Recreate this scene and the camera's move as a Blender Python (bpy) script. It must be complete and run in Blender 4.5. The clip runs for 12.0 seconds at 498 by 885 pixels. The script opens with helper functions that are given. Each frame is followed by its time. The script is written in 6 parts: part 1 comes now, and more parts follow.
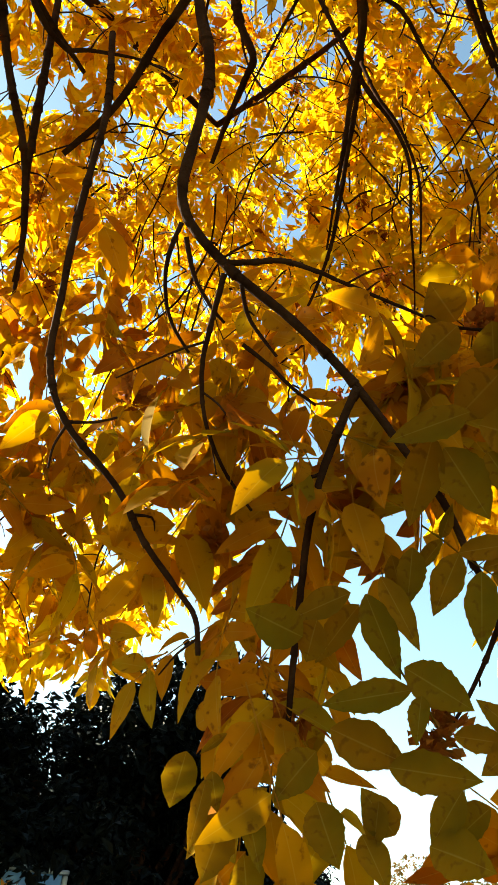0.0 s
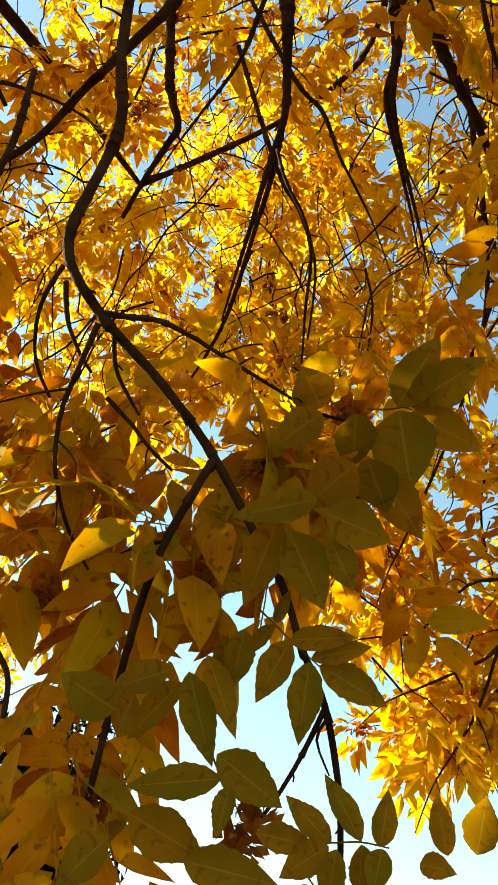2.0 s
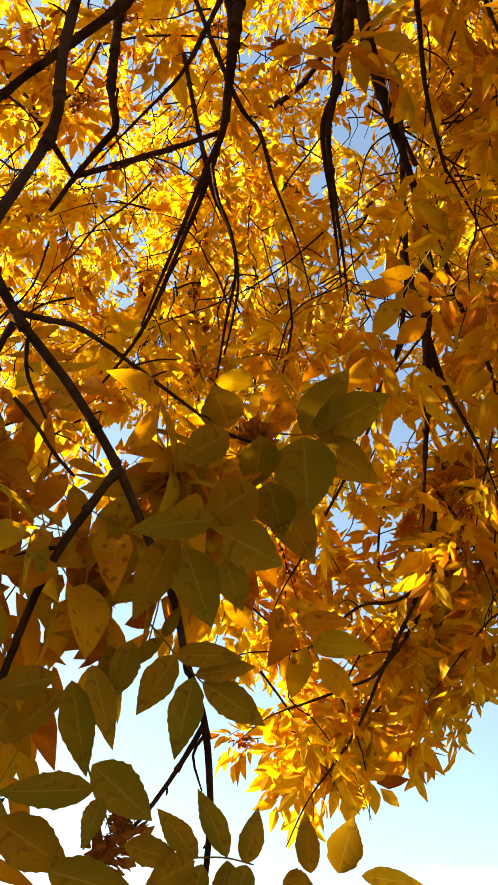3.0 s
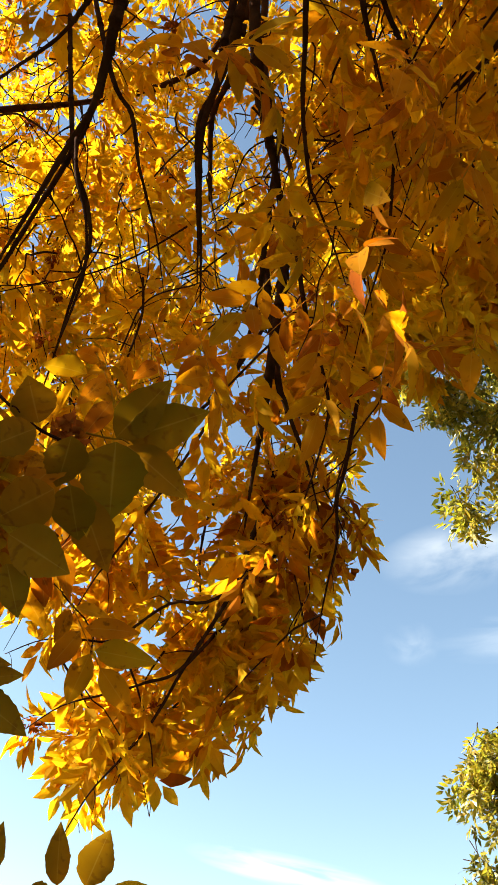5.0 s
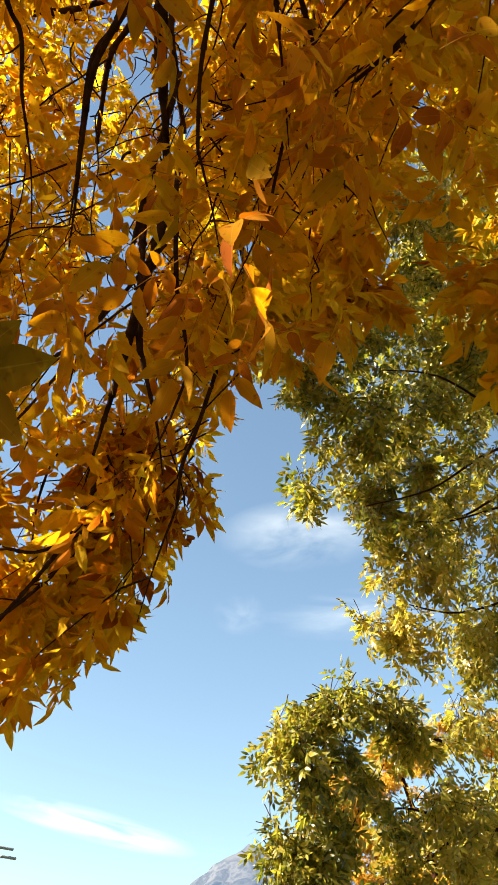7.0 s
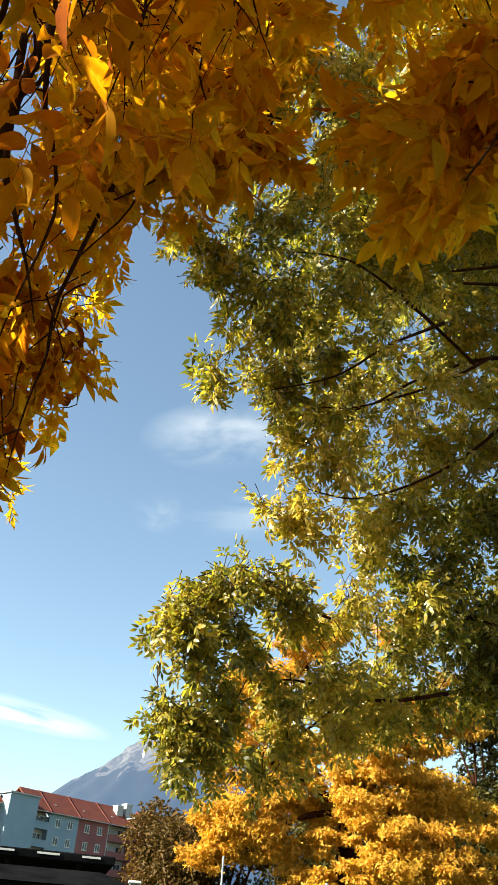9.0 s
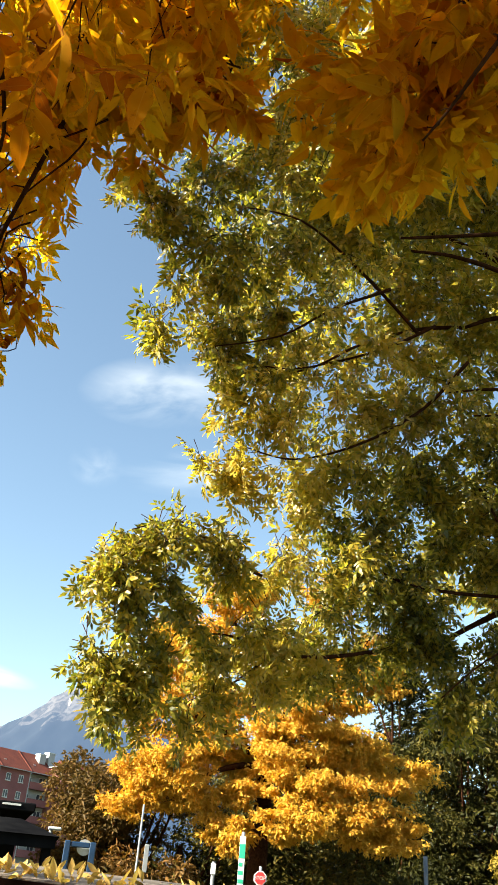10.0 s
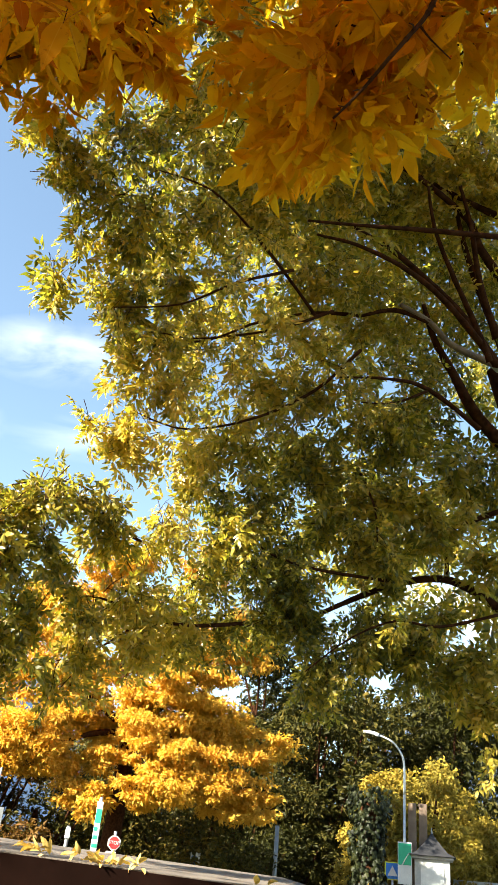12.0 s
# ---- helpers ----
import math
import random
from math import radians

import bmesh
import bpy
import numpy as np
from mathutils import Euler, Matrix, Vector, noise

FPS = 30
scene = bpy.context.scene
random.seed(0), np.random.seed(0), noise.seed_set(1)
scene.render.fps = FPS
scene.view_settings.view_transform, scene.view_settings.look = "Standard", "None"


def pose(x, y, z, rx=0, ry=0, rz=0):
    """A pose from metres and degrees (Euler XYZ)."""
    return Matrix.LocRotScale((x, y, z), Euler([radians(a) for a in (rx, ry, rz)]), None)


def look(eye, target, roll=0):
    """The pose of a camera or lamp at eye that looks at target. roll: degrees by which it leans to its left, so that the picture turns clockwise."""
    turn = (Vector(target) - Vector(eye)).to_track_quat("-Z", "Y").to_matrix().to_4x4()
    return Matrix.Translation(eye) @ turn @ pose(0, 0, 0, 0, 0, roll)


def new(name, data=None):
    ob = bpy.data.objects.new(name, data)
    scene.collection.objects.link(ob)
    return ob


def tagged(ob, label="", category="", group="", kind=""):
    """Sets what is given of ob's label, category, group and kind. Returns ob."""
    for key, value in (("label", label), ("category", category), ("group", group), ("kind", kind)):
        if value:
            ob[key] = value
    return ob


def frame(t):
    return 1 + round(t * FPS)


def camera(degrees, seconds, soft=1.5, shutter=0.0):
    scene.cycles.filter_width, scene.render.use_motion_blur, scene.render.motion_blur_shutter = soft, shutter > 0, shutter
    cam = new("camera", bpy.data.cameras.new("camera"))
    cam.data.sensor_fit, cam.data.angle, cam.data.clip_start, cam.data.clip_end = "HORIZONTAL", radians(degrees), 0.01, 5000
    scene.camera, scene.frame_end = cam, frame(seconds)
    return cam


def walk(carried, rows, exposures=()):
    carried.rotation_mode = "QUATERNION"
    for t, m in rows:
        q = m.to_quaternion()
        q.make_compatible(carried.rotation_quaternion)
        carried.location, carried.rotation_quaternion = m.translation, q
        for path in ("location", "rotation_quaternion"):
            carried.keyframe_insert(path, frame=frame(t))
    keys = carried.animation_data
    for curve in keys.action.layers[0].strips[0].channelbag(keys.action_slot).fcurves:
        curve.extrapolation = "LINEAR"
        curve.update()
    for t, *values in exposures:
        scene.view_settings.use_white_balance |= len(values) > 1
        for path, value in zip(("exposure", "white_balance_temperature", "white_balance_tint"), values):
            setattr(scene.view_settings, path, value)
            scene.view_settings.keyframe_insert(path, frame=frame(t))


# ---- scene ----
cam = camera(34.14, 12.0, soft=1.4)
# seconds, eye, yaw to the left, pitch up, roll
PATH = [
    (0, 0.0000, 0.0000, 1.6000, 0.00, 33.04, 4.88),
    (0.5, 0.0096, 0.0149, 1.6030, -1.04, 35.01, 5.91),
    (1, 0.0238, 0.0213, 1.6093, -3.04, 36.39, 6.87),
    (1.5, 0.0372, 0.0176, 1.6134, -5.83, 37.62, 7.44),
    (2, 0.0403, 0.0127, 1.6156, -8.99, 38.60, 7.98),
    (2.5, 0.0401, 0.0009, 1.6180, -12.84, 39.24, 8.18),
    (3, 0.0416, -0.0088, 1.6184, -16.83, 39.86, 8.25),
    (3.5, 0.0473, -0.0135, 1.6196, -20.35, 40.55, 7.95),
    (3.7, 0.0490, -0.0163, 1.6201, -21.95, 40.48, 7.85),
    (5.3, 0.0785, -0.0408, 1.6651, -32.75, 39.98, 7.36),
    (5.5, 0.0806, -0.0388, 1.6666, -34.20, 39.82, 7.29),
    (6, 0.0824, -0.0389, 1.6658, -37.62, 39.38, 6.78),
    (6.5, 0.0827, -0.0402, 1.6670, -41.12, 39.00, 6.50),
    (7, 0.0866, -0.0480, 1.6624, -44.12, 38.92, 6.79),
    (7.2, 0.0948, -0.0482, 1.6580, -45.21, 38.78, 6.92),
    (8.8, 0.2908, -0.0570, 1.6175, -50.46, 33.33, 4.96),
    (9, 0.2931, -0.0521, 1.6259, -51.48, 32.54, 4.73),
    (9.5, 0.2975, -0.0451, 1.6199, -53.83, 31.26, 4.98),
    (10, 0.2997, -0.0413, 1.6164, -56.77, 30.03, 4.94),
    (10.5, 0.3033, -0.0455, 1.6076, -59.49, 29.36, 5.22),
    (11, 0.2983, -0.0477, 1.5966, -61.66, 28.89, 5.15),
    (11.5, 0.2981, -0.0512, 1.5877, -63.69, 28.56, 5.27),
    (12, 0.3021, -0.0533, 1.5867, -65.74, 28.92, 5.60),
]


def gaze(x, y, z, yaw, pitch, roll):
    p, q = radians(pitch), radians(yaw)
    ahead = Vector((-math.sin(q) * math.cos(p), math.cos(q) * math.cos(p), math.sin(p)))
    eye = Vector((x, y, z))
    return look(eye, eye + ahead, roll)


walk(cam, [(t, gaze(*row)) for t, *row in PATH],
     exposures=((0.0, 2.55, 7050, -10), (0.8, 2.56, 7000, -23), (1.5, 2.64, 7000, -26), (2.0, 2.68, 7100, -13), (2.8, 2.7, 7350, 3), (3.6, 2.62, 7450, 5), (5.3, 2.31, 6850, 2),
                (7.2, 2.27, 6800, 1), (8.8, 2.17, 6800, 0), (10.0, 2.38, 6850, 1), (12.0, 2.78, 6900, 3)))

# ---- light ----
SUN_AZ, SUN_EL = -56.0, 28.5  # degrees, from +y towards +x, and above the horizon
sky_world = bpy.data.worlds.new("sky")
scene.world = sky_world
sky_world.use_nodes = True
wn = sky_world.node_tree
sky = wn.nodes.new("ShaderNodeTexSky")
sky.sky_type = "NISHITA"
sky.sun_disc = False
sky.sun_elevation = radians(SUN_EL)
sky.sun_rotation = radians(SUN_AZ)
sky.air_density, sky.dust_density, sky.ozone_density = 1.0, 0.5, 0.5
wn.links.new(sky.outputs[0], wn.nodes["Background"].inputs[0])
wn.nodes["Background"].inputs[1].default_value = 0.06
sun = new("sun", bpy.data.lights.new("sun", "SUN"))
sun.data.energy, sun.data.angle, sun.data.color = 5.0, radians(0.5), (1.0, 0.93, 0.82)
sun_way = Vector((math.sin(radians(SUN_AZ)) * math.cos(radians(SUN_EL)), math.cos(radians(SUN_AZ)) * math.cos(radians(SUN_EL)), math.sin(radians(SUN_EL))))
sun.matrix_world = look(sun_way * 50, (0, 0, 0))


# ---- materials ----
def shader(name):
    m = bpy.data.materials.new(name)
    m.use_nodes = True
    n = m.node_tree.nodes
    return m, n, m.node_tree.links, n["Principled BSDF"]


def ramp(n, stops):
    r = n.new("ShaderNodeValToRGB")
    e = r.color_ramp.elements
    e[0].position, e[0].color = stops[0][0], (*stops[0][1], 1)
    e[1].position, e[1].color = stops[-1][0], (*stops[-1][1], 1)
    for p, c in stops[1:-1]:
        e.new(p).color = (*c, 1)
    return r


def noise_node(n, l, scale, detail=4, coords="Object"):
    t = n.new("ShaderNodeTexNoise")
    t.inputs["Scale"].default_value, t.inputs["Detail"].default_value = scale, detail
    l.new(n.new("ShaderNodeTexCoord").outputs[coords], t.inputs["Vector"])
    return t


def mixed(n, l, kind, fac, a, b):
    x = n.new("ShaderNodeMix")
    x.data_type, x.blend_type = "RGBA", kind
    for sock, val in ((x.inputs["Factor"], fac), (x.inputs["A"], a), (x.inputs["B"], b)):
        if hasattr(val, "links"):
            l.new(val, sock)
        else:
            sock.default_value = val if isinstance(val, float) else (*val, 1)
    return x.outputs["Result"]


def surface(name, low, high, scale=8.0, rough=0.7, bump=0.3, fine=60.0, metal=0.0, coords="Object", dist=0.01, gloss=0.3):
    """A plain mottled surface: two tones at one scale, grain at a finer one, and a bump."""
    m, n, l, p = shader(name)
    big, small = noise_node(n, l, scale, 5, coords), noise_node(n, l, fine, 3, coords)
    r = ramp(n, [(0.3, low), (0.7, high)])
    l.new(big.outputs["Fac"], r.inputs["Fac"])
    g = ramp(n, [(0.25, (0.72, 0.72, 0.72)), (0.75, (1, 1, 1))])
    l.new(small.outputs["Fac"], g.inputs["Fac"])
    l.new(mixed(n, l, "MULTIPLY", 0.7, r.outputs["Color"], g.outputs["Color"]), p.inputs["Base Color"])
    p.inputs["Roughness"].default_value, p.inputs["Metallic"].default_value = rough, metal
    p.inputs["Specular IOR Level"].default_value = gloss
    b = n.new("ShaderNodeBump")
    b.inputs["Strength"].default_value, b.inputs["Distance"].default_value = bump, dist
    l.new(small.outputs["Fac"], b.inputs["Height"])
    l.new(b.outputs["Normal"], p.inputs["Normal"])
    return m


def leaf_material(name, stops, clear=0.5, spots=0.35, rough=0.55, patch=1.5, warm=(1.0, 0.95, 0.25), gloss=0.12, spot_tone=(0.12, 0.04, 0.008), gain=1.0, rib_tone=0.0):
    """Leaf blades: colour by leaf and by patch of the crown, brown specks, pale midrib, light that shines through."""
    m, n, l, p = shader(name)
    isle = n.new("ShaderNodeNewGeometry").outputs["Random Per Island"]
    info = n.new("ShaderNodeObjectInfo").outputs["Random"]
    where = noise_node(n, l, patch, 2)
    add = n.new("ShaderNodeMath")
    add.operation = "MULTIPLY_ADD"
    l.new(isle, add.inputs[0])
    add.inputs[1].default_value = 0.55
    l.new(where.outputs["Fac"], add.inputs[2])
    shift = n.new("ShaderNodeMath")
    shift.operation = "MULTIPLY_ADD"
    l.new(info, shift.inputs[0])
    shift.inputs[1].default_value = 0.3
    l.new(add.outputs[0], shift.inputs[2])
    less = n.new("ShaderNodeMath")
    less.operation = "SUBTRACT"
    l.new(shift.outputs[0], less.inputs[0])
    less.inputs[1].default_value = 0.4
    r = ramp(n, stops)
    l.new(less.outputs[0], r.inputs["Fac"])
    uv = n.new("ShaderNodeTexCoord").outputs["UV"]
    split = n.new("ShaderNodeSeparateXYZ")
    l.new(uv, split.inputs[0])
    rib = n.new("ShaderNodeMath")
    rib.operation = "SUBTRACT"
    l.new(split.outputs["Y"], rib.inputs[0])
    rib.inputs[1].default_value = 0.5
    rib2 = n.new("ShaderNodeMath")
    rib2.operation = "ABSOLUTE"
    l.new(rib.outputs[0], rib2.inputs[0])
    ribr = ramp(n, [(0.0, (rib_tone, rib_tone, rib_tone)), (0.012, (rib_tone * 0.6, rib_tone * 0.6, rib_tone * 0.6)), (0.03, (0, 0, 0))])
    l.new(rib2.outputs[0], ribr.inputs["Fac"])
    speck = noise_node(n, l, 70.0, 3)
    sr = ramp(n, [(0.60, (0, 0, 0)), (0.70, (spots, spots, spots))])
    l.new(speck.outputs["Fac"], sr.inputs["Fac"])
    c = mixed(n, l, "MIX", sr.outputs["Color"], r.outputs["Color"], spot_tone)
    blot = noise_node(n, l, 16.0, 3)
    br = ramp(n, [(0.35, (0.78, 0.70, 0.62)), (0.65, (1, 1, 1))])
    l.new(blot.outputs["Fac"], br.inputs["Fac"])
    c = mixed(n, l, "MULTIPLY", 0.8, c, br.outputs["Color"])
    c = mixed(n, l, "MIX", ribr.outputs["Color"], c, mixed(n, l, "MIX", 0.35, c, (0.6, 0.45, 0.15)))
    l.new(c, p.inputs["Base Color"])
    p.inputs["Roughness"].default_value = rough
    p.inputs["Specular IOR Level"].default_value = gloss
    t = n.new("ShaderNodeBsdfTranslucent")
    shine = n.new("ShaderNodeVectorMath")
    shine.operation = "SCALE"
    l.new(mixed(n, l, "MULTIPLY", 0.75, c, warm), shine.inputs[0])
    shine.inputs["Scale"].default_value = gain
    l.new(shine.outputs[0], t.inputs["Color"])
    b = n.new("ShaderNodeBump")
    b.inputs["Strength"].default_value, b.inputs["Distance"].default_value = 0.35, 0.004
    l.new(blot.outputs["Fac"], b.inputs["Height"])
    l.new(b.outputs["Normal"], p.inputs["Normal"])
    x = n.new("ShaderNodeMixShader")
    x.inputs[0].default_value = clear
    l.new(p.outputs[0], x.inputs[1])
    l.new(t.outputs[0], x.inputs[2])
    l.new(x.outputs[0], n["Material Output"].inputs["Surface"])
    return m


LEAF_GOLD = leaf_material("golden_ash_leaf", [(0.0, (0.43, 0.31, 0.018)), (0.35, (0.48, 0.30, 0.015)), (0.7, (0.48, 0.245, 0.011)), (0.92, (0.38, 0.13, 0.006)), (1.0, (0.19, 0.045, 0.005))], clear=0.64, gain=1.72, gloss=0.03, rough=0.8, warm=(1.0, 0.97, 0.55))
# browner copy of the golden leaf with shade put into its colour
LEAF_NEAR_SHADE = leaf_material("shaded_near_ash_leaf", [(0.0, (0.20, 0.15, 0.012)), (0.25, (0.34, 0.19, 0.010)), (0.5, (0.44, 0.18, 0.009)), (0.72, (0.36, 0.11, 0.008)), (0.9, (0.25, 0.055, 0.007)), (1.0, (0.12, 0.025, 0.006))], clear=0.52, spots=0.7, gloss=0.03, rough=0.85, gain=1.35, patch=5.0, rib_tone=0.35)
# olive leaves, their colour darkened to stand for the shade they hang in
LEAF_OLIVE_SHADE = leaf_material("shaded_olive_ash_leaf", [(0.0, (0.09, 0.078, 0.008)), (0.35, (0.17, 0.112, 0.009)), (0.7, (0.28, 0.125, 0.009)), (1.0, (0.30, 0.085, 0.007))], clear=0.5, spots=0.5, gloss=0.03, rough=0.85, gain=1.2, patch=6.0, rib_tone=0.4)
LEAF_GREEN = leaf_material("green_ash_leaf", [(0.0, (0.028, 0.037, 0.007)), (0.3, (0.102, 0.104, 0.014)), (0.5, (0.245, 0.208, 0.028)), (0.73, (0.39, 0.29, 0.05)), (1.0, (0.49, 0.34, 0.07))], clear=0.48, spots=0.15, rough=0.36, patch=0.8, warm=(0.92, 1.0, 0.42), gloss=0.5, gain=1.9)
LEAF_MAPLE = leaf_material("orange_maple_leaf", [(0.0, (0.56, 0.37, 0.06)), (0.5, (0.60, 0.36, 0.056)), (0.8, (0.52, 0.27, 0.04)), (1.0, (0.38, 0.14, 0.026))], clear=0.42, spots=0.2, rough=0.7, patch=0.4, gain=1.25)
# lime leaves darkened in colour to stand for deep shadow in the crowns
LEAF_LIME_SHADE = leaf_material("shaded_lime_leaf", [(0.0, (0.008, 0.010, 0.003)), (0.45, (0.03, 0.031, 0.007)), (0.75, (0.078, 0.066, 0.014)), (1.0, (0.16, 0.105, 0.02))], clear=0.25, spots=0.1, rough=0.5, patch=0.15, warm=(0.8, 0.9, 0.3), gloss=0.08)
# near black: the deep shade on the yews is put into the needles
LEAF_YEW_SHADE = leaf_material("shaded_yew_needle", [(0.0, (0.001, 0.0016, 0.0008)), (0.7, (0.0022, 0.003, 0.0014)), (1.0, (0.008, 0.008, 0.004))], clear=0.08, spots=0.0, rough=0.6, patch=0.15, gloss=0.08)
LEAF_RUST = leaf_material("rusty_leaf", [(0.0, (0.07, 0.048, 0.014)), (0.5, (0.14, 0.078, 0.022)), (1.0, (0.22, 0.105, 0.03))], clear=0.3, spots=0.1, rough=0.6, patch=0.3)
LEAF_LIME = leaf_material("yellow_green_leaf", [(0.0, (0.14, 0.13, 0.026)), (0.5, (0.30, 0.225, 0.038)), (1.0, (0.42, 0.29, 0.05))], clear=0.35, spots=0.1, rough=0.6, patch=0.3)
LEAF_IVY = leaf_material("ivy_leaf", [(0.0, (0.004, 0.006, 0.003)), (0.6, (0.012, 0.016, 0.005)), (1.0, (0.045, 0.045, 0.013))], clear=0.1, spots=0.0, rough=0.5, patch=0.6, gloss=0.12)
LEAF_DRY = leaf_material("dry_leaf", [(0.0, (0.56, 0.38, 0.12)), (0.5, (0.66, 0.48, 0.17)), (1.0, (0.44, 0.21, 0.05))], clear=0.3, spots=0.4, rough=0.6, patch=3.0)
SEED = leaf_material("dry_seed_wing", [(0.0, (0.22, 0.055, 0.012)), (0.5, (0.32, 0.09, 0.016)), (1.0, (0.40, 0.15, 0.03))], clear=0.45, spots=0.3, rough=0.9, gloss=0.03, patch=20.0)
BARK = surface("ash_bark", (0.020, 0.007, 0.0035), (0.055, 0.024, 0.012), 18, 0.95, 0.8, 160, dist=0.004, gloss=0.02)
# paler bark colour that stands for sun falling on one limb
BARK_SUNLIT = surface("sunlit_bark", (0.08, 0.055, 0.04), (0.20, 0.14, 0.095), 9, 0.85, 0.7, 70, dist=0.01)
GRASS = surface("grass_ground", (0.035, 0.05, 0.015), (0.09, 0.085, 0.03), 0.6, 0.9, 0.6, 30, dist=0.03)
ASPHALT = surface("asphalt", (0.04, 0.04, 0.042), (0.065, 0.063, 0.06), 0.8, 0.85, 0.3, 90)


# ---- building blocks ----
def mesh_of(name, verts, faces, mat, smooth=False, uv=None):
    me = bpy.data.meshes.new(name)
    me.from_pydata(verts, [], faces)
    if uv is not None:
        lay = me.uv_layers.new(name="UVMap")
        idx = np.empty(len(me.loops), dtype=np.int32)
        me.loops.foreach_get("vertex_index", idx)
        lay.data.foreach_set("uv", np.asarray(uv, dtype=np.float32)[idx].ravel())
    me.materials.append(mat)
    if smooth:
        me.polygons.foreach_set("use_smooth", [True] * len(me.polygons))
    me.update()
    return me


def thing(name, base, label, category, group="", kind=""):
    ob = new(name)
    ob.empty_display_size = 0.1
    ob.location = base
    return tagged(ob, label, category, group, kind)


def part(name, me, parent, label="", kind=""):
    """A mesh in world places, put under a thing or a part."""
    ob = new(name, me)
    root, at = parent, Vector((0, 0, 0))
    while root is not None:
        at = at + root.location
        root = root.parent
    ob.parent = parent
    ob.location = (0, 0, 0)
    ob.matrix_parent_inverse = Matrix.Translation(-at)
    if parent.parent is not None:
        ob.matrix_parent_inverse = Matrix.Identity(4)
    return tagged(ob, label, "", "", kind)


class Solid:
    """Gathers boxes, prisms and tubes into one mesh."""

    def __init__(self):
        self.v, self.f = [], []

    def add(self, verts, faces):
        k = len(self.v)
        self.v += [tuple(p) for p in verts]
        self.f += [tuple(i + k for i in f) for f in faces]
        return self

    def box(self, lo, hi, m=None, edge=0.0):
        """A box with its upright and level edges cut back by edge."""
        bm = bmesh.new()
        bmesh.ops.create_cube(bm, size=1.0)
        for v in bm.verts:
            v.co = Vector([lo[i] + (v.co[i] + 0.5) * (hi[i] - lo[i]) for i in range(3)])
        if edge:
            bmesh.ops.bevel(bm, geom=bm.edges[:], offset=edge, segments=1, affect="EDGES")
        if m is not None:
            bm.transform(m)
        bm.verts.index_update()
        self.add([v.co.copy() for v in bm.verts], [[v.index for v in f.verts] for f in bm.faces])
        bm.free()
        return self

    def tube(self, pts, radii, sides=8, steps=4, knob=0.0, caps=True):
        line, rr = spline(pts, radii, steps)
        k = len(self.v)
        side = None
        for i, p in enumerate(line):
            d = (line[min(i + 1, len(line) - 1)] - line[max(i - 1, 0)]).normalized()
            if side is None:
                side = d.orthogonal().normalized()
            side = (side - d * side.dot(d)).normalized()
            up = d.cross(side)
            for j in range(sides):
                a = 2 * math.pi * j / sides
                r = rr[i] * (1 + knob * noise.noise(p * (0.35 / max(rr[i], 0.002)) + Vector((a, 0, 0))))
                self.v.append(tuple(p + (side * math.cos(a) + up * math.sin(a)) * r))
        for i in range(len(line) - 1):
            for j in range(sides):
                a, b = k + i * sides + j, k + i * sides + (j + 1) % sides
                self.f.append((a, b, b + sides, a + sides))
        if caps:
            self.f.append(tuple(k + j for j in reversed(range(sides))))
            self.f.append(tuple(k + (len(line) - 1) * sides + j for j in range(sides)))
        return self

    def prism(self, ring, thick, m=None):
        """A flat outline in x and z, thick along y."""
        n = len(ring)
        verts = [Vector((x, 0, z)) for x, z in ring] + [Vector((x, thick, z)) for x, z in ring]
        if m is not None:
            verts = [m @ v for v in verts]
        faces = [tuple(range(n)), tuple(reversed(range(n, 2 * n)))]
        faces += [(i, i + n, (i + 1) % n + n, (i + 1) % n) for i in range(n)]
        return self.add(verts, faces)

    def mesh(self, name, mat, smooth=False):
        return mesh_of(name, self.v, self.f, mat, smooth)


def spline(pts, radii, steps):
    """A smooth line through the points, and the radius along it."""
    p = [Vector(q) for q in pts]
    if not hasattr(radii, "__len__"):
        radii = (radii, radii)
    n = len(p) - 1
    line = []
    for i in range(n):
        a, b, c, d = p[max(i - 1, 0)], p[i], p[i + 1], p[min(i + 2, n)]
        for k in range(steps):
            t = k / steps
            line.append(0.5 * (2 * b + (c - a) * t + (2 * a - 5 * b + 4 * c - d) * t * t + (3 * b - a - 3 * c + d) * t ** 3))
    line.append(p[-1])
    m = len(line) - 1
    return line, [radii[0] + (radii[1] - radii[0]) * i / m for i in range(m + 1)]


# ---- leaves ----
def blade(length, width, rows, fold, bend, twist, rng, taper=0.8):
    """One leaflet along +x, widest before its middle and drawn out to a point: vertices, faces and uv."""
    v, f, uv = [(0, 0, 0)], [], [(0, 0.5)]
    for i in range(1, rows + 1):
        s = i / (rows + 1) if rows > 1 else 0.42
        w = width * 0.5 * math.sin(math.pi * s ** 0.75) ** (0.5 + 0.5 * taper)
        w *= 1 + rng.uniform(-0.06, 0.06)
        z = -bend * length * s * s
        tw = twist * s
        for side, u in ((-1, 0.0), (0, 0.5), (1, 1.0)):
            y = side * w
            zz = z + (fold * w if side else 0) + y * tw + (rng.uniform(-0.05, 0.05) * w if side else 0)
            v.append((length * s, y, zz))
            uv.append((s, u))
    v.append((length, 0, -bend * length))
    uv.append((1, 0.5))
    f += [(0, 2, 1), (0, 3, 2)]
    for i in range(rows - 1):
        a = 1 + 3 * i
        f += [(a, a + 1, a + 4, a + 3), (a + 1, a + 2, a + 5, a + 4)]
    a = 1 + 3 * (rows - 1)
    t = a + 3
    f += [(a, a + 1, t), (a + 1, a + 2, t)]
    return np.array(v, float), f, np.array(uv, float)


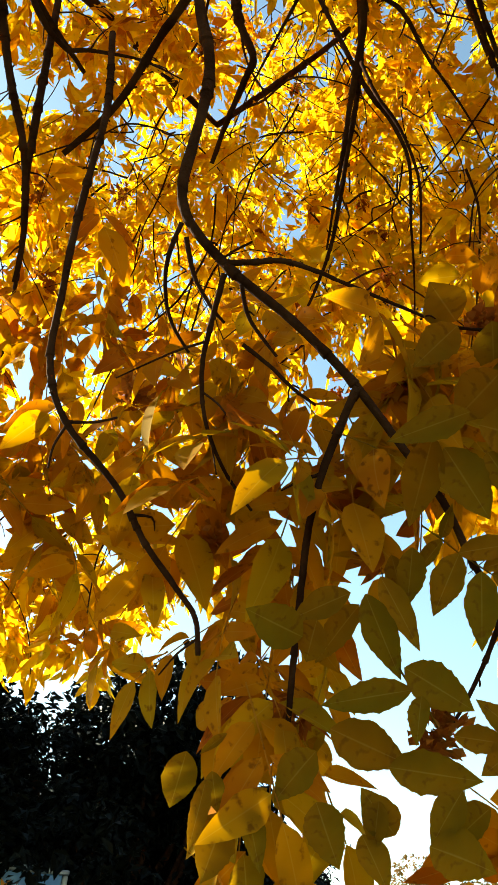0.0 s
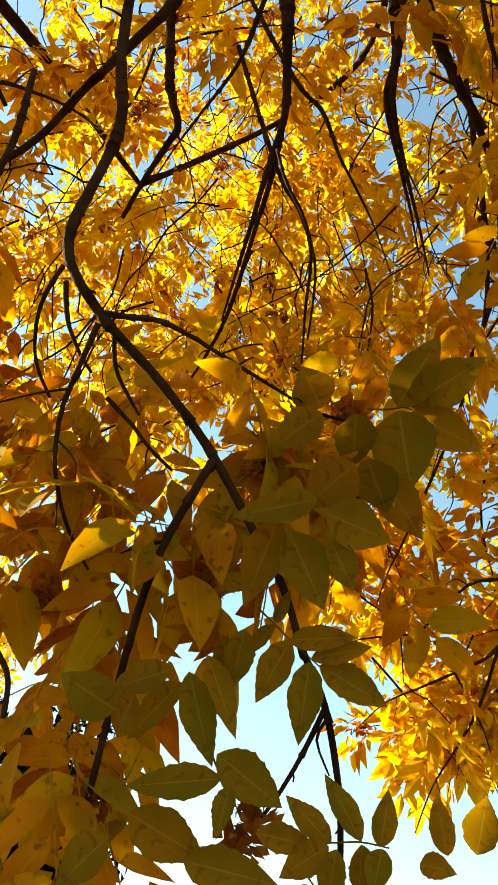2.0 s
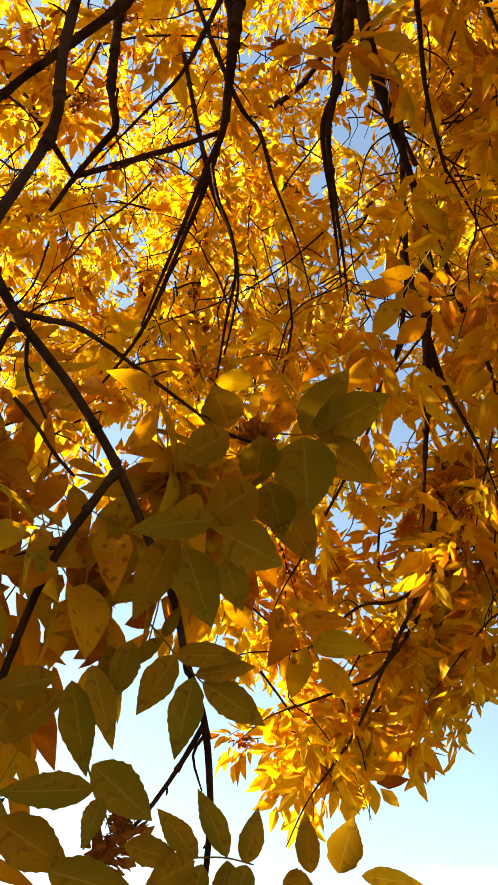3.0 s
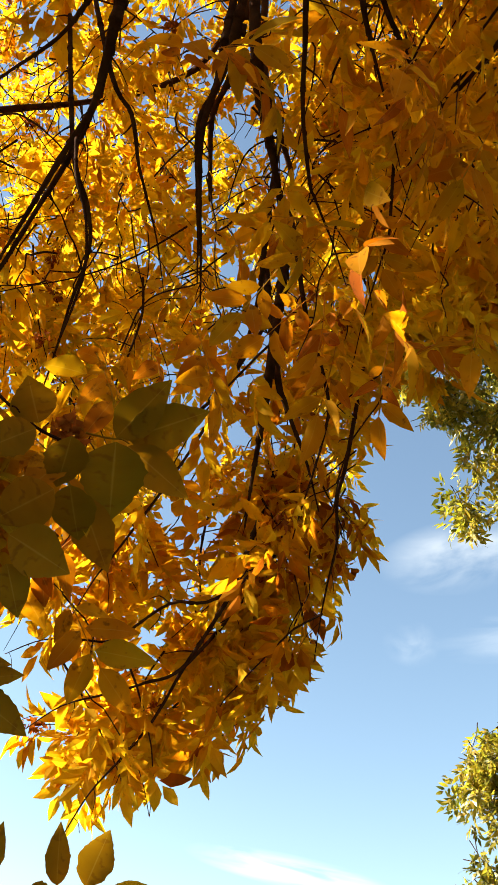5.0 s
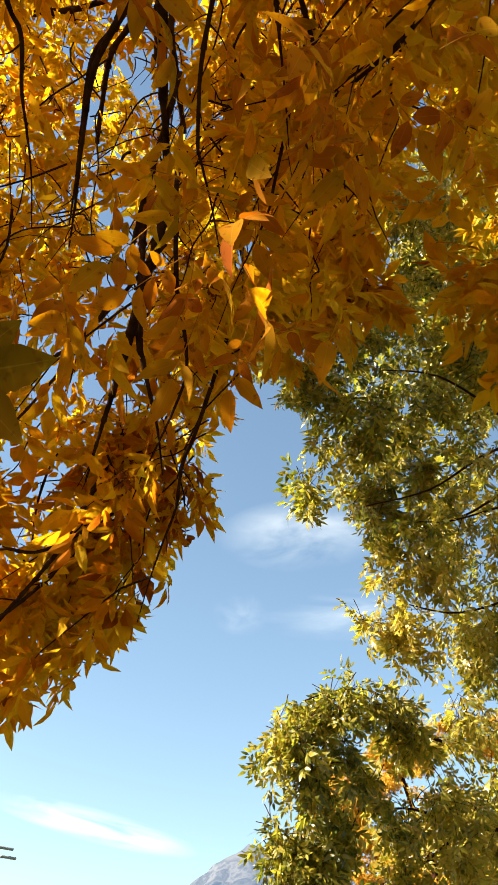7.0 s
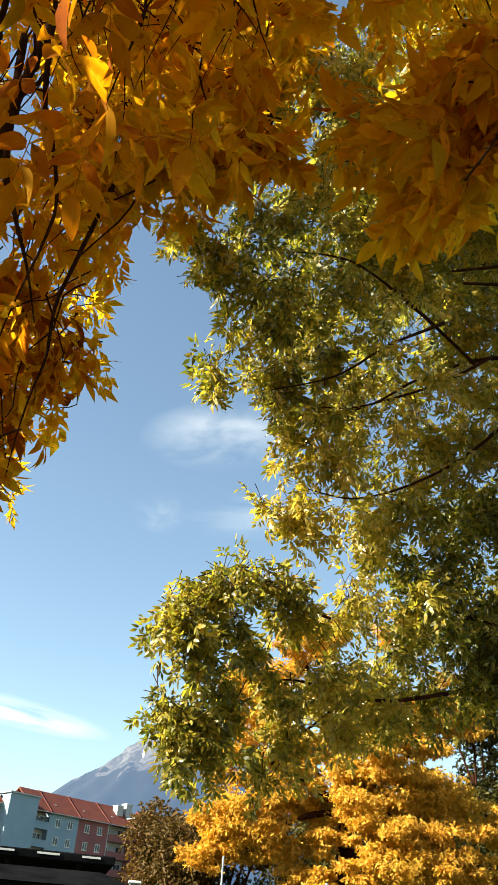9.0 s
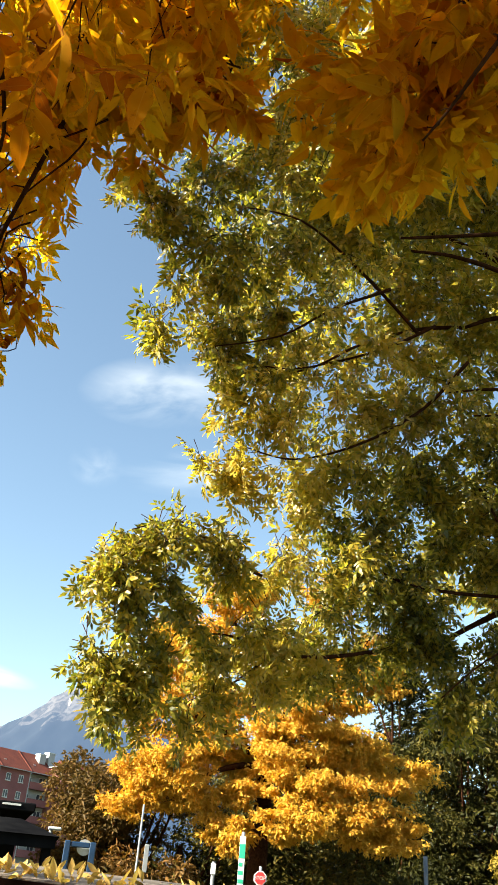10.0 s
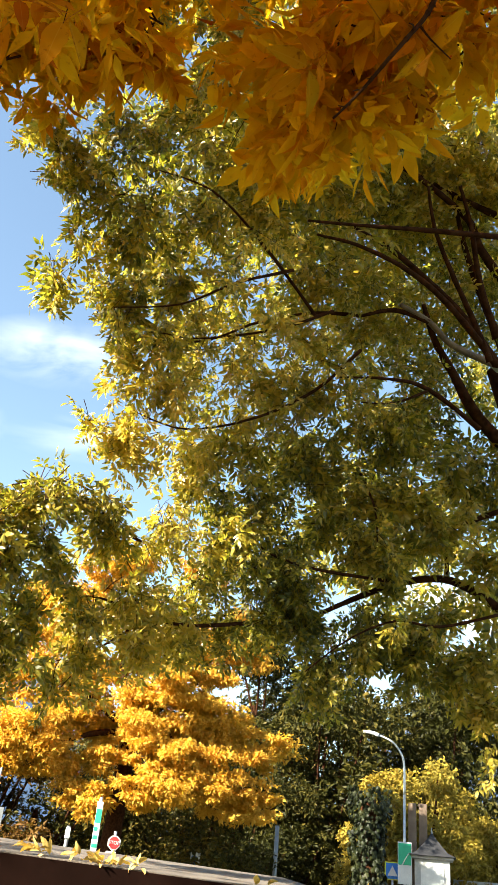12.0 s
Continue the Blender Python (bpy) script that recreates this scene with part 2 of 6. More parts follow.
def turned(v, yaw, pitch, roll, at):
    m = Euler((roll, pitch, yaw)).to_matrix()
    return v @ np.array(m).T + np.array(at)


def ash_leaf(rng, pairs=3, size=0.085, rows=2, stalk=True, slim=1.0, gap=0.42, fan=(0.7, 1.15), taper=0.8):
    """A feathered leaf along +x with opposite leaflets and one at its end; gap: between the pairs, fan: how far they stand off."""
    V, F, U, k = [], [], [], 0

    def put(v, f, u):
        nonlocal k
        V.append(v), U.append(u), F.extend(tuple(i + k for i in q) for q in f)
        k += len(v)
    gap = size * gap
    reach = 0.05 + gap * (pairs - 0.3)
    droop = rng.uniform(0.5, 1.6)
    sag = lambda x: -droop * x * x  # noqa: E731
    for i in range(pairs):
        x = 0.05 + gap * i
        grow = 0.72 + 0.28 * i / max(1, pairs - 1)
        for side in (-1, 1):
            ln = size * grow * rng.uniform(0.85, 1.1)
            v, f, u = blade(ln, ln * rng.uniform(0.40, 0.52) * slim, rows, rng.uniform(0.1, 0.5), rng.uniform(0.05, 0.3), rng.uniform(-0.5, 0.5), rng, taper)
            v = turned(v, side * rng.uniform(*fan), rng.uniform(-0.1, 0.6), rng.uniform(-0.5, 0.5), (x, side * 0.004, sag(x)))
            put(v, f, u)
    ln = size * rng.uniform(1.0, 1.2)
    v, f, u = blade(ln, ln * 0.48 * slim, rows, rng.uniform(0.1, 0.4), rng.uniform(0.05, 0.3), rng.uniform(-0.4, 0.4), rng, taper)
    put(turned(v, rng.uniform(-0.2, 0.2), rng.uniform(0.2, 0.7), rng.uniform(-0.4, 0.4), (reach, 0, sag(reach))), f, u)
    if stalk:
        xs = np.linspace(0, reach, 4)
        ring = [(x, 0.0011 * math.cos(a), sag(x) + 0.0011 * math.sin(a)) for x in xs for a in (0.5, 2.6, 4.7)]
        fs = [(3 * i + j, 3 * i + (j + 1) % 3, 3 * i + 3 + (j + 1) % 3, 3 * i + 3 + j) for i in range(3) for j in range(3)]
        put(np.array(ring), fs, np.full((12, 2), 0.5))
    return np.concatenate(V), F, np.concatenate(U)


def lean_leaf(rng, pairs=3, size=0.08, slim=0.36, gap=0.4):
    """A feathered leaf of flat, pointed leaflets, four triangles each."""
    V, F, U, k = [], [], [], 0
    spots_at = [(0.045 + size * gap * i, side) for i in range(pairs) for side in (-1, 1)] + [(0.045 + size * gap * (pairs - 0.4), 0)]
    for x, side in spots_at:
        ln = size * rng.uniform(0.85, 1.15)
        w, tw = ln * slim * rng.uniform(0.42, 0.56), rng.uniform(-0.3, 0.3)
        v = np.array([(0, 0, 0), (ln * 0.3, -w, 0.1 * w - tw * w), (ln * 0.3, w, 0.1 * w + tw * w), (ln * 0.66, -w * 0.68, -0.05 * ln), (ln * 0.66, w * 0.68, -0.05 * ln), (ln, 0, -0.16 * ln)])
        v = turned(v, side * rng.uniform(0.55, 1.1) + (0 if side else rng.uniform(-0.2, 0.2)), rng.uniform(-0.1, 0.6), rng.uniform(-0.6, 0.6), (x, 0.003 * side, -1.0 * x * x))
        V.append(v), U.append(np.array([(0, 0.5), (0.3, 0), (0.3, 1), (0.66, 0), (0.66, 1), (1, 0.5)]))
        F += [(k, k + 2, k + 1), (k + 1, k + 2, k + 4, k + 3), (k + 3, k + 4, k + 5)]
        k += 6
    return np.concatenate(V), F, np.concatenate(U)


def broad_leaf(rng, size=0.1):
    """A lobed maple-like blade of few faces."""
    ring = [(0, 0), (0.15, -0.45), (0.42, -0.28), (0.62, -0.5), (0.7, -0.18), (1, 0), (0.7, 0.18), (0.62, 0.5), (0.42, 0.28), (0.15, 0.45)]
    c = rng.uniform(0.1, 0.35)
    v = np.array([(x * size, y * size, -c * size * (abs(y) + x * x * 0.5)) for x, y in ring] + [(0.42 * size, 0, 0.02 * size)])
    f = [(10, i, (i + 1) % 10) for i in range(10)]
    return v, f, np.array([(x, y + 0.5) for x, y in ring] + [(0.42, 0.5)])


def clump_leaf(rng, size=0.2, count=5):
    """A handful of simple blades in one tuft, for trees that stand far off."""
    V, F, U, k = [], [], [], 0
    for _ in range(count):
        ln = size * rng.uniform(0.5, 1.0)
        w = ln * rng.uniform(0.35, 0.6)
        v = np.array([(0, 0, 0), (ln * 0.45, -w / 2, w * 0.2), (ln, 0, -0.1 * ln), (ln * 0.45, w / 2, w * 0.2)])
        v = turned(v, rng.uniform(0, 6.28), rng.uniform(-0.6, 1.0), rng.uniform(-0.8, 0.8), [rng.uniform(-0.35, 0.35) * size for _ in range(3)])
        V.append(v), U.append(np.array([(0, 0.5), (0.45, 0), (1, 0.5), (0.45, 1)]))
        F += [(k, k + 1, k + 2, k + 3)]
        k += 4
    return np.concatenate(V), F, np.concatenate(U)


def strewn(name, templates, at, way, up, scale, mat, pick=None):
    """One mesh of many leaves: each a template at a place, along a way, its face towards up."""
    at, way, up, scale = (np.asarray(a, float) for a in (at, way, up, scale))
    way = way / np.linalg.norm(way, axis=1, keepdims=True)
    side = np.cross(up, way)
    side /= np.linalg.norm(side, axis=1, keepdims=True) + 1e-9
    nrm = np.cross(way, side)
    rot = np.stack([way, side, nrm], -1) * scale[:, None, None]
    pick = np.random.RandomState(5).randint(0, len(templates), len(at)) if pick is None else pick
    V, F, U, k = [], [], [], 0
    for i, (tv, tf, tu) in enumerate(templates):
        mine = np.nonzero(pick == i)[0]
        if not len(mine):
            continue
        pts = np.einsum("nij,vj->nvi", rot[mine], tv) + at[mine][:, None, :]
        V.append(pts.reshape(-1, 3))
        U.append(np.tile(tu, (len(mine), 1)))
        for n in range(len(mine)):
            base = k + n * len(tv)
            F += [tuple(q + base for q in f) for f in tf]
        k += len(mine) * len(tv)
    return mesh_of(name, np.concatenate(V).tolist(), F, mat, False, np.concatenate(U))


class Foliage:
    """Leafy twigs of one crown; keep(place) tells where leaves may be."""

    def __init__(self, seed, keep=None):
        self.rng = random.Random(seed)
        self.at, self.way, self.up, self.scale = [], [], [], []
        self.wood = Solid()
        self.keep = keep

    def leaf(self, at, way, up, scale):
        if self.keep is None or self.keep(at):
            self.at.append(tuple(at)), self.way.append(tuple(way)), self.up.append(tuple(up)), self.scale.append(scale)
            return True
        return False

    def twig(self, start, head, length, nodes=5, leaf=1.0, drop=0.5, thick=0.003, wood=True, lead=0.0):
        rng = self.rng
        p, d = Vector(start), Vector(head).normalized()
        pts, hits = [p.copy()], 0
        for i in range(nodes):
            d = (d + Vector((rng.uniform(-0.25, 0.25), rng.uniform(-0.25, 0.25), rng.uniform(-0.2, 0.1) - drop * 0.25))).normalized()
            p = p + d * (length / nodes)
            pts.append(p.copy())
            a = rng.uniform(0, 6.28)
            side = (d.orthogonal().normalized())
            side = (Matrix.Rotation(a, 3, d) @ side)
            for s in (-1, 1):
                w = side * s * rng.uniform(0.6, 1.0) + d * rng.uniform(0.2, 0.8) + Vector((0, 0, -drop * rng.uniform(0.5, 1.3)))
                hits += self.leaf(p, w, Vector((rng.gauss(0, 0.8), rng.gauss(0, 0.8), rng.gauss(0.35, 0.6))), leaf * rng.uniform(0.8, 1.15))
        w = d + Vector((0, 0, -drop))
        hits += self.leaf(p, w, Vector((rng.gauss(0, 0.8), rng.gauss(0, 0.8), rng.gauss(0.35, 0.6))), leaf)
        if wood and hits > nodes:
            stem = pts
            if lead and rng.random() < 0.35:
                side = Vector((rng.uniform(-0.5, 0.5), rng.uniform(-0.5, 0.5), 0))
                stem = [pts[0] + (side * k * k + Vector((rng.gauss(0, 0.05), rng.gauss(0, 0.05), 0.9 * k)) - Vector(head).normalized() * 0.5 * k * (1 - k * 0.5)) * lead for k in (1.0, 0.8, 0.6, 0.4, 0.2)] + pts
                if not self.keep(stem[0]):
                    stem = pts
            self.wood.tube(stem, (thick * (1.25 if lead else 1.0), thick * 0.35), 4, 2 if len(stem) > len(pts) else 1, caps=False)

    def lobe(self, centre, radii, twigs, length=0.4, nodes=5, leaf=1.0, drop=0.5, thick=0.003, shell=0.0, wood=True):
        """A rounded bunch of twigs that point outwards from the centre."""
        rng = self.rng
        radii = (radii, radii, radii) if not hasattr(radii, "__len__") else radii
        for _ in range(twigs):
            v = Vector((rng.gauss(0, 1), rng.gauss(0, 1), rng.gauss(0, 1))).normalized()
            r = rng.uniform(shell, 1) ** 0.45
            q = Vector([v[i] * radii[i] * r for i in range(3)])
            head = v + Vector((0, 0, -0.15)) + Vector((rng.uniform(-0.5, 0.5), rng.uniform(-0.5, 0.5), rng.uniform(-0.3, 0.4)))
            self.twig(Vector(centre) + q - head.normalized() * length * 0.6, head, length, nodes, leaf, drop, thick, wood)

    def tufts(self, centre, radii, count, leaf=1.0, shell=0.3):
        """Loose tufts of leaves on a rounded bunch, for far crowns."""
        rng = self.rng
        radii = (radii, radii, radii) if not hasattr(radii, "__len__") else radii
        for _ in range(count):
            v = Vector((rng.gauss(0, 1), rng.gauss(0, 1), rng.gauss(0, 1))).normalized()
            r = rng.uniform(shell, 1) ** 0.5 * (1 + 0.25 * noise.noise(v * 2.3 + Vector(centre)))
            q = Vector([v[i] * radii[i] * r for i in range(3)])
            self.leaf(Vector(centre) + q, v + Vector((rng.uniform(-1, 1), rng.uniform(-1, 1), rng.uniform(-1, 0.3))), v + Vector((0, 0, 0.6)), leaf * rng.uniform(0.7, 1.3))


def crown(tree, foliage, templates, mat, twig_mat=None, label=""):
    part("crown", strewn("crown", templates, foliage.at, foliage.way, foliage.up, foliage.scale, mat), tree, label, "stuff")
    if twig_mat is not None and foliage.wood.v:
        part("twig", foliage.wood.mesh("twig", twig_mat), tree, "", "stuff")


SPURS = []
THIN_LIMBS = []


def branch(tree, pts, radii, mat=None, sides=8, name="branch", knob=0.25):
    if name == "branch" and radii[0] < 0.02:
        SPURS.append((pts, radii))
    if name == "limb" and radii[0] < 0.02:
        THIN_LIMBS.append((pts, radii))
    s = Solid().tube(pts, radii, sides, 5, knob)
    return part(name, s.mesh(name, mat or BARK, True), tree)


# ---- ground and distance ----
ground = tagged(new("ground", Solid().box((-2500, -2500, -0.5), (2500, 2500, 0.0)).mesh("ground", GRASS)), "short autumn grass spreading flat to the horizon", "ground", kind="structure")
road = tagged(new("road", Solid().box((22.5, -60, -0.02), (30, 60, 0.02)).mesh("road", ASPHALT)), "grey asphalt road behind the park trees", "road", kind="structure")


def mountain_material():
    m, n, l, p = shader("haze_glow_mountain")
    geo = n.new("ShaderNodeTexCoord")
    split = n.new("ShaderNodeSeparateXYZ")
    l.new(geo.outputs["Object"], split.inputs[0])
    rough = noise_node(n, l, 0.02, 12)
    add = n.new("ShaderNodeMath")
    add.operation = "MULTIPLY_ADD"
    l.new(rough.outputs["Fac"], add.inputs[0])
    add.inputs[1].default_value = 260.0
    l.new(split.outputs["Z"], add.inputs[2])
    r = n.new("ShaderNodeMapRange")
    r.inputs["From Min"].default_value, r.inputs["From Max"].default_value = 470, 800
    l.new(add.outputs[0], r.inputs["Value"])
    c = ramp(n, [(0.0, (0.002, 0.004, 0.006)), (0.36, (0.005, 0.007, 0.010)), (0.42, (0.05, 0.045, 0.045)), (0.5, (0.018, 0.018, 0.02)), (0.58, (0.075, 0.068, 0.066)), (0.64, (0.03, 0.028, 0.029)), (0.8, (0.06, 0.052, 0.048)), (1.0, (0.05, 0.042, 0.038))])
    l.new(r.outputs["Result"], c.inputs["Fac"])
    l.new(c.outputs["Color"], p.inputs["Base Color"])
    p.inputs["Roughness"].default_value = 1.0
    # haze is put in as a faint blue glow of the rock
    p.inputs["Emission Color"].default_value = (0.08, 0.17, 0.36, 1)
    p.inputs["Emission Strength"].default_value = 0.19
    return m


def mountain(name, az, dist, peak, width, depth, label, seed):
    """A ridge seen far off, as a rough height sheet."""
    c, s = math.cos(radians(az)), math.sin(radians(az))
    nx, ny = 120, 40
    verts, faces = [], []
    for j in range(ny + 1):
        for i in range(nx + 1):
            u, w = i / nx * 2 - 1, j / ny * 2 - 1
            h = max(0.0, 1 - abs(u) ** 1.25) * max(0.0, 1 - abs(w)) ** 0.9
            q = Vector((u * 3 + seed, w * 2, seed))
            h = peak * h * (1 + 0.07 * noise.fractal(q * 1.7, 0.9, 2.1, 6)) + peak * 0.018 * noise.fractal(q * 9, 0.8, 2.0, 5) * (h > 0)
            a, b = u * width, dist + w * depth
            verts.append((a * c + b * s, -a * s + b * c, max(-5, h)))
    for j in range(ny):
        for i in range(nx):
            a = j * (nx + 1) + i
            faces.append((a, a + 1, a + nx + 2, a + nx + 1))
    return tagged(new(name, mesh_of(name, verts, faces, MOUNTAIN, True)), label, "mountain", kind="structure")


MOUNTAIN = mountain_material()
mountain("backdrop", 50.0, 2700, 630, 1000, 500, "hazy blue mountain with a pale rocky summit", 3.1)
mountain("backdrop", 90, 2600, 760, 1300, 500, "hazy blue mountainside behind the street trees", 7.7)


def cloud(at, across, up, seed, cover, label):
    """A thin wisp of cloud: a wide sheet far up, mostly clear."""
    m, n, l, p = shader("thin_cloud")
    t = noise_node(n, l, 2.2, 7, "UV")
    t.noise_dimensions = "4D"
    t.inputs["W"].default_value = seed * 3.7
    t.inputs["Distortion"].default_value = 0.6
    uv = n.new("ShaderNodeTexCoord")
    grad = n.new("ShaderNodeVectorMath")
    grad.operation = "DISTANCE"
    l.new(uv.outputs["UV"], grad.inputs[0])
    grad.inputs[1].default_value = (0.5, 0.5, 0)
    fall = n.new("ShaderNodeMapRange")
    fall.inputs["From Min"].default_value, fall.inputs["From Max"].default_value = 0.5, 0.05
    l.new(grad.outputs["Value"], fall.inputs["Value"])
    r = n.new("ShaderNodeMapRange")
    r.inputs["From Min"].default_value, r.inputs["From Max"].default_value = 0.36, 0.75
    l.new(t.outputs["Fac"], r.inputs["Value"])
    mul = n.new("ShaderNodeMath")
    mul.operation = "MULTIPLY"
    l.new(r.outputs["Result"], mul.inputs[0])
    l.new(fall.outputs["Result"], mul.inputs[1])
    mul2 = n.new("ShaderNodeMath")
    mul2.operation = "MULTIPLY"
    mul2.use_clamp = True
    l.new(mul.outputs[0], mul2.inputs[0])
    mul2.inputs[1].default_value = cover
    tr, em, mx = n.new("ShaderNodeBsdfTransparent"), n.new("ShaderNodeEmission"), n.new("ShaderNodeMixShader")
    # the sheet glows by itself, standing for sunlight on the cloud
    em.inputs["Color"].default_value, em.inputs["Strength"].default_value = (1.0, 0.97, 0.95, 1), 0.47
    l.new(mul2.outputs[0], mx.inputs[0])
    l.new(tr.outputs[0], mx.inputs[1])
    l.new(em.outputs[0], mx.inputs[2])
    l.new(mx.outputs[0], n["Material Output"].inputs["Surface"])
    at, across, up = Vector(at), Vector(across), Vector(up)
    verts = [at - across - up, at + across - up, at + across + up, at - across + up]
    me = mesh_of("cloud", [tuple(v) for v in verts], [(0, 1, 2, 3)], m, False, [(0, 0), (1, 0), (1, 1), (0, 1)])
    ob = tagged(new("backdrop", me), label, "cloud", kind="structure")
    ob.visible_shadow = False


def sky_cloud(az, el, half_w, half_h, slant, seed, cover, label):
    d = 3800
    a, e = radians(az), radians(el)
    way = Vector((math.sin(a) * math.cos(e), math.cos(a) * math.cos(e), math.sin(e)))
    right = Vector((math.cos(a), -math.sin(a), 0))
    top = right.cross(way)
    ca, sa = math.cos(radians(slant)), math.sin(radians(slant))
    cloud(way * d, (right * ca + top * sa) * d * math.tan(radians(half_w)), (top * ca - right * sa) * d * math.tan(radians(half_h)), seed, cover, label)


sky_cloud(49.3, 32.8, 6.0, 2.6, 6, 1, 0.5, "thin white wisp of cloud in blue sky")
sky_cloud(45.0, 27.0, 2.0, 1.6, 0, 5, 0.16, "small faint puff of cloud in blue sky")
sky_cloud(54.0, 27.6, 7.0, 1.8, 6, 2, 0.35, "faint white veil of cloud low in the sky")
sky_cloud(37.0, 12.7, 7.0, 1.0, -6, 3, 1.0, "long flat white cloud streak above the mountain")
sky_cloud(84.0, 17.0, 12.0, 4.0, 0, 4, 1.3, "white cloud bank above the far mountainside")


# ---- the golden ash overhead ----
TRUNK = Vector((-2.3, 0.2, 0.0))
ash = thing("ash_tree", TRUNK, "golden autumn ash tree with dark drooping branches overhead", "tree")
branch(ash, [(-2.3, 0.2, -0.1), (-2.28, 0.22, 1.2), (-2.2, 0.25, 2.6), (-2.05, 0.3, 3.9)], (0.2, 0.12), BARK, 14, "trunk", 0.1)
for end in ((-0.9, 0.9, 5.4), (-1.2, -1.2, 5.2), (-3.6, 0.8, 5.3), (-0.3, 2.6, 5.2), (0.6, 0.2, 5.8)):
    mid = Vector((-2.1, 0.3, 3.6)).lerp(Vector(end), 0.5) + Vector((0, 0, 0.4))
    branch(ash, [(-2.1, 0.28, 3.5), mid, end], (0.05, 0.012), BARK, 10, "limb", 0.15)
# limbs that carry the hanging boughs
branch(ash, [(-0.9, 0.9, 5.4), (-0.5, 0.85, 4.3), (-0.32, 0.72, 3.3), (-0.157, 0.654, 2.996)], (0.03, 0.010))
branch(ash, [(-0.3, 2.6, 5.2), (0.3, 2.3, 5.6), (0.6, 1.8, 5.5), (0.59, 1.33, 5.46)], (0.016, 0.012))
branch(ash, [(0.6, 0.2, 5.8), (0.85, 0.9, 5.7), (0.654, 1.287, 5.355)], (0.016, 0.012))
# near bough
branch(ash, [(-0.157, 0.654, 2.996), (-0.128, 0.644, 2.779), (-0.099, 0.668, 2.652), (-0.103, 0.677, 2.524), (-0.111, 0.683, 2.429), (-0.097, 0.693, 2.369), (-0.039, 0.708, 2.305), (0.041, 0.731, 2.252), (0.112, 0.750, 2.188), (0.167, 0.773, 2.127), (0.221, 0.782, 2.052), (0.254, 0.797, 1.983)], (0.0086, 0.0042))
branch(ash, [(0.254, 0.797, 1.983), (0.260, 0.812, 1.991), (0.289, 0.824, 1.945), (0.315, 0.850, 1.881), (0.327, 0.870, 1.832), (0.334, 0.889, 1.783)], (0.0044, 0.0032))
branch(ash, [(-0.043, 0.702, 2.311), (-0.012, 0.700, 2.314), (0.021, 0.697, 2.317), (0.063, 0.702, 2.310), (0.092, 0.714, 2.309), (0.165, 0.737, 2.300), (0.237, 0.748, 2.282), (0.291, 0.745, 2.280)], (0.004, 0.0016))
branch(ash, [(-0.106, 0.695, 2.366), (-0.119, 0.720, 2.327), (-0.119, 0.749, 2.297), (-0.107, 0.767, 2.263), (-0.084, 0.790, 2.239)], (0.0032, 0.0018))
branch(ash, [(-0.099, 0.708, 2.355), (-0.085, 0.735, 2.316), (-0.060, 0.754, 2.284), (-0.043, 0.766, 2.272)], (0.0034, 0.0018))
branch(ash, [(-0.047, 0.711, 2.302), (-0.059, 0.755, 2.253), (-0.065, 0.786, 2.215), (-0.057, 0.823, 2.166), (-0.029, 0.848, 2.111), (0.010, 0.863, 2.064)], (0.0038, 0.0018))
branch(ash, [(-0.025, 0.712, 2.287), (-0.014, 0.737, 2.261), (0.009, 0.756, 2.239), (0.025, 0.767, 2.226)], (0.003, 0.0018))
branch(ash, [(-0.018, 0.767, 2.241), (0.019, 0.783, 2.222), (0.049, 0.797, 2.202), (0.078, 0.806, 2.187)], (0.003, 0.0018))
branch(ash, [(0.120, 0.751, 2.178), (0.103, 0.778, 2.135), (0.087, 0.800, 2.086), (0.077, 0.830, 2.034), (0.073, 0.847, 1.978), (0.070, 0.861, 1.917), (0.068, 0.879, 1.863), (0.067, 0.892, 1.815)], (0.0052, 0.0032))
branch(ash, [(-0.297, 0.808, 2.948), (-0.267, 0.794, 2.722), (-0.260, 0.774, 2.547), (-0.259, 0.775, 2.409), (-0.255, 0.781, 2.301), (-0.252, 0.792, 2.209), (-0.223, 0.813, 2.138), (-0.157, 0.862, 2.082), (-0.114, 0.879, 2.018), (-0.072, 0.893, 1.971), (-0.045, 0.898, 1.937), (-0.037, 0.902, 1.895)], (0.006, 0.003))
branch(ash, [(-0.221, 0.814, 2.137), (-0.190, 0.818, 2.142), (-0.162, 0.818, 2.152)], (0.0024, 0.0014))
branch(ash, [(-0.220, 0.816, 2.134), (-0.233, 0.828, 2.110), (-0.237, 0.841, 2.086)], (0.002, 0.0012))
branch(ash, [(0.289, 0.825, 1.942), (0.277, 0.854, 1.903), (0.264, 0.889, 1.869), (0.245, 0.903, 1.837)], (0.0034, 0.002))
# boughs behind it
branch(ash, [(-0.198, 1.089, 4.063), (-0.149, 1.144, 3.818), (-0.118, 1.188, 3.682), (-0.074, 1.208, 3.567), (-0.089, 1.248, 3.530), (-0.132, 1.340, 3.464), (-0.163, 1.420, 3.402)], (0.014, 0.006))
branch(ash, [(-0.105, 0.824, 3.545), (-0.123, 0.843, 3.425), (-0.218, 0.961, 3.354), (-0.273, 1.025, 3.307), (-0.361, 1.134, 3.216), (-0.477, 1.210, 3.125)], (0.013, 0.007))
branch(ash, [(0.073, 0.858, 3.785), (0.132, 0.887, 3.551), (0.174, 1.030, 3.448), (0.176, 1.084, 3.271), (0.170, 1.190, 3.198), (0.158, 1.342, 3.074), (0.130, 1.431, 2.991), (0.103, 1.482, 2.939)], (0.009, 0.003))
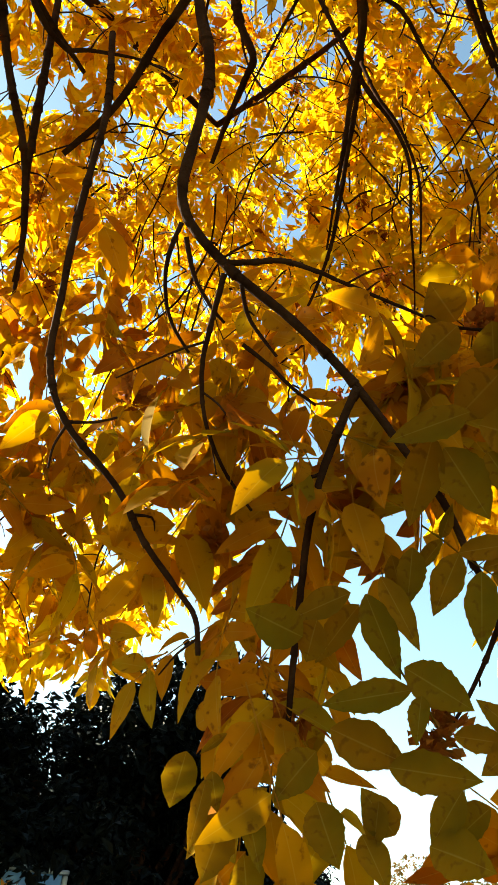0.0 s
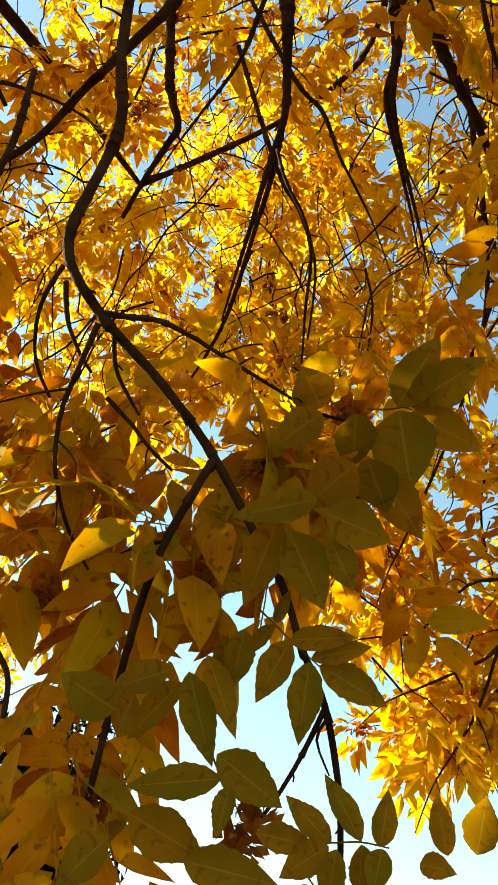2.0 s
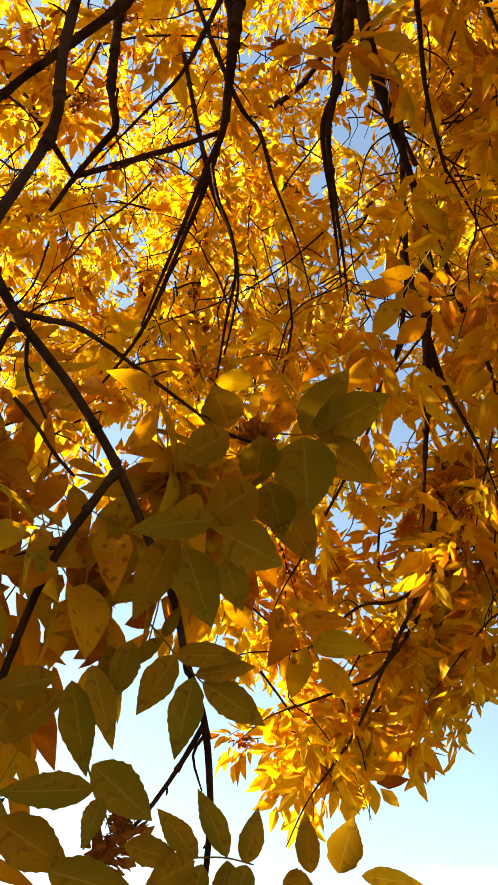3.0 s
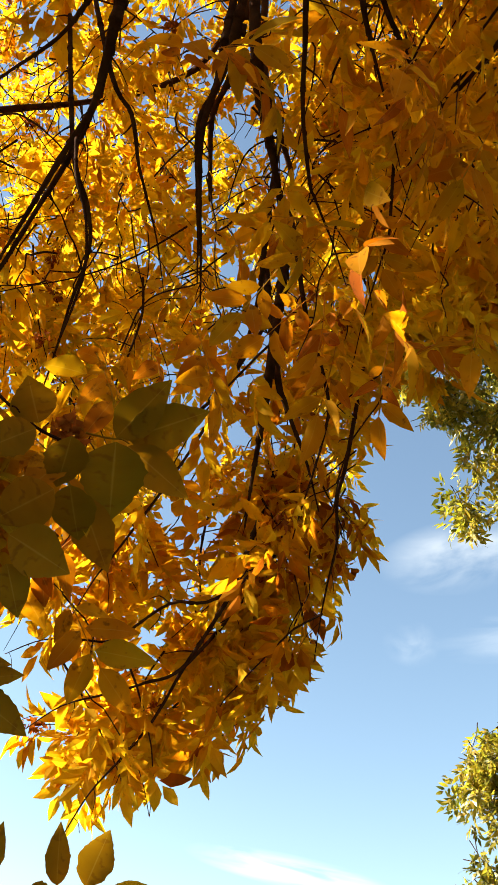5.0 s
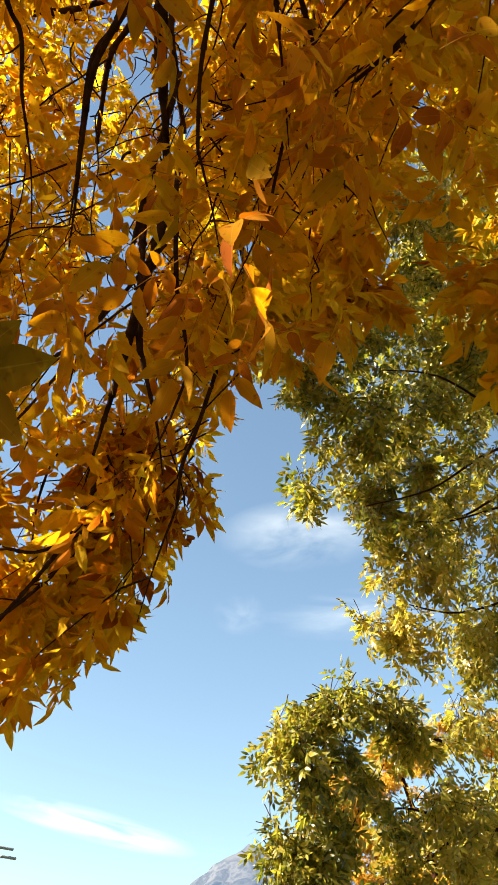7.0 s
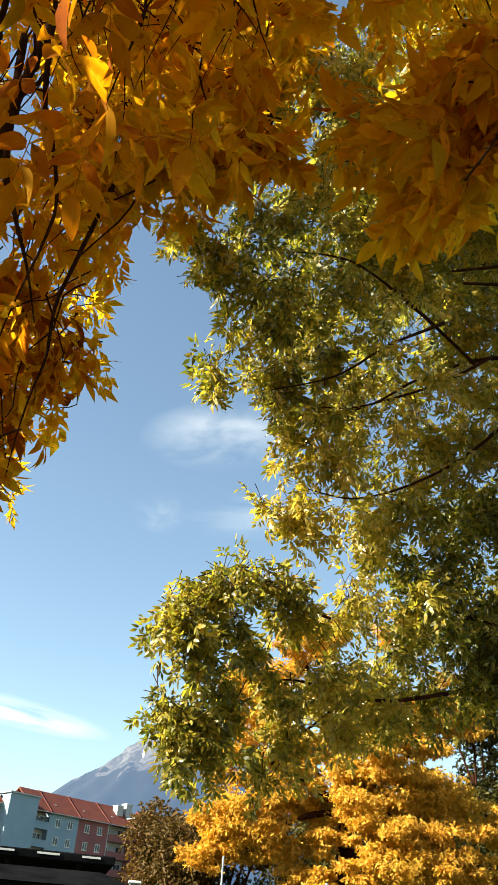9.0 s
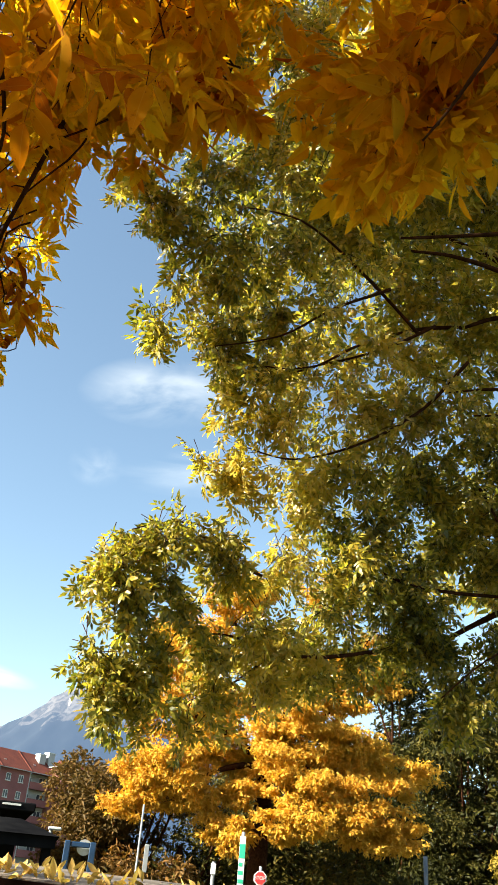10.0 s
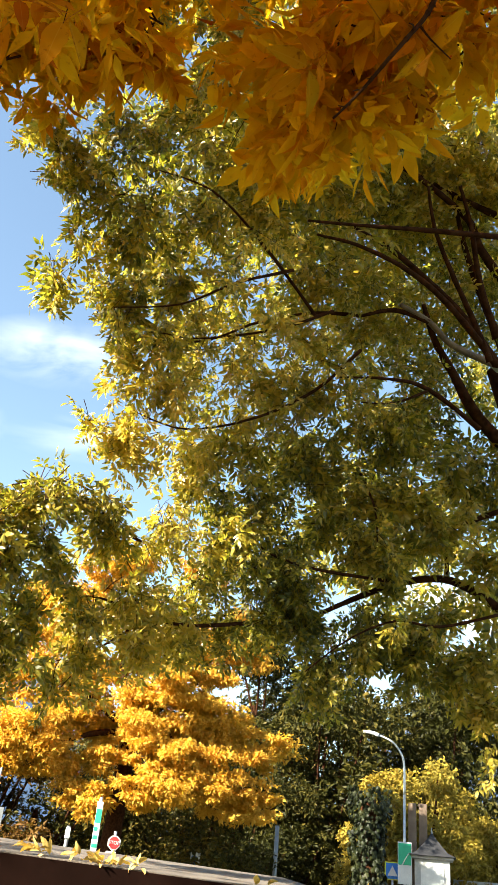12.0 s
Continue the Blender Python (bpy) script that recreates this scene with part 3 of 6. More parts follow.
branch(ash, [(0.163, 0.959, 3.174), (0.189, 0.950, 3.058), (0.240, 0.969, 2.976), (0.279, 1.010, 2.900), (0.295, 1.064, 2.853), (0.304, 1.119, 2.802)], (0.0042, 0.002))
branch(ash, [(-0.592, 0.871, 3.300), (-0.562, 0.948, 3.148), (-0.524, 0.973, 3.020), (-0.479, 0.993, 2.894), (-0.473, 1.065, 2.838), (-0.475, 1.135, 2.773), (-0.490, 1.194, 2.706)], (0.009, 0.005))
branch(ash, [(-0.645, 1.015, 3.561), (-0.584, 1.032, 3.453), (-0.537, 1.101, 3.428), (-0.474, 1.182, 3.394)], (0.011, 0.005))
branch(ash, [(0.59, 1.33, 5.46), (0.613, 1.366, 5.334), (0.687, 1.550, 5.138), (0.710, 1.715, 5.056), (0.831, 1.888, 4.938), (0.898, 1.971, 4.873)], (0.018, 0.009))
branch(ash, [(0.654, 1.287, 5.355), (0.729, 1.363, 5.098), (0.802, 1.412, 4.953), (0.935, 1.500, 4.881), (1.083, 1.590, 4.792)], (0.016, 0.011))
branch(ash, [(0.355, 0.489, 4.265), (0.416, 0.548, 3.549), (0.489, 0.643, 3.502), (0.565, 0.742, 3.443), (0.667, 0.837, 3.366), (0.698, 0.853, 3.347), (0.801, 0.914, 3.336), (0.914, 0.992, 3.332)], (0.0084, 0.0014))
branch(ash, [(0.307, 0.592, 4.244), (0.328, 0.657, 3.525), (0.366, 0.755, 3.480), (0.388, 0.868, 3.422), (0.420, 0.936, 3.380), (0.490, 1.029, 3.307), (0.559, 1.127, 3.291), (0.635, 1.245, 3.280)], (0.0115, 0.0019))
branch(ash, [(0.480, 0.525, 4.341), (0.586, 0.501, 3.632), (0.685, 0.540, 3.593), (0.777, 0.572, 3.551), (0.849, 0.601, 3.513), (0.962, 0.654, 3.507), (1.089, 0.721, 3.507)], (0.0080, 0.0013))
branch(ash, [(0.066, 0.728, 4.110), (0.114, 0.762, 3.389), (0.141, 0.857, 3.341), (0.166, 0.944, 3.290), (0.160, 1.034, 3.233), (0.154, 1.155, 3.143), (0.151, 1.272, 3.117), (0.150, 1.412, 3.096)], (0.0131, 0.0021))
branch(ash, [(-0.024, 0.979, 4.003), (0.163, 0.877, 3.329), (0.242, 0.917, 3.301), (0.306, 0.981, 3.254), (0.347, 1.013, 3.227), (0.433, 1.102, 3.214), (0.522, 1.218, 3.206)], (0.0065, 0.0011))
branch(ash, [(0.030, 1.160, 3.970), (0.174, 1.055, 3.278), (0.260, 1.125, 3.221), (0.310, 1.188, 3.165), (0.330, 1.278, 3.083), (0.348, 1.344, 3.016), (0.373, 1.453, 2.973), (0.402, 1.595, 2.931)], (0.0067, 0.0011))
branch(ash, [(0.311, 0.734, 4.414), (0.402, 0.744, 3.698), (0.514, 0.856, 3.629), (0.607, 0.931, 3.570), (0.679, 0.994, 3.515), (0.765, 1.079, 3.501), (0.861, 1.184, 3.493)], (0.0160, 0.0030))
branch(ash, [(0.733, 1.129, 4.178), (0.706, 1.077, 3.457), (0.767, 1.176, 3.367), (0.809, 1.286, 3.265), (0.821, 1.385, 3.172), (0.809, 1.539, 3.016), (0.759, 1.720, 2.802), (0.752, 1.820, 2.752), (0.764, 1.950, 2.702)], (0.0084, 0.0014))
branch(ash, [(0.978, 1.400, 4.056), (0.905, 1.298, 3.347), (0.957, 1.386, 3.245), (0.997, 1.464, 3.147), (1.051, 1.563, 3.095), (1.128, 1.697, 3.037)], (0.0160, 0.0029))
branch(ash, [(0.953, 1.496, 3.997), (0.943, 1.327, 3.304), (1.006, 1.362, 3.239), (1.058, 1.382, 3.188), (1.160, 1.444, 3.144), (1.284, 1.540, 3.092)], (0.0123, 0.0020))
branch(ash, [(0.889, 1.276, 4.044), (0.892, 1.134, 3.341), (0.978, 1.179, 3.264), (1.056, 1.226, 3.180), (1.088, 1.279, 3.111), (1.113, 1.361, 3.014), (1.154, 1.462, 2.962), (1.219, 1.595, 2.907)], (0.0076, 0.0012))
branch(ash, [(1.364, 1.908, 3.538), (1.145, 1.726, 2.896), (1.136, 1.810, 2.775), (1.106, 1.899, 2.643), (1.077, 1.980, 2.498), (1.028, 2.045, 2.388), (1.006, 2.138, 2.318), (1.012, 2.275, 2.230)], (0.0083, 0.0014))
branch(ash, [(1.519, 1.973, 3.321), (1.124, 1.781, 2.833), (1.009, 1.864, 2.797), (0.912, 1.969, 2.686), (0.831, 2.010, 2.667), (0.748, 2.100, 2.668), (0.692, 2.234, 2.649)], (0.0064, 0.0011))
branch(ash, [(1.472, 2.099, 3.179), (1.113, 1.887, 2.659), (1.026, 1.964, 2.591), (0.931, 2.028, 2.542), (0.861, 2.129, 2.516), (0.817, 2.277, 2.466)], (0.0064, 0.0011))
branch(ash, [(1.404, 1.466, 3.848), (1.236, 1.356, 3.164), (1.262, 1.427, 3.073), (1.311, 1.484, 2.967), (1.330, 1.536, 2.884), (1.379, 1.627, 2.816), (1.458, 1.752, 2.738)], (0.0072, 0.0012))
branch(ash, [(1.069, 1.499, 3.949), (0.850, 1.411, 3.277), (0.808, 1.534, 3.179), (0.756, 1.652, 3.072), (0.708, 1.746, 2.975), (0.685, 1.855, 2.930), (0.682, 2.001, 2.877)], (0.0062, 0.0010))
branch(ash, [(0.947, 0.155, 4.172), (0.801, 0.321, 3.497), (0.810, 0.438, 3.467), (0.801, 0.546, 3.438), (0.772, 0.587, 3.436), (0.723, 0.694, 3.475), (0.695, 0.811, 3.519)], (0.0069, 0.0011))
branch(ash, [(0.878, 0.735, 4.071), (0.831, 0.735, 3.351), (0.876, 0.794, 3.302), (0.905, 0.868, 3.247), (0.960, 0.979, 3.222), (1.038, 1.112, 3.197)], (0.0046, 0.0008))
branch(ash, [(0.418, 0.444, 4.162), (0.501, 0.469, 3.448), (0.572, 0.521, 3.415), (0.597, 0.537, 3.402), (0.703, 0.609, 3.403), (0.822, 0.695, 3.410)], (0.0073, 0.0012))
branch(ash, [(0.333, 0.764, 4.357), (0.363, 0.804, 3.642), (0.403, 0.893, 3.598), (0.414, 0.981, 3.555), (0.499, 1.096, 3.474), (0.569, 1.199, 3.461), (0.647, 1.324, 3.453)], (0.0118, 0.0019))
branch(ash, [(0.360, 0.804, 4.343), (0.447, 0.793, 3.631), (0.530, 0.869, 3.581), (0.626, 0.941, 3.521), (0.721, 1.024, 3.514), (0.827, 1.128, 3.510)], (0.0160, 0.0028))
branch(ash, [(0.108, 0.804, 4.258), (0.063, 0.843, 3.544), (0.040, 0.965, 3.488), (-0.016, 1.073, 3.428), (-0.065, 1.189, 3.421), (-0.114, 1.330, 3.419)], (0.0072, 0.0012))
branch(ash, [(-0.806, 0.943, 3.936), (-0.541, 0.928, 3.287), (-0.477, 1.025, 3.250), (-0.419, 1.037, 3.258), (-0.317, 1.086, 3.316), (-0.233, 1.163, 3.373)], (0.0092, 0.0015))
branch(ash, [(-0.633, 1.240, 3.840), (-0.538, 1.161, 3.137), (-0.556, 1.253, 3.056), (-0.561, 1.344, 2.970), (-0.576, 1.422, 2.883), (-0.605, 1.531, 2.832), (-0.653, 1.675, 2.776)], (0.0107, 0.0018))
branch(ash, [(1.171, 0.048, 3.045), (1.168, 0.080, 2.926), (1.146, 0.133, 2.813), (1.177, 0.198, 2.779), (1.196, 0.252, 2.752)], (0.005, 0.002))

# short spurs, buds and leafless shoots along the boughs
rb = random.Random(77)
spurs = Solid()
for pts, radii in SPURS:
    line, rr = spline(pts, radii, 6)
    for k in range(2, len(line) - 1):
        d = (line[k + 1] - line[k - 1]).normalized()
        gap = (line[k + 1] - line[k]).length
        for _ in range(1 if rb.random() < gap * 11 else 0):
            side = Matrix.Rotation(rb.uniform(0, 6.28), 3, d) @ d.orthogonal().normalized()
            long = rb.choice((0.008, 0.012, 0.02, 0.05, 0.08)) * rb.uniform(0.7, 1.3)
            a = line[k]
            b = a + (side * 0.8 + d * 0.5) * long * 0.5
            c = b + (side * 0.5 + d * 0.5 + Vector((rb.gauss(0, 0.3), rb.gauss(0, 0.3), -0.35))) * long * 0.5
            spurs.tube([a, b, c], (min(0.0028, rr[k] * 0.6), 0.0009), 5, 3)
        if rb.random() < gap * 7:  # swollen node
            spurs.tube([line[k] - d * rr[k] * 1.5, line[k] - d * rr[k] * 0.5, line[k] + d * rr[k] * 0.6, line[k] + d * rr[k] * 1.6], (rr[k] * 1.02, rr[k] * 1.35), 7, 2)
part("twig", spurs.mesh("twig", BARK, True), ash, "", "stuff")

# the crown's hem by direction from the camera, fitted to its view (degrees)
VIEW_HEM = ((-180, 30), (-60, 14), (-22, 12), (-15, 12.5), (-8, 14), (-4, 20), (2, 32), (8, 33), (13, 29), (16, 25), (20, 22), (23, 16.5), (28, 15.5),
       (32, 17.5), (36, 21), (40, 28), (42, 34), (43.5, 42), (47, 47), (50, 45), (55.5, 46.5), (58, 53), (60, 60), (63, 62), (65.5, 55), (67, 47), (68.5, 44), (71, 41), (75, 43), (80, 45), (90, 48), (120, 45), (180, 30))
# about where the camera stands
VIEW_EYE = Vector((0.05, -0.02, 1.62))


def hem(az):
    for (a, e), (b, f) in zip(VIEW_HEM, VIEW_HEM[1:]):
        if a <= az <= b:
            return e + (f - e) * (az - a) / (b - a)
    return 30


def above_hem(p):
    v = Vector(p) - VIEW_EYE
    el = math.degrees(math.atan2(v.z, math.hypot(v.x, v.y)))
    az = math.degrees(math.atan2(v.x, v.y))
    if el < 47 and p[0] < 2.5:  # leaves left out along the sun's line so the neighbour gets lit
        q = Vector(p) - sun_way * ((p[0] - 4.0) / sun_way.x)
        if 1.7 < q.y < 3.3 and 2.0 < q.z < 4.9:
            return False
    if p[0] < 0.5 and el < 50:  # most leaves left out here too, to let sun onto the low hanging boughs
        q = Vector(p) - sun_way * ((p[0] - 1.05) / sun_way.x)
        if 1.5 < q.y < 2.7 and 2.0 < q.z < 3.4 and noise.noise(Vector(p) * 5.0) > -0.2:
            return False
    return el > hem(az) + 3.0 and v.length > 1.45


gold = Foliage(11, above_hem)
rg = random.Random(4)
for k in range(640):
    front = k < 550
    # twigs behind the camera are added unseen to block skylight
    az = rg.uniform(-24, 90) if front else rg.uniform(90, 336)
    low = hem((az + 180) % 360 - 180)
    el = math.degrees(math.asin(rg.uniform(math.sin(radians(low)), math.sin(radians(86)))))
    d = rg.choice((rg.uniform(2.0, 2.8), rg.uniform(2.9, 4.4), rg.uniform(2.9, 4.4))) if el > low + 12 else rg.uniform(2.3, 3.4)
    if noise.noise(Vector((az * 0.05, el * 0.08, d * 0.8))) < -0.34:
        continue
    if -4 < az < 13 and el < 41 and d > 2.4 and k % 9 < 5 or 15 < az < 38 and el < low + 13 and k % 2 == 0:
        continue
    if front and az > 54 and el < 66 and k % 9 < 6:
        continue
    if front and az < 34 and el > 38:  # open towards the sunlit outside
        if k % 5 < 2:
            continue
        d = rg.uniform(2.4, 5.2)
    a, e = radians(az), radians(el)
    p = VIEW_EYE + Vector((math.sin(a) * math.cos(e), math.cos(a) * math.cos(e), math.sin(e))) * d
    turn = rg.uniform(0, 6.28)
    gold.twig(p, Vector((math.cos(turn) + 0.4 * math.sin(a), math.sin(turn) + 0.4 * math.cos(a), rg.uniform(-0.8, 0.1))), rg.uniform(0.3, 0.55), 5, rg.uniform(0.85, 1.1) if front else 1.7, 0.6, 0.003, True, rg.uniform(0.2, 0.8))
for k in range(215):  # round the trunk, mostly unseen: added to shade the near leaves
    a, e, d = radians(rg.uniform(-80, -26)), radians(rg.uniform(17, 62)), rg.uniform(2.4, 4.4)
    if k > 165:
        a, e, d = radians(rg.uniform(-24, 2)), radians(rg.uniform(42, 76)), rg.uniform(4.0, 6.4)
    p = VIEW_EYE + Vector((math.sin(a) * math.cos(e), math.cos(a) * math.cos(e), math.sin(e))) * d
    turn = rg.uniform(0, 6.28)
    gold.twig(p, Vector((math.cos(turn), math.sin(turn), rg.uniform(-0.8, 0.1))), 0.5, 5, 1.15, 0.6, 0.0034)
for k in range(75):  # nearer sprays on the low side of the crown
    az = rg.uniform(0, 20) if k < 48 else rg.uniform(-26, -8)
    el = rg.uniform(hem(az) + 2, hem(az) + 14) if k < 48 else rg.uniform(46, 66)
    d = rg.uniform(2.6, 3.7) if k < 48 else rg.uniform(3.4, 5.4)
    a, e, turn = radians(az), radians(el), rg.uniform(0, 6.28)
    p = VIEW_EYE + Vector((math.sin(a) * math.cos(e), math.cos(a) * math.cos(e), math.sin(e))) * d
    gold.twig(p, Vector((math.cos(turn), math.sin(turn), rg.uniform(-0.8, 0.1))), 0.42, 5, 0.95, 0.6, 0.003)
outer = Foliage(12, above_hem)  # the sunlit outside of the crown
for k in range(1275):
    az = rg.uniform(-30, 88) if k < 850 else rg.uniform(-50, -17)
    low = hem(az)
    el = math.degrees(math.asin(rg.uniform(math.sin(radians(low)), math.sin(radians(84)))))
    d = rg.uniform(4.2, 5.8) if el > low + (16 if -12 < az < 20 else 9) else rg.uniform(3.2, 4.0)
    big = 1.0
    if k >= 850:  # the side towards the trunk, mostly unseen: added to block the sun
        az, el, d, big = rg.uniform(-52, -23), rg.uniform(27, 52), rg.uniform(4.8, 6.8), 1.3
        if k < 985 and k % 3:
            continue
    if k >= 985:  # the far top, mostly unseen: added to shade the green ash
        az, el, d, big = rg.uniform(34, 64), rg.uniform(54, 67), rg.uniform(6.4, 7.8), 1.9
    if k >= 1095:  # the outermost, sunlit shell
        az = rg.uniform(-18, 22)
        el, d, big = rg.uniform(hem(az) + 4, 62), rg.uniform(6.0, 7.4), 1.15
    if -4 < az < 13 and el < 41 and k % 9 < 5:
        continue
    if k < 850 and (el < low + 9 and (k % 5 < 2 or 15 < az < 37) or az < -6 and k % 2):
        continue
    a, e = radians(az), radians(el)
    p = VIEW_EYE + Vector((math.sin(a) * math.cos(e), math.cos(a) * math.cos(e), math.sin(e))) * d
    turn = rg.uniform(0, 6.28)
    outer.twig(p, Vector((math.cos(turn), math.sin(turn), rg.uniform(-0.8, 0.2))), rg.uniform(0.3, 0.5), 5, rg.uniform(0.8, 1.0) * big, 0.5, 0.0036, True, rg.uniform(0.2, 0.6))
for k in range(38):  # unseen twigs towards the sun, added to shade the upper crown
    p = (rg.uniform(-3.4, -2.3), rg.uniform(2.6, 4.4), rg.uniform(5.4, 7.2))
    outer.twig(p, Vector((rg.uniform(-1, 1), rg.uniform(-1, 1), rg.uniform(-0.6, 0.2))), 0.5, 5, 1.5, 0.5, 0.0036)
gold.keep = None  # ends of boughs that hang clear of the crown
for at, r, n in (((1.350, 1.865, 3.449), 0.12, 9), ((1.430, 2.008, 3.216), 0.1, 8), ((1.460, 2.110, 3.041), 0.1, 8), ((1.317, 2.145, 2.908), 0.12, 9), ((1.241, 2.297, 2.687), 0.08, 6),
                 ((1.096, 2.402, 2.590), 0.12, 8), ((1.612, 1.297, 3.959), 0.08, 6), ((1.638, 1.110, 4.042), 0.1, 7), ((1.438, 1.477, 3.940), 0.12, 8),
                 ((1.463, 0.425, 3.394), 0.12, 4), ((1.467, 0.324, 3.293), 0.12, 4), ((1.517, 0.484, 3.340), 0.03, 2), ((1.418, 0.258, 3.338), 0.16, 4), ((1.454, 0.099, 3.336), 0.16, 4), ((1.503, 0.021, 3.308), 0.08, 2), ((1.379, 0.159, 3.377), 0.15, 4)):
    gold.lobe(at, r, n, 0.24, 4, 0.92, 0.6, 0.003)
ASH_FEW = [ash_leaf(random.Random(100 + i), 2 + i % 2, 0.084, 2, False, 0.86, 0.27, (0.4, 1.0), 1.0) for i in range(10)]
crown(ash, gold, ASH_FEW, LEAF_GOLD, BARK, "dense golden-yellow ash leaves")
ASH_FAR = [ash_leaf(random.Random(150 + i), 3, 0.088, 1, False, 0.86, 0.3, (0.45, 1.05), 1.0) for i in range(8)]
crown(ash, outer, ASH_FAR, LEAF_GOLD, BARK, "small sunlit golden leaves high in the crown")

# large leaves close by, each a part
ASH_FULL = []
for i in range(10):
    v, f, u = ash_leaf(random.Random(300 + i), 2 + i % 2, 0.092, 6, True, 0.9)
    ASH_FULL.append(mesh_of("leaf", v.tolist(), f, LEAF_NEAR_SHADE, True, u))
rn = random.Random(21)


def near_leaf(at, way, up=(0, 0, 1), scale=1.0, pick=None):
    end = Vector(at) + Vector(way).normalized() * 0.2 * scale - VIEW_EYE
    if math.atan2(end.x, end.y) < -0.1 and math.atan2(end.z, math.hypot(end.x, end.y)) < 0.24:
        return
    ob = part("leaf", ASH_FULL[rn.randrange(10) if pick is None else pick], ash)
    w, n = Vector(way).normalized(), Vector(up)
    s = n.cross(w).normalized()
    m = Matrix((w, s, w.cross(s))).transposed().to_4x4()
    ob.matrix_parent_inverse = Matrix.Identity(4)
    ob.matrix_basis = Matrix.Translation(Vector(at) - TRUNK) @ m @ Matrix.Scale(scale, 4)


def near_spray(a, b, count, spread=0.045, drop=1.5, scale=1.0):
    """Leaves hung along the stretch from a to b."""
    a, b = (VIEW_EYE + (Vector(q) - VIEW_EYE) * 1.12 for q in (a, b))
    for k in range(max(3, int(count * 0.72))):
        p = a.lerp(b, (k + rn.random()) / count) + Vector([rn.gauss(0, spread) for _ in range(3)])
        t = rn.uniform(0, 6.28)
        near_leaf(p, (math.cos(t), math.sin(t), -drop * rn.uniform(0.3, 1.6)), (rn.uniform(-0.7, 0.7), rn.uniform(-1.2, 0.3), rn.uniform(0.2, 1)), scale * rn.uniform(0.8, 1.1))


BLADES = []
for i in range(6):
    r6 = random.Random(330 + i)
    v, f, u = blade(0.1, 0.04, 18, r6.uniform(0.1, 0.3), r6.uniform(-0.02, 0.14), r6.uniform(-0.3, 0.3), r6, 0.95)
    BLADES.append(mesh_of("leaf", v.tolist(), f, LEAF_OLIVE_SHADE, True, u))


def leaflet(base, tip, width):
    """One large leaflet close by, from its foot to its point."""
    base, tip = Vector(base), Vector(tip)
    w = (tip - base).normalized()
    s = (VIEW_EYE - base + Vector((rn.uniform(-0.3, 0.3), 0, rn.uniform(-0.1, 0.4)))).cross(w).normalized()
    m = Matrix((w, s, w.cross(s))).transposed().to_4x4()
    ob = part("leaf", BLADES[rn.randrange(6)], ash, "olive leaf coloured dark to stand for shade")
    ob.matrix_parent_inverse = Matrix.Identity(4)
    ob.matrix_basis = Matrix.Translation(base - TRUNK) @ m @ Matrix.Diagonal(((tip - base).length / 0.1, width / 0.04, 1.0, 1.0))


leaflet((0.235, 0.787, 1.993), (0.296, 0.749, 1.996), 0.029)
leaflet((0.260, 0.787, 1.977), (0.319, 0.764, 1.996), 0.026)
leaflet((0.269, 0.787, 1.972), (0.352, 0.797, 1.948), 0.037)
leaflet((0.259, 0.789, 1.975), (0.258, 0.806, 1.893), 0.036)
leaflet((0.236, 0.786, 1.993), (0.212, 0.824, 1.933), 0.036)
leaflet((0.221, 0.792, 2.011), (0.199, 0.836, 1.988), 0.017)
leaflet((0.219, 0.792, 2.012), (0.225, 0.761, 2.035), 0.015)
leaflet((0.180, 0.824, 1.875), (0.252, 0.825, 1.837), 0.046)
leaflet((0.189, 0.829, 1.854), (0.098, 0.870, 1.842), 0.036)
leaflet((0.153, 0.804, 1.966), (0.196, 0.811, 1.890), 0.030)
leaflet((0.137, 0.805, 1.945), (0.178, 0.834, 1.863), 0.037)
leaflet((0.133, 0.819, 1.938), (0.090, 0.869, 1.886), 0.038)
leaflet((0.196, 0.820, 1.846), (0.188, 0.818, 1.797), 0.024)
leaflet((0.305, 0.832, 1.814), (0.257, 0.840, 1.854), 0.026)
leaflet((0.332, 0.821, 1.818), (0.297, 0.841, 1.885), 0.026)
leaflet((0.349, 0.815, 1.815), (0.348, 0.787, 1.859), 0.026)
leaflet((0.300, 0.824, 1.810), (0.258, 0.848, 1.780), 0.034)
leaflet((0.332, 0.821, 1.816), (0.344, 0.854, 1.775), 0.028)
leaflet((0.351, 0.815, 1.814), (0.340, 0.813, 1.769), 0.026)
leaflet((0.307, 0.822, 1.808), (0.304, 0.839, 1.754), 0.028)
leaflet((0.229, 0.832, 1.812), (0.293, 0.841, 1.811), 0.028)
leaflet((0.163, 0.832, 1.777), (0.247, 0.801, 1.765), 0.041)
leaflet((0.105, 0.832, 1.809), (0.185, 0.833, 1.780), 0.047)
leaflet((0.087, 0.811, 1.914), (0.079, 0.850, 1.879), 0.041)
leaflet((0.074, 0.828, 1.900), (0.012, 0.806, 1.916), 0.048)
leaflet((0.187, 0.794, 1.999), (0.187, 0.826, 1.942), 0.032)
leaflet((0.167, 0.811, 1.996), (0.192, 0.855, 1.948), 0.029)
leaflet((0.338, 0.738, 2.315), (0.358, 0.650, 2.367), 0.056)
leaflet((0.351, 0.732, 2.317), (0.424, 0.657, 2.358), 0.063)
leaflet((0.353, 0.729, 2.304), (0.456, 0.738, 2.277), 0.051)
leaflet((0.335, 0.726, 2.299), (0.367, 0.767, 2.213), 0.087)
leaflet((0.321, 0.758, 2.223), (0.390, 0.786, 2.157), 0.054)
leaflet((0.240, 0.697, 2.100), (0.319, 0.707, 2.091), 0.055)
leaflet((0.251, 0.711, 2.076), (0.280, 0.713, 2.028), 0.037)
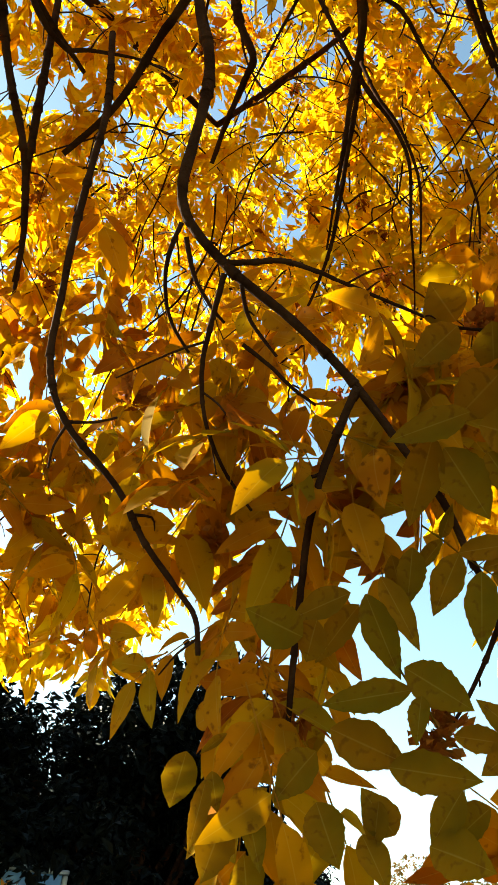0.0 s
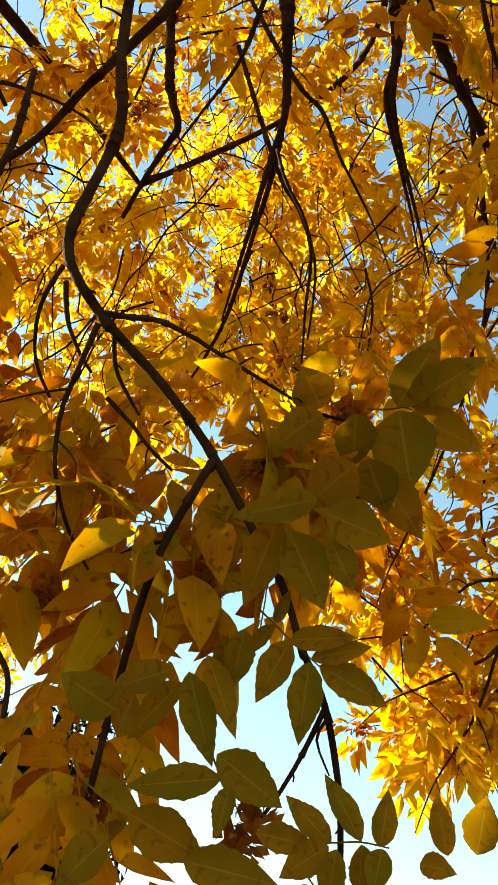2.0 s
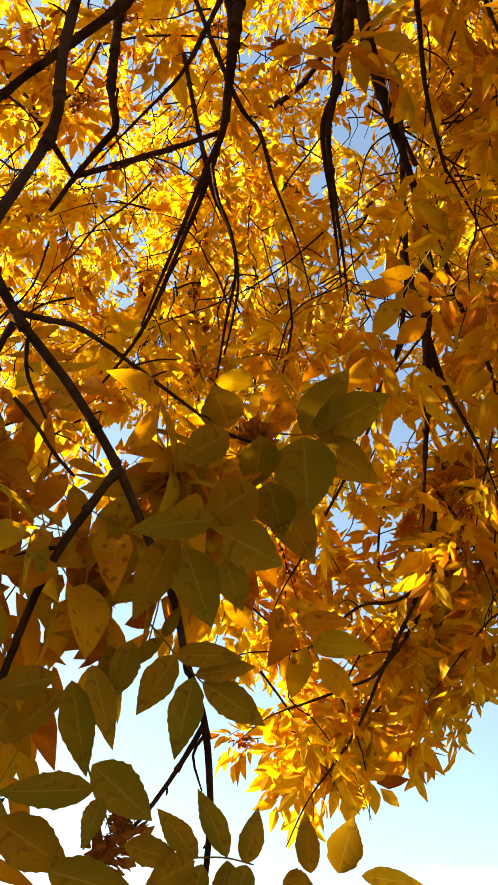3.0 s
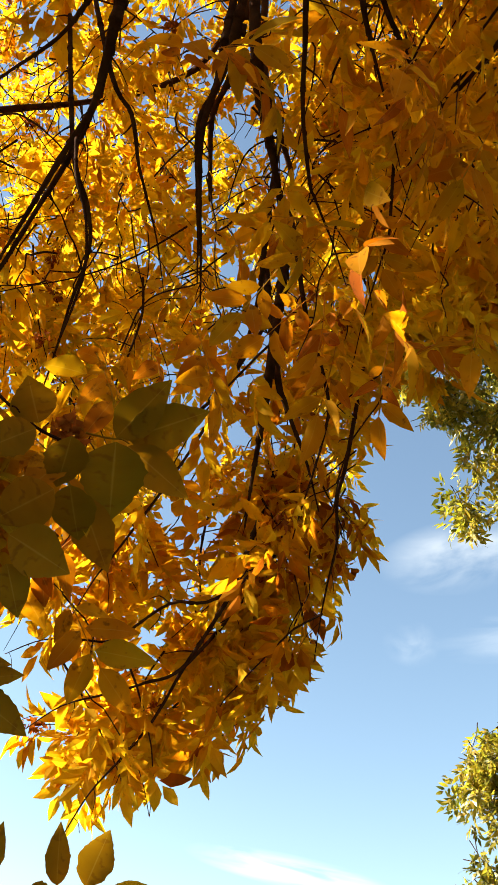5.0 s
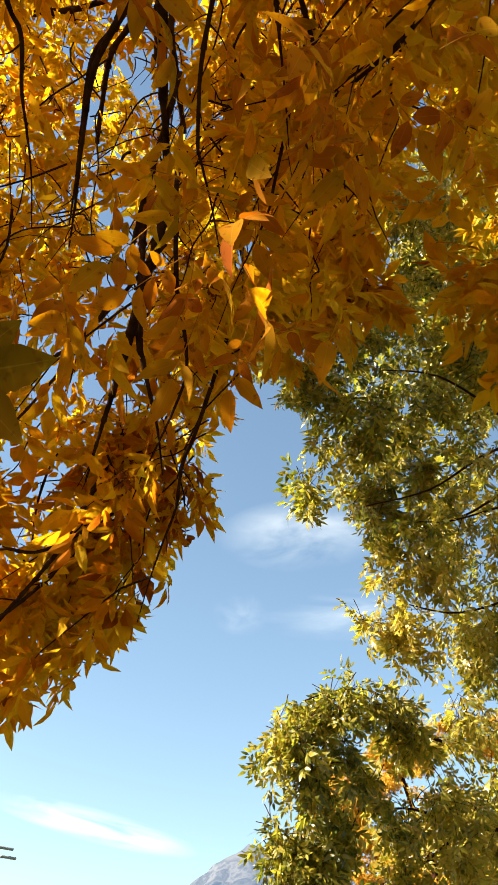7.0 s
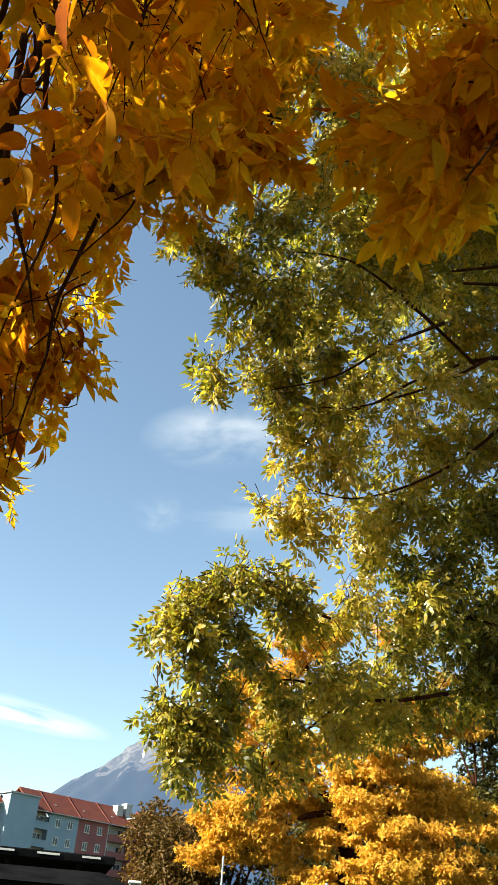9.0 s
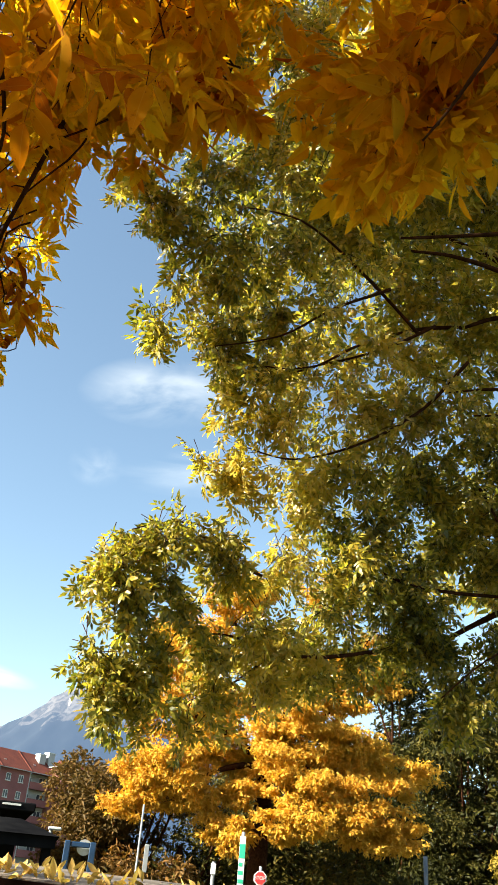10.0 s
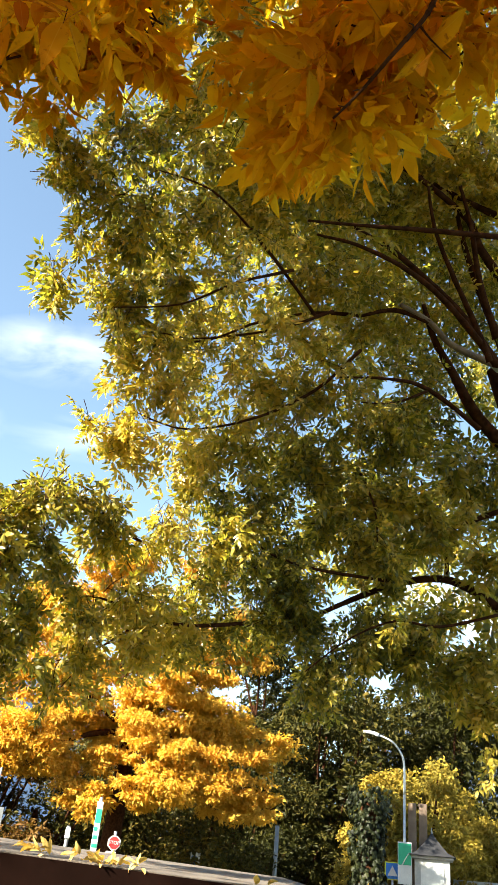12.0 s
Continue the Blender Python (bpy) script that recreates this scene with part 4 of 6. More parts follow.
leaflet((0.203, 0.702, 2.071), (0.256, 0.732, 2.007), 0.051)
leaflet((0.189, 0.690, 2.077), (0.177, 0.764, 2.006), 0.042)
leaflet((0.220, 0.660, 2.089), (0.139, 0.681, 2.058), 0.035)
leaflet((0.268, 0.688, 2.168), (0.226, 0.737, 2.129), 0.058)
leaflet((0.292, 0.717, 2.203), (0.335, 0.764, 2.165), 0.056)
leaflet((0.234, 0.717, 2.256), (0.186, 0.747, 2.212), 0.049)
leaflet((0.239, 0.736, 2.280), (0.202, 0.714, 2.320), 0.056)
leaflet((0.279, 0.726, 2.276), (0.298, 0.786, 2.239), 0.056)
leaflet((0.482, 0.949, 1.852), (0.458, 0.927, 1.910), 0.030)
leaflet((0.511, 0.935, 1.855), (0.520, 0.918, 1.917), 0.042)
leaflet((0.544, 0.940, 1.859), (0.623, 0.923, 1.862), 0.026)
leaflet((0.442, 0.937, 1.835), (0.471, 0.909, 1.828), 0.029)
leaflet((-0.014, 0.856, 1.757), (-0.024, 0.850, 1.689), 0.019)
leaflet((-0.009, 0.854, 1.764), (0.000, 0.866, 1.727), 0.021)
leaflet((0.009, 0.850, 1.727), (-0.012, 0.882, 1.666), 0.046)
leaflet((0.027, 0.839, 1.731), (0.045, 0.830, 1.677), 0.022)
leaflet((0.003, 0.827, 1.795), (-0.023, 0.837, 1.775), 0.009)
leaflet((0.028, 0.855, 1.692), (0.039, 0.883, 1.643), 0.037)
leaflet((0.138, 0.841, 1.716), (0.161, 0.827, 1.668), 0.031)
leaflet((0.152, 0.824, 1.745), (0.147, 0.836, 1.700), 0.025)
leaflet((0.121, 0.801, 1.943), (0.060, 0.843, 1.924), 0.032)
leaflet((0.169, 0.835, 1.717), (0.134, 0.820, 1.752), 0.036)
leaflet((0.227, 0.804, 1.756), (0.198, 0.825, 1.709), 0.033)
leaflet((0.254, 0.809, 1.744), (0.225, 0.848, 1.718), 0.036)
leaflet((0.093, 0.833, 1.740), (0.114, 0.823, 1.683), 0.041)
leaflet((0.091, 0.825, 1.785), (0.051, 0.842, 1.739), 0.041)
leaflet((-0.036, 0.850, 1.780), (-0.048, 0.885, 1.727), 0.036)
leaflet((0.197, 0.820, 1.708), (0.249, 0.792, 1.691), 0.047)
branch(ash, [(0.196, 0.784, 2.021), (0.219, 0.786, 2.006), (0.237, 0.788, 1.993), (0.261, 0.789, 1.978), (0.270, 0.789, 1.972)], (0.0012, 0.0008), LEAF_OLIVE_SHADE, 5, "stalk", 0.0)
branch(ash, [(0.259, 0.852, 1.809), (0.280, 0.845, 1.814), (0.306, 0.836, 1.816), (0.333, 0.826, 1.819), (0.359, 0.817, 1.816)], (0.0012, 0.0008), LEAF_OLIVE_SHADE, 5, "stalk", 0.0)
branch(ash, [(0.175, 0.827, 1.876), (0.181, 0.829, 1.867), (0.190, 0.831, 1.854), (0.202, 0.833, 1.841), (0.215, 0.835, 1.820)], (0.0012, 0.0008), LEAF_OLIVE_SHADE, 5, "stalk", 0.0)
branch(ash, [(0.302, 0.750, 2.310), (0.328, 0.740, 2.310), (0.344, 0.732, 2.312), (0.355, 0.730, 2.309)], (0.0015, 0.0010), LEAF_OLIVE_SHADE, 5, "stalk", 0.0)
near_spray((-0.058, 0.791, 2.304), (0.101, 0.779, 2.312), 9)
near_spray((-0.086, 0.842, 2.221), (0.106, 0.807, 2.215), 14)
near_spray((-0.033, 0.856, 2.115), (0.139, 0.841, 2.123), 16)
near_spray((0.003, 0.880, 2.030), (0.117, 0.870, 2.036), 12)
near_spray((0.004, 0.889, 1.934), (0.099, 0.877, 1.952), 12)
near_spray((-0.014, 0.886, 1.848), (0.083, 0.880, 1.855), 11)
near_spray((-0.013, 0.882, 1.778), (0.087, 0.881, 1.764), 10)
near_spray((0.114, 0.810, 2.175), (0.196, 0.778, 2.145), 12)
near_spray((0.170, 0.761, 2.303), (0.291, 0.743, 2.282), 14)
near_spray((0.135, 0.815, 2.069), (0.145, 0.838, 2.023), 5)
near_spray((0.213, 0.866, 1.827), (0.279, 0.851, 1.812), 5)
near_spray((0.221, 0.757, 2.215), (0.285, 0.749, 2.199), 8)
near_spray((-0.331, 1.076, 2.250), (-0.158, 1.003, 2.240), 8)
near_spray((-0.323, 1.016, 2.428), (-0.195, 0.980, 2.507), 8)
near_spray((-0.637, 2.128, 2.509), (-0.294, 2.191, 2.534), 14, 0.12)
near_spray((0.531, 0.488, 2.812), (0.600, 0.434, 2.807), 6, 0.06)
near_spray((0.561, 0.371, 2.948), (0.629, 0.315, 2.937), 6, 0.06)
near_spray((0.550, 0.605, 2.687), (0.620, 0.552, 2.684), 6, 0.06)
near_spray((0.500, 0.741, 2.900), (0.584, 0.682, 2.904), 6, 0.06)
near_spray((0.796, 0.650, 2.814), (0.872, 0.583, 2.803), 6, 0.06)
near_spray((0.275, 0.659, 3.001), (0.356, 0.607, 3.012), 6, 0.06)
near_spray((0.360, 0.820, 2.645), (0.428, 0.773, 2.664), 6, 0.06)
near_spray((0.555, 0.283, 2.873), (0.610, 0.222, 2.865), 6, 0.06)
near_spray((0.528, 0.701, 2.681), (0.596, 0.643, 2.690), 6, 0.06)
near_spray((0.307, 0.826, 2.257), (0.370, 0.799, 2.269), 6, 0.06)
near_spray((-0.353, 0.997, 2.439), (-0.251, 1.013, 2.457), 8, 0.07)
near_spray((-0.362, 1.034, 2.309), (-0.264, 1.053, 2.326), 8, 0.07)
near_spray((-0.270, 1.144, 2.267), (-0.164, 1.158, 2.279), 8, 0.07)
near_spray((-0.339, 1.183, 2.157), (-0.238, 1.203, 2.170), 8, 0.07)
near_spray((-0.227, 1.031, 2.370), (-0.122, 1.041, 2.382), 8, 0.07)
near_spray((-0.274, 1.236, 2.074), (-0.170, 1.252, 2.083), 8, 0.07)
near_spray((-0.230, 1.023, 2.586), (-0.115, 1.031, 2.599), 8, 0.07)
near_spray((-0.327, 1.068, 2.647), (-0.214, 1.074, 2.674), 8, 0.07)
near_spray((1.068, 0.252, 2.958), (1.217, -0.012, 3.019), 8)


def seed_cluster(rng, size, count):
    """A dry tangle of curled seed wings and stalks."""
    V, F, k = [], [], 0
    for _ in range(count):
        ln, w = size * rng.uniform(0.3, 0.8), size * rng.uniform(0.15, 0.38)
        v = np.array([(0, 0, 0), (ln * 0.5, -w / 2, ln * 0.12), (ln * 0.5, w / 2, ln * 0.12), (ln, 0, -ln * 0.1)])
        v = turned(v, rng.uniform(0, 6.28), rng.uniform(-0.4, 1.4), rng.uniform(-1.5, 1.5), [rng.gauss(0, size * 0.27) for _ in range(3)])
        V.append(v)
        F += [(k, k + 1, k + 2), (k + 1, k + 3, k + 2)]
        k += 4
    return np.concatenate(V), F, np.full((k, 2), 0.3)


# thin leafless twigs that hang through the crown
rt = random.Random(55)
hanging = Solid()
for k in range(95):
    az = rt.uniform(-22, 62)
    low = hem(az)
    el = rt.uniform(low + 9, 68)
    d = rt.uniform(2.3, 4.6)
    a, e = radians(az), radians(el)
    p = VIEW_EYE + Vector((math.sin(a) * math.cos(e), math.cos(a) * math.cos(e), math.sin(e))) * d
    t = rt.uniform(0, 6.28)
    way = Vector((math.cos(t), math.sin(t), rt.uniform(-1.6, 0.2))).normalized()
    line, step = [p], rt.uniform(0.09, 0.15)
    for _ in range(rt.randint(5, 9)):
        way = (way + Vector((rt.gauss(0, 0.22), rt.gauss(0, 0.22), -0.16))).normalized()
        p = p + way * step
        if not above_hem(p):
            break
        line.append(p)
    if len(line) < 4:
        continue
    thick = 0.0016 * d * rt.uniform(0.5, 1.15)
    hanging.tube(line, (thick, 0.0012), 5, 3)
    for q in range(1, len(line) - 1):
        if rt.random() < 0.75:
            side = Vector((rt.gauss(0, 1), rt.gauss(0, 1), rt.uniform(-1, 0.4))).normalized()
            ln = rt.uniform(0.06, 0.22)
            hanging.tube([line[q], line[q] + side * ln * 0.5, line[q] + side * ln + Vector((0, 0, -0.3 * ln))], (thick * 0.45, 0.001), 4, 2)
part("twig", hanging.mesh("twig", BARK, True), ash, "", "stuff")
SEEDS = [mesh_of("seed_head", v.tolist(), f, SEED, False, u) for v, f, u in (seed_cluster(random.Random(700 + i), 0.038, 70) for i in range(4))]
for k, at in enumerate(((0.072, 0.916, 1.842), (0.192, 0.825, 2.238), (-0.037, 0.953, 2.062), (0.237, 0.900, 1.837), (0.155, 0.934, 2.120), (-0.175, 0.964, 2.292), (0.285, 0.784, 2.317), (0.228, 0.921, 1.818))):
    ob = part("seed_head", SEEDS[k % 4], ash, "dry reddish-brown seed wings", "stuff")
    ob.matrix_parent_inverse = Matrix.Identity(4)
    ob.matrix_basis = Matrix.Translation(Vector(at) - TRUNK) @ pose(0, 0, 0, 40 * k, 0, 70 * k)
SEED_BITS = [seed_cluster(random.Random(720 + i), 0.06, 40) for i in range(4)]
rs = random.Random(8)
spots = [Vector(rs.choice(gold.at)) for _ in range(170)]
part("seed_head", strewn("seed_head", SEED_BITS, [tuple(p) for p in spots], [(rs.uniform(-1, 1), rs.uniform(-1, 1), -0.3) for _ in spots], [(0, 0.1, 1)] * len(spots), [1.0] * len(spots), SEED), ash, "dry reddish-brown seed wings", "stuff")

# ---- the green ash beside it ----
GREEN = Vector((7.3, 0.0, 0.0))
green = thing("ash_tree", GREEN, "tall green ash tree turning yellow at its edges", "tree")
branch(green, [(7.3, 0, -0.1), (7.25, 0.0, 2.0), (7.1, 0.05, 4.2), (5.99, 0.34, 5.47)], (0.24, 0.13), BARK, 14, "trunk", 0.12)
branch(green, [(5.99, 0.34, 5.47), (5.79, 0.44, 5.40), (5.51, 0.67, 5.41), (5.30, 0.80, 5.50), (5.10, 0.97, 5.54)], (0.033, 0.0182), BARK_SUNLIT, 10, "limb", 0.15)
branch(green, [(6.02, 0.34, 5.43), (5.48, 0.57, 5.64), (5.19, 0.77, 5.79), (4.89, 1.01, 5.93), (4.57, 1.32, 6.01)], (0.039, 0.0126), BARK, 8, "limb", 0.2)
branch(green, [(5.67, 0.26, 6.07), (5.32, 0.39, 6.15), (5.16, 0.45, 6.32), (4.78, 0.68, 6.38), (4.60, 0.90, 6.50)], (0.039, 0.0154), BARK, 8, "limb", 0.2)
branch(green, [(5.36, 0.16, 6.42), (5.07, 0.43, 6.41), (4.72, 0.84, 6.54)], (0.031, 0.0140), BARK, 8, "limb", 0.2)
branch(green, [(6.06, 0.30, 5.56), (5.55, 0.43, 5.89), (5.30, 0.50, 6.16), (5.03, 0.55, 6.58)], (0.039, 0.0140), BARK, 8, "limb", 0.2)
branch(green, [(6.35, 0.37, 4.88), (5.91, 0.57, 5.02), (5.71, 0.70, 5.29), (5.46, 0.79, 5.45), (5.21, 0.82, 5.60)], (0.055, 0.0175), BARK, 8, "limb", 0.2)
branch(green, [(5.00, 1.25, 5.42), (4.82, 1.54, 5.37), (4.64, 1.91, 5.23), (4.52, 2.20, 5.05), (4.34, 2.45, 4.91)], (0.016, 0.0056), BARK, 7, "limb", 0.2)
branch(green, [(5.30, 0.80, 5.50), (5.11, 1.02, 5.51), (5.00, 1.25, 5.42)], (0.023, 0.0140), BARK, 7, "limb", 0.2)
branch(green, [(6.92, 0.27, 3.51), (6.54, 0.56, 3.65), (6.25, 0.85, 3.77), (6.01, 1.14, 3.69), (5.88, 1.44, 3.55), (5.74, 1.74, 3.37), (5.60, 1.94, 3.25)], (0.039, 0.0126), BARK, 8, "limb", 0.2)
branch(green, [(6.25, 0.87, 3.77), (6.12, 0.88, 4.08), (6.02, 0.96, 4.28), (5.92, 1.00, 4.47)], (0.016, 0.0070), BARK, 7, "limb", 0.2)
branch(green, [(5.60, 1.94, 3.25), (5.32, 2.12, 3.19), (5.03, 2.32, 3.10), (4.72, 2.49, 3.04), (4.36, 2.65, 3.07)], (0.017, 0.0084), BARK, 7, "limb", 0.2)
branch(green, [(6.46, 0.41, 4.43), (6.29, 0.75, 4.24), (6.11, 1.03, 4.04), (5.98, 1.21, 4.00)], (0.023, 0.0098), BARK, 7, "limb", 0.2)
branch(green, [(5.57, 1.85, 3.44), (5.35, 1.96, 3.62), (5.17, 2.06, 3.66)], (0.011, 0.0042), BARK, 7, "limb", 0.2)
branch(green, [(4.92, 0.22, 5.86), (4.58, 0.66, 5.73), (4.30, 1.07, 5.63), (4.04, 1.36, 5.51)], (0.022, 0.008), BARK, 7, "limb", 0.3)
branch(green, [(5.49, 0.34, 5.13), (5.11, 0.52, 5.30), (4.71, 0.75, 5.42), (4.34, 1.04, 5.45), (4.12, 1.32, 5.45)], (0.030, 0.009), BARK, 7, "limb", 0.3)
branch(green, [(5.38, 0.38, 5.11), (5.17, 0.47, 5.39), (4.87, 0.56, 5.58), (4.64, 0.63, 5.82), (4.44, 0.63, 6.01)], (0.026, 0.010), BARK, 7, "limb", 0.3)
branch(green, [(5.62, 0.34, 5.48), (5.34, 0.41, 5.83), (5.05, 0.42, 6.15), (4.83, 0.46, 6.36)], (0.030, 0.012), BARK, 7, "limb", 0.3)
branch(green, [(5.63, 0.51, 4.70), (5.18, 0.79, 4.80), (4.92, 1.01, 4.76), (4.74, 1.32, 4.71)], (0.022, 0.006), BARK, 7, "limb", 0.3)
branch(green, [(5.18, 0.79, 4.80), (5.01, 1.00, 4.62), (4.87, 1.20, 4.57)], (0.012, 0.005), BARK, 7, "limb", 0.3)
branch(green, [(4.47, 1.30, 5.07), (4.30, 1.51, 4.87), (4.17, 1.73, 4.75), (3.97, 2.03, 4.62), (3.79, 2.17, 4.56)], (0.012, 0.004), BARK, 7, "limb", 0.3)
branch(green, [(5.45, 1.35, 4.33), (5.41, 1.23, 4.02), (5.41, 1.21, 3.77)], (0.012, 0.005), BARK, 7, "limb", 0.3)
branch(green, [(5.81, 1.18, 3.62), (5.28, 1.60, 3.54), (4.95, 1.85, 3.56), (4.77, 1.90, 3.67)], (0.014, 0.004), BARK, 7, "limb", 0.3)
branch(green, [(4.97, 1.97, 3.08), (4.67, 2.18, 2.98), (4.37, 2.32, 2.94), (4.12, 2.49, 2.98), (3.94, 2.60, 2.94)], (0.014, 0.004), BARK, 7, "limb", 0.3)
branch(green, [(4.37, 2.32, 2.94), (4.20, 2.52, 2.71), (4.02, 2.64, 2.60)], (0.009, 0.003), BARK, 7, "limb", 0.3)
branch(green, [(3.86, 2.42, 3.41), (3.76, 2.49, 3.51), (3.56, 2.59, 3.47), (3.39, 2.69, 3.37)], (0.007, 0.003), BARK, 7, "limb", 0.3)
branch(green, [(4.20, 2.34, 3.35), (4.00, 2.43, 3.38), (3.86, 2.42, 3.41)], (0.010, 0.007), BARK, 7, "limb", 0.3)
branch(green, [(6.18, 0.52, 3.47), (5.87, 0.88, 3.30), (5.71, 1.15, 3.30), (5.49, 1.41, 3.12), (5.36, 1.67, 2.87)], (0.012, 0.004), BARK, 7, "limb", 0.3)
branch(green, [(4.22, 1.51, 5.27), (4.00, 1.81, 5.05), (3.87, 2.13, 4.84), (3.63, 2.46, 4.70)], (0.012, 0.004), BARK, 7, "limb", 0.3)
branch(green, [(4.61, 1.47, 5.17), (4.06, 1.66, 5.37), (3.63, 1.87, 5.52), (3.39, 2.16, 5.56)], (0.014, 0.004), BARK, 7, "limb", 0.3)
branch(green, [(4.91, 1.22, 5.04), (4.82, 1.51, 4.69), (4.62, 1.87, 4.39), (4.40, 2.26, 4.23), (4.12, 2.49, 4.23)], (0.014, 0.004), BARK, 7, "limb", 0.3)

leafy = Foliage(31)
rg = random.Random(8)


def lobe(at, r, count, flat=1.0):
    """A loose bough of leafy twigs, denser towards its outside."""
    r = max(0.05, r - 0.15)
    outer_side = Vector(at).y > 1.3
    low_bough = Vector(at).z < 3.85 and outer_side
    sparse = low_bough and 3.9 < at[0] < 4.8  # the maple shows through there
    for _ in range(int(count * (0.75 if sparse else 1.05 if low_bough else 1.1 if outer_side else 1.6))):
        v = Vector((rg.gauss(0, 1), rg.gauss(0, 1), rg.gauss(0, 1))).normalized()
        q = Vector(at) + Vector((v.x, v.y, v.z * flat)) * r * rg.uniform(0.0, 1.0) ** 0.4
        if noise.noise(q * (4.6 if low_bough else 3.4 if outer_side else 2.6)) < (-0.02 if low_bough else -0.04 if outer_side else -0.18):
            continue
        head = v * 0.7 + Vector((rg.uniform(-0.8, 0.8), rg.uniform(-0.8, 0.8), rg.uniform(-0.8, 0.1 if low_bough else 0.5)))
        leafy.twig(q - head.normalized() * 0.16, head, rg.uniform(0.22, 0.34), 4, (0.62 if low_bough else 0.8 if outer_side else 0.86) * rg.uniform(0.8, 1.2), 0.5, 0.0026)


lobe((3.51, 2.48, 5.45), 0.468, 36)
lobe((3.23, 2.62, 5.58), 0.195, 10)
lobe((3.47, 2.89, 5.18), 0.164, 8)
lobe((3.41, 2.99, 5.15), 0.0702, 2)
lobe((3.84, 2.52, 4.96), 0.326, 22)
lobe((3.95, 2.83, 4.56), 0.146, 7)
lobe((4.17, 2.43, 4.63), 0.421, 30)
lobe((4.23, 2.62, 4.19), 0.226, 12)
lobe((3.00, 2.85, 5.86), 0.0888, 3)
lobe((3.68, 2.04, 6.38), 0.561, 44)
lobe((3.27, 1.79, 6.98), 0.579, 40)
lobe((4.49, 1.81, 5.95), 0.79, 60)
lobe((4.32, 1.25, 6.69), 0.827, 60)
lobe((5.34, 1.60, 5.38), 0.769, 56)
lobe((4.93, 2.08, 4.78), 0.543, 40)
lobe((5.25, 2.24, 4.13), 0.46, 30)
lobe((5.77, 1.78, 4.40), 0.49, 28)
lobe((5.62, 1.95, 3.54), 0.376, 22)
lobe((4.36, 2.54, 2.97), 0.383, 22, 0.7)
lobe((4.50, 2.29, 3.59), 0.326, 20)
lobe((4.90, 2.37, 3.10), 0.376, 20, 0.7)
lobe((3.48, 2.63, 3.34), 0.29, 32)
lobe((3.67, 2.51, 3.43), 0.26, 24)
lobe((3.34, 2.73, 3.18), 0.20, 10)
lobe((3.88, 2.40, 3.43), 0.22, 11)
lobe((3.45, 2.68, 3.02), 0.26, 24)
lobe((3.34, 2.75, 2.81), 0.21, 13)
lobe((3.52, 2.77, 2.66), 0.26, 24)
lobe((3.41, 2.78, 2.58), 0.17, 8)
lobe((3.62, 2.71, 2.53), 0.25, 24)
lobe((3.54, 2.82, 2.44), 0.19, 11)
lobe((3.69, 2.66, 2.80), 0.22, 13)
lobe((3.96, 2.38, 3.28), 0.24, 9)
lobe((4.29, 2.28, 3.53), 0.28, 14)
lobe((4.18, 2.29, 3.21), 0.30, 19)
lobe((4.52, 2.18, 3.42), 0.28, 14)
lobe((4.09, 2.37, 2.99), 0.29, 19)
lobe((4.47, 2.30, 3.06), 0.34, 26)
lobe((4.73, 2.15, 3.23), 0.28, 14)
lobe((3.97, 2.45, 2.81), 0.24, 16)
lobe((4.30, 2.34, 2.79), 0.24, 16)
lobe((4.75, 2.27, 3.00), 0.28, 14)
lobe((3.88, 2.55, 2.43), 0.20, 4)
lobe((4.05, 2.49, 2.43), 0.21, 4)
lobe((4.11, 2.45, 2.28), 0.19, 4)
lobe((4.00, 2.50, 2.58), 0.21, 4)
lobe((4.85, 2.04, 3.63), 0.34, 37)
lobe((5.07, 2.03, 3.40), 0.34, 37)
lobe((5.28, 1.97, 3.19), 0.30, 24)
lobe((5.03, 2.09, 3.11), 0.26, 16)
lobe((5.31, 1.83, 3.58), 0.37, 42)
lobe((5.52, 1.81, 3.34), 0.31, 24)
lobe((5.89, 1.44, 3.20), 0.46, 28, 0.7)
lobe((5.34, 1.94, 3.37), 0.397, 26)
lobe((5.70, 1.41, 4.27), 0.518, 36)
lobe((6.07, 0.78, 4.68), 0.414, 18)
lobe((5.78, 0.90, 5.15), 0.505, 20)
lobe((5.57, 0.83, 6.42), 0.652, 26)
lobe((4.89, 0.30, 6.86), 0.634, 40)
lobe((6.21, 0.58, 3.96), 0.201, 6)
lobe((6.15, 1.09, 3.31), 0.259, 9, 0.7)
lobe((6.24, 0.70, 3.20), 0.302, 9, 0.5)
lobe((5.60, 1.17, 4.77), 0.395, 26)
lobe((4.93, 2.12, 4.33), 0.363, 24)
lobe((4.08, 2.38, 5.25), 0.363, 24)
lobe((3.74, 2.50, 5.50), 0.323, 20)
lobe((4.89, 1.40, 5.80), 0.535, 30)
lobe((4.19, 1.85, 6.02), 0.475, 28)
lobe((5.86, 1.19, 3.77), 0.234, 9)
lobe((5.68, 1.60, 3.68), 0.251, 11)
lobe((6.12, 0.91, 3.50), 0.216, 6)
lobe((5.65, 1.69, 2.98), 0.283, 12, 0.7)
lobe((4.89, 1.54, 4.93), 0.493, 34)
lobe((3.55, 2.65, 5.45), 0.357, 26)
lobe((4.64, 2.86, 5.94), 0.426, 22)
lobe((5.30, 2.48, 5.43), 0.521, 28)
lobe((4.63, 2.16, 6.48), 0.577, 30)
lobe((5.86, 2.14, 4.83), 0.521, 28)
lobe((4.20, 2.94, 6.29), 0.379, 18)
lobe((5.87, 2.66, 3.86), 0.368, 16)
lobe((3.37, 2.49, 5.97), 0.411, 30)
lobe((3.86, 2.64, 5.17), 0.278, 16)
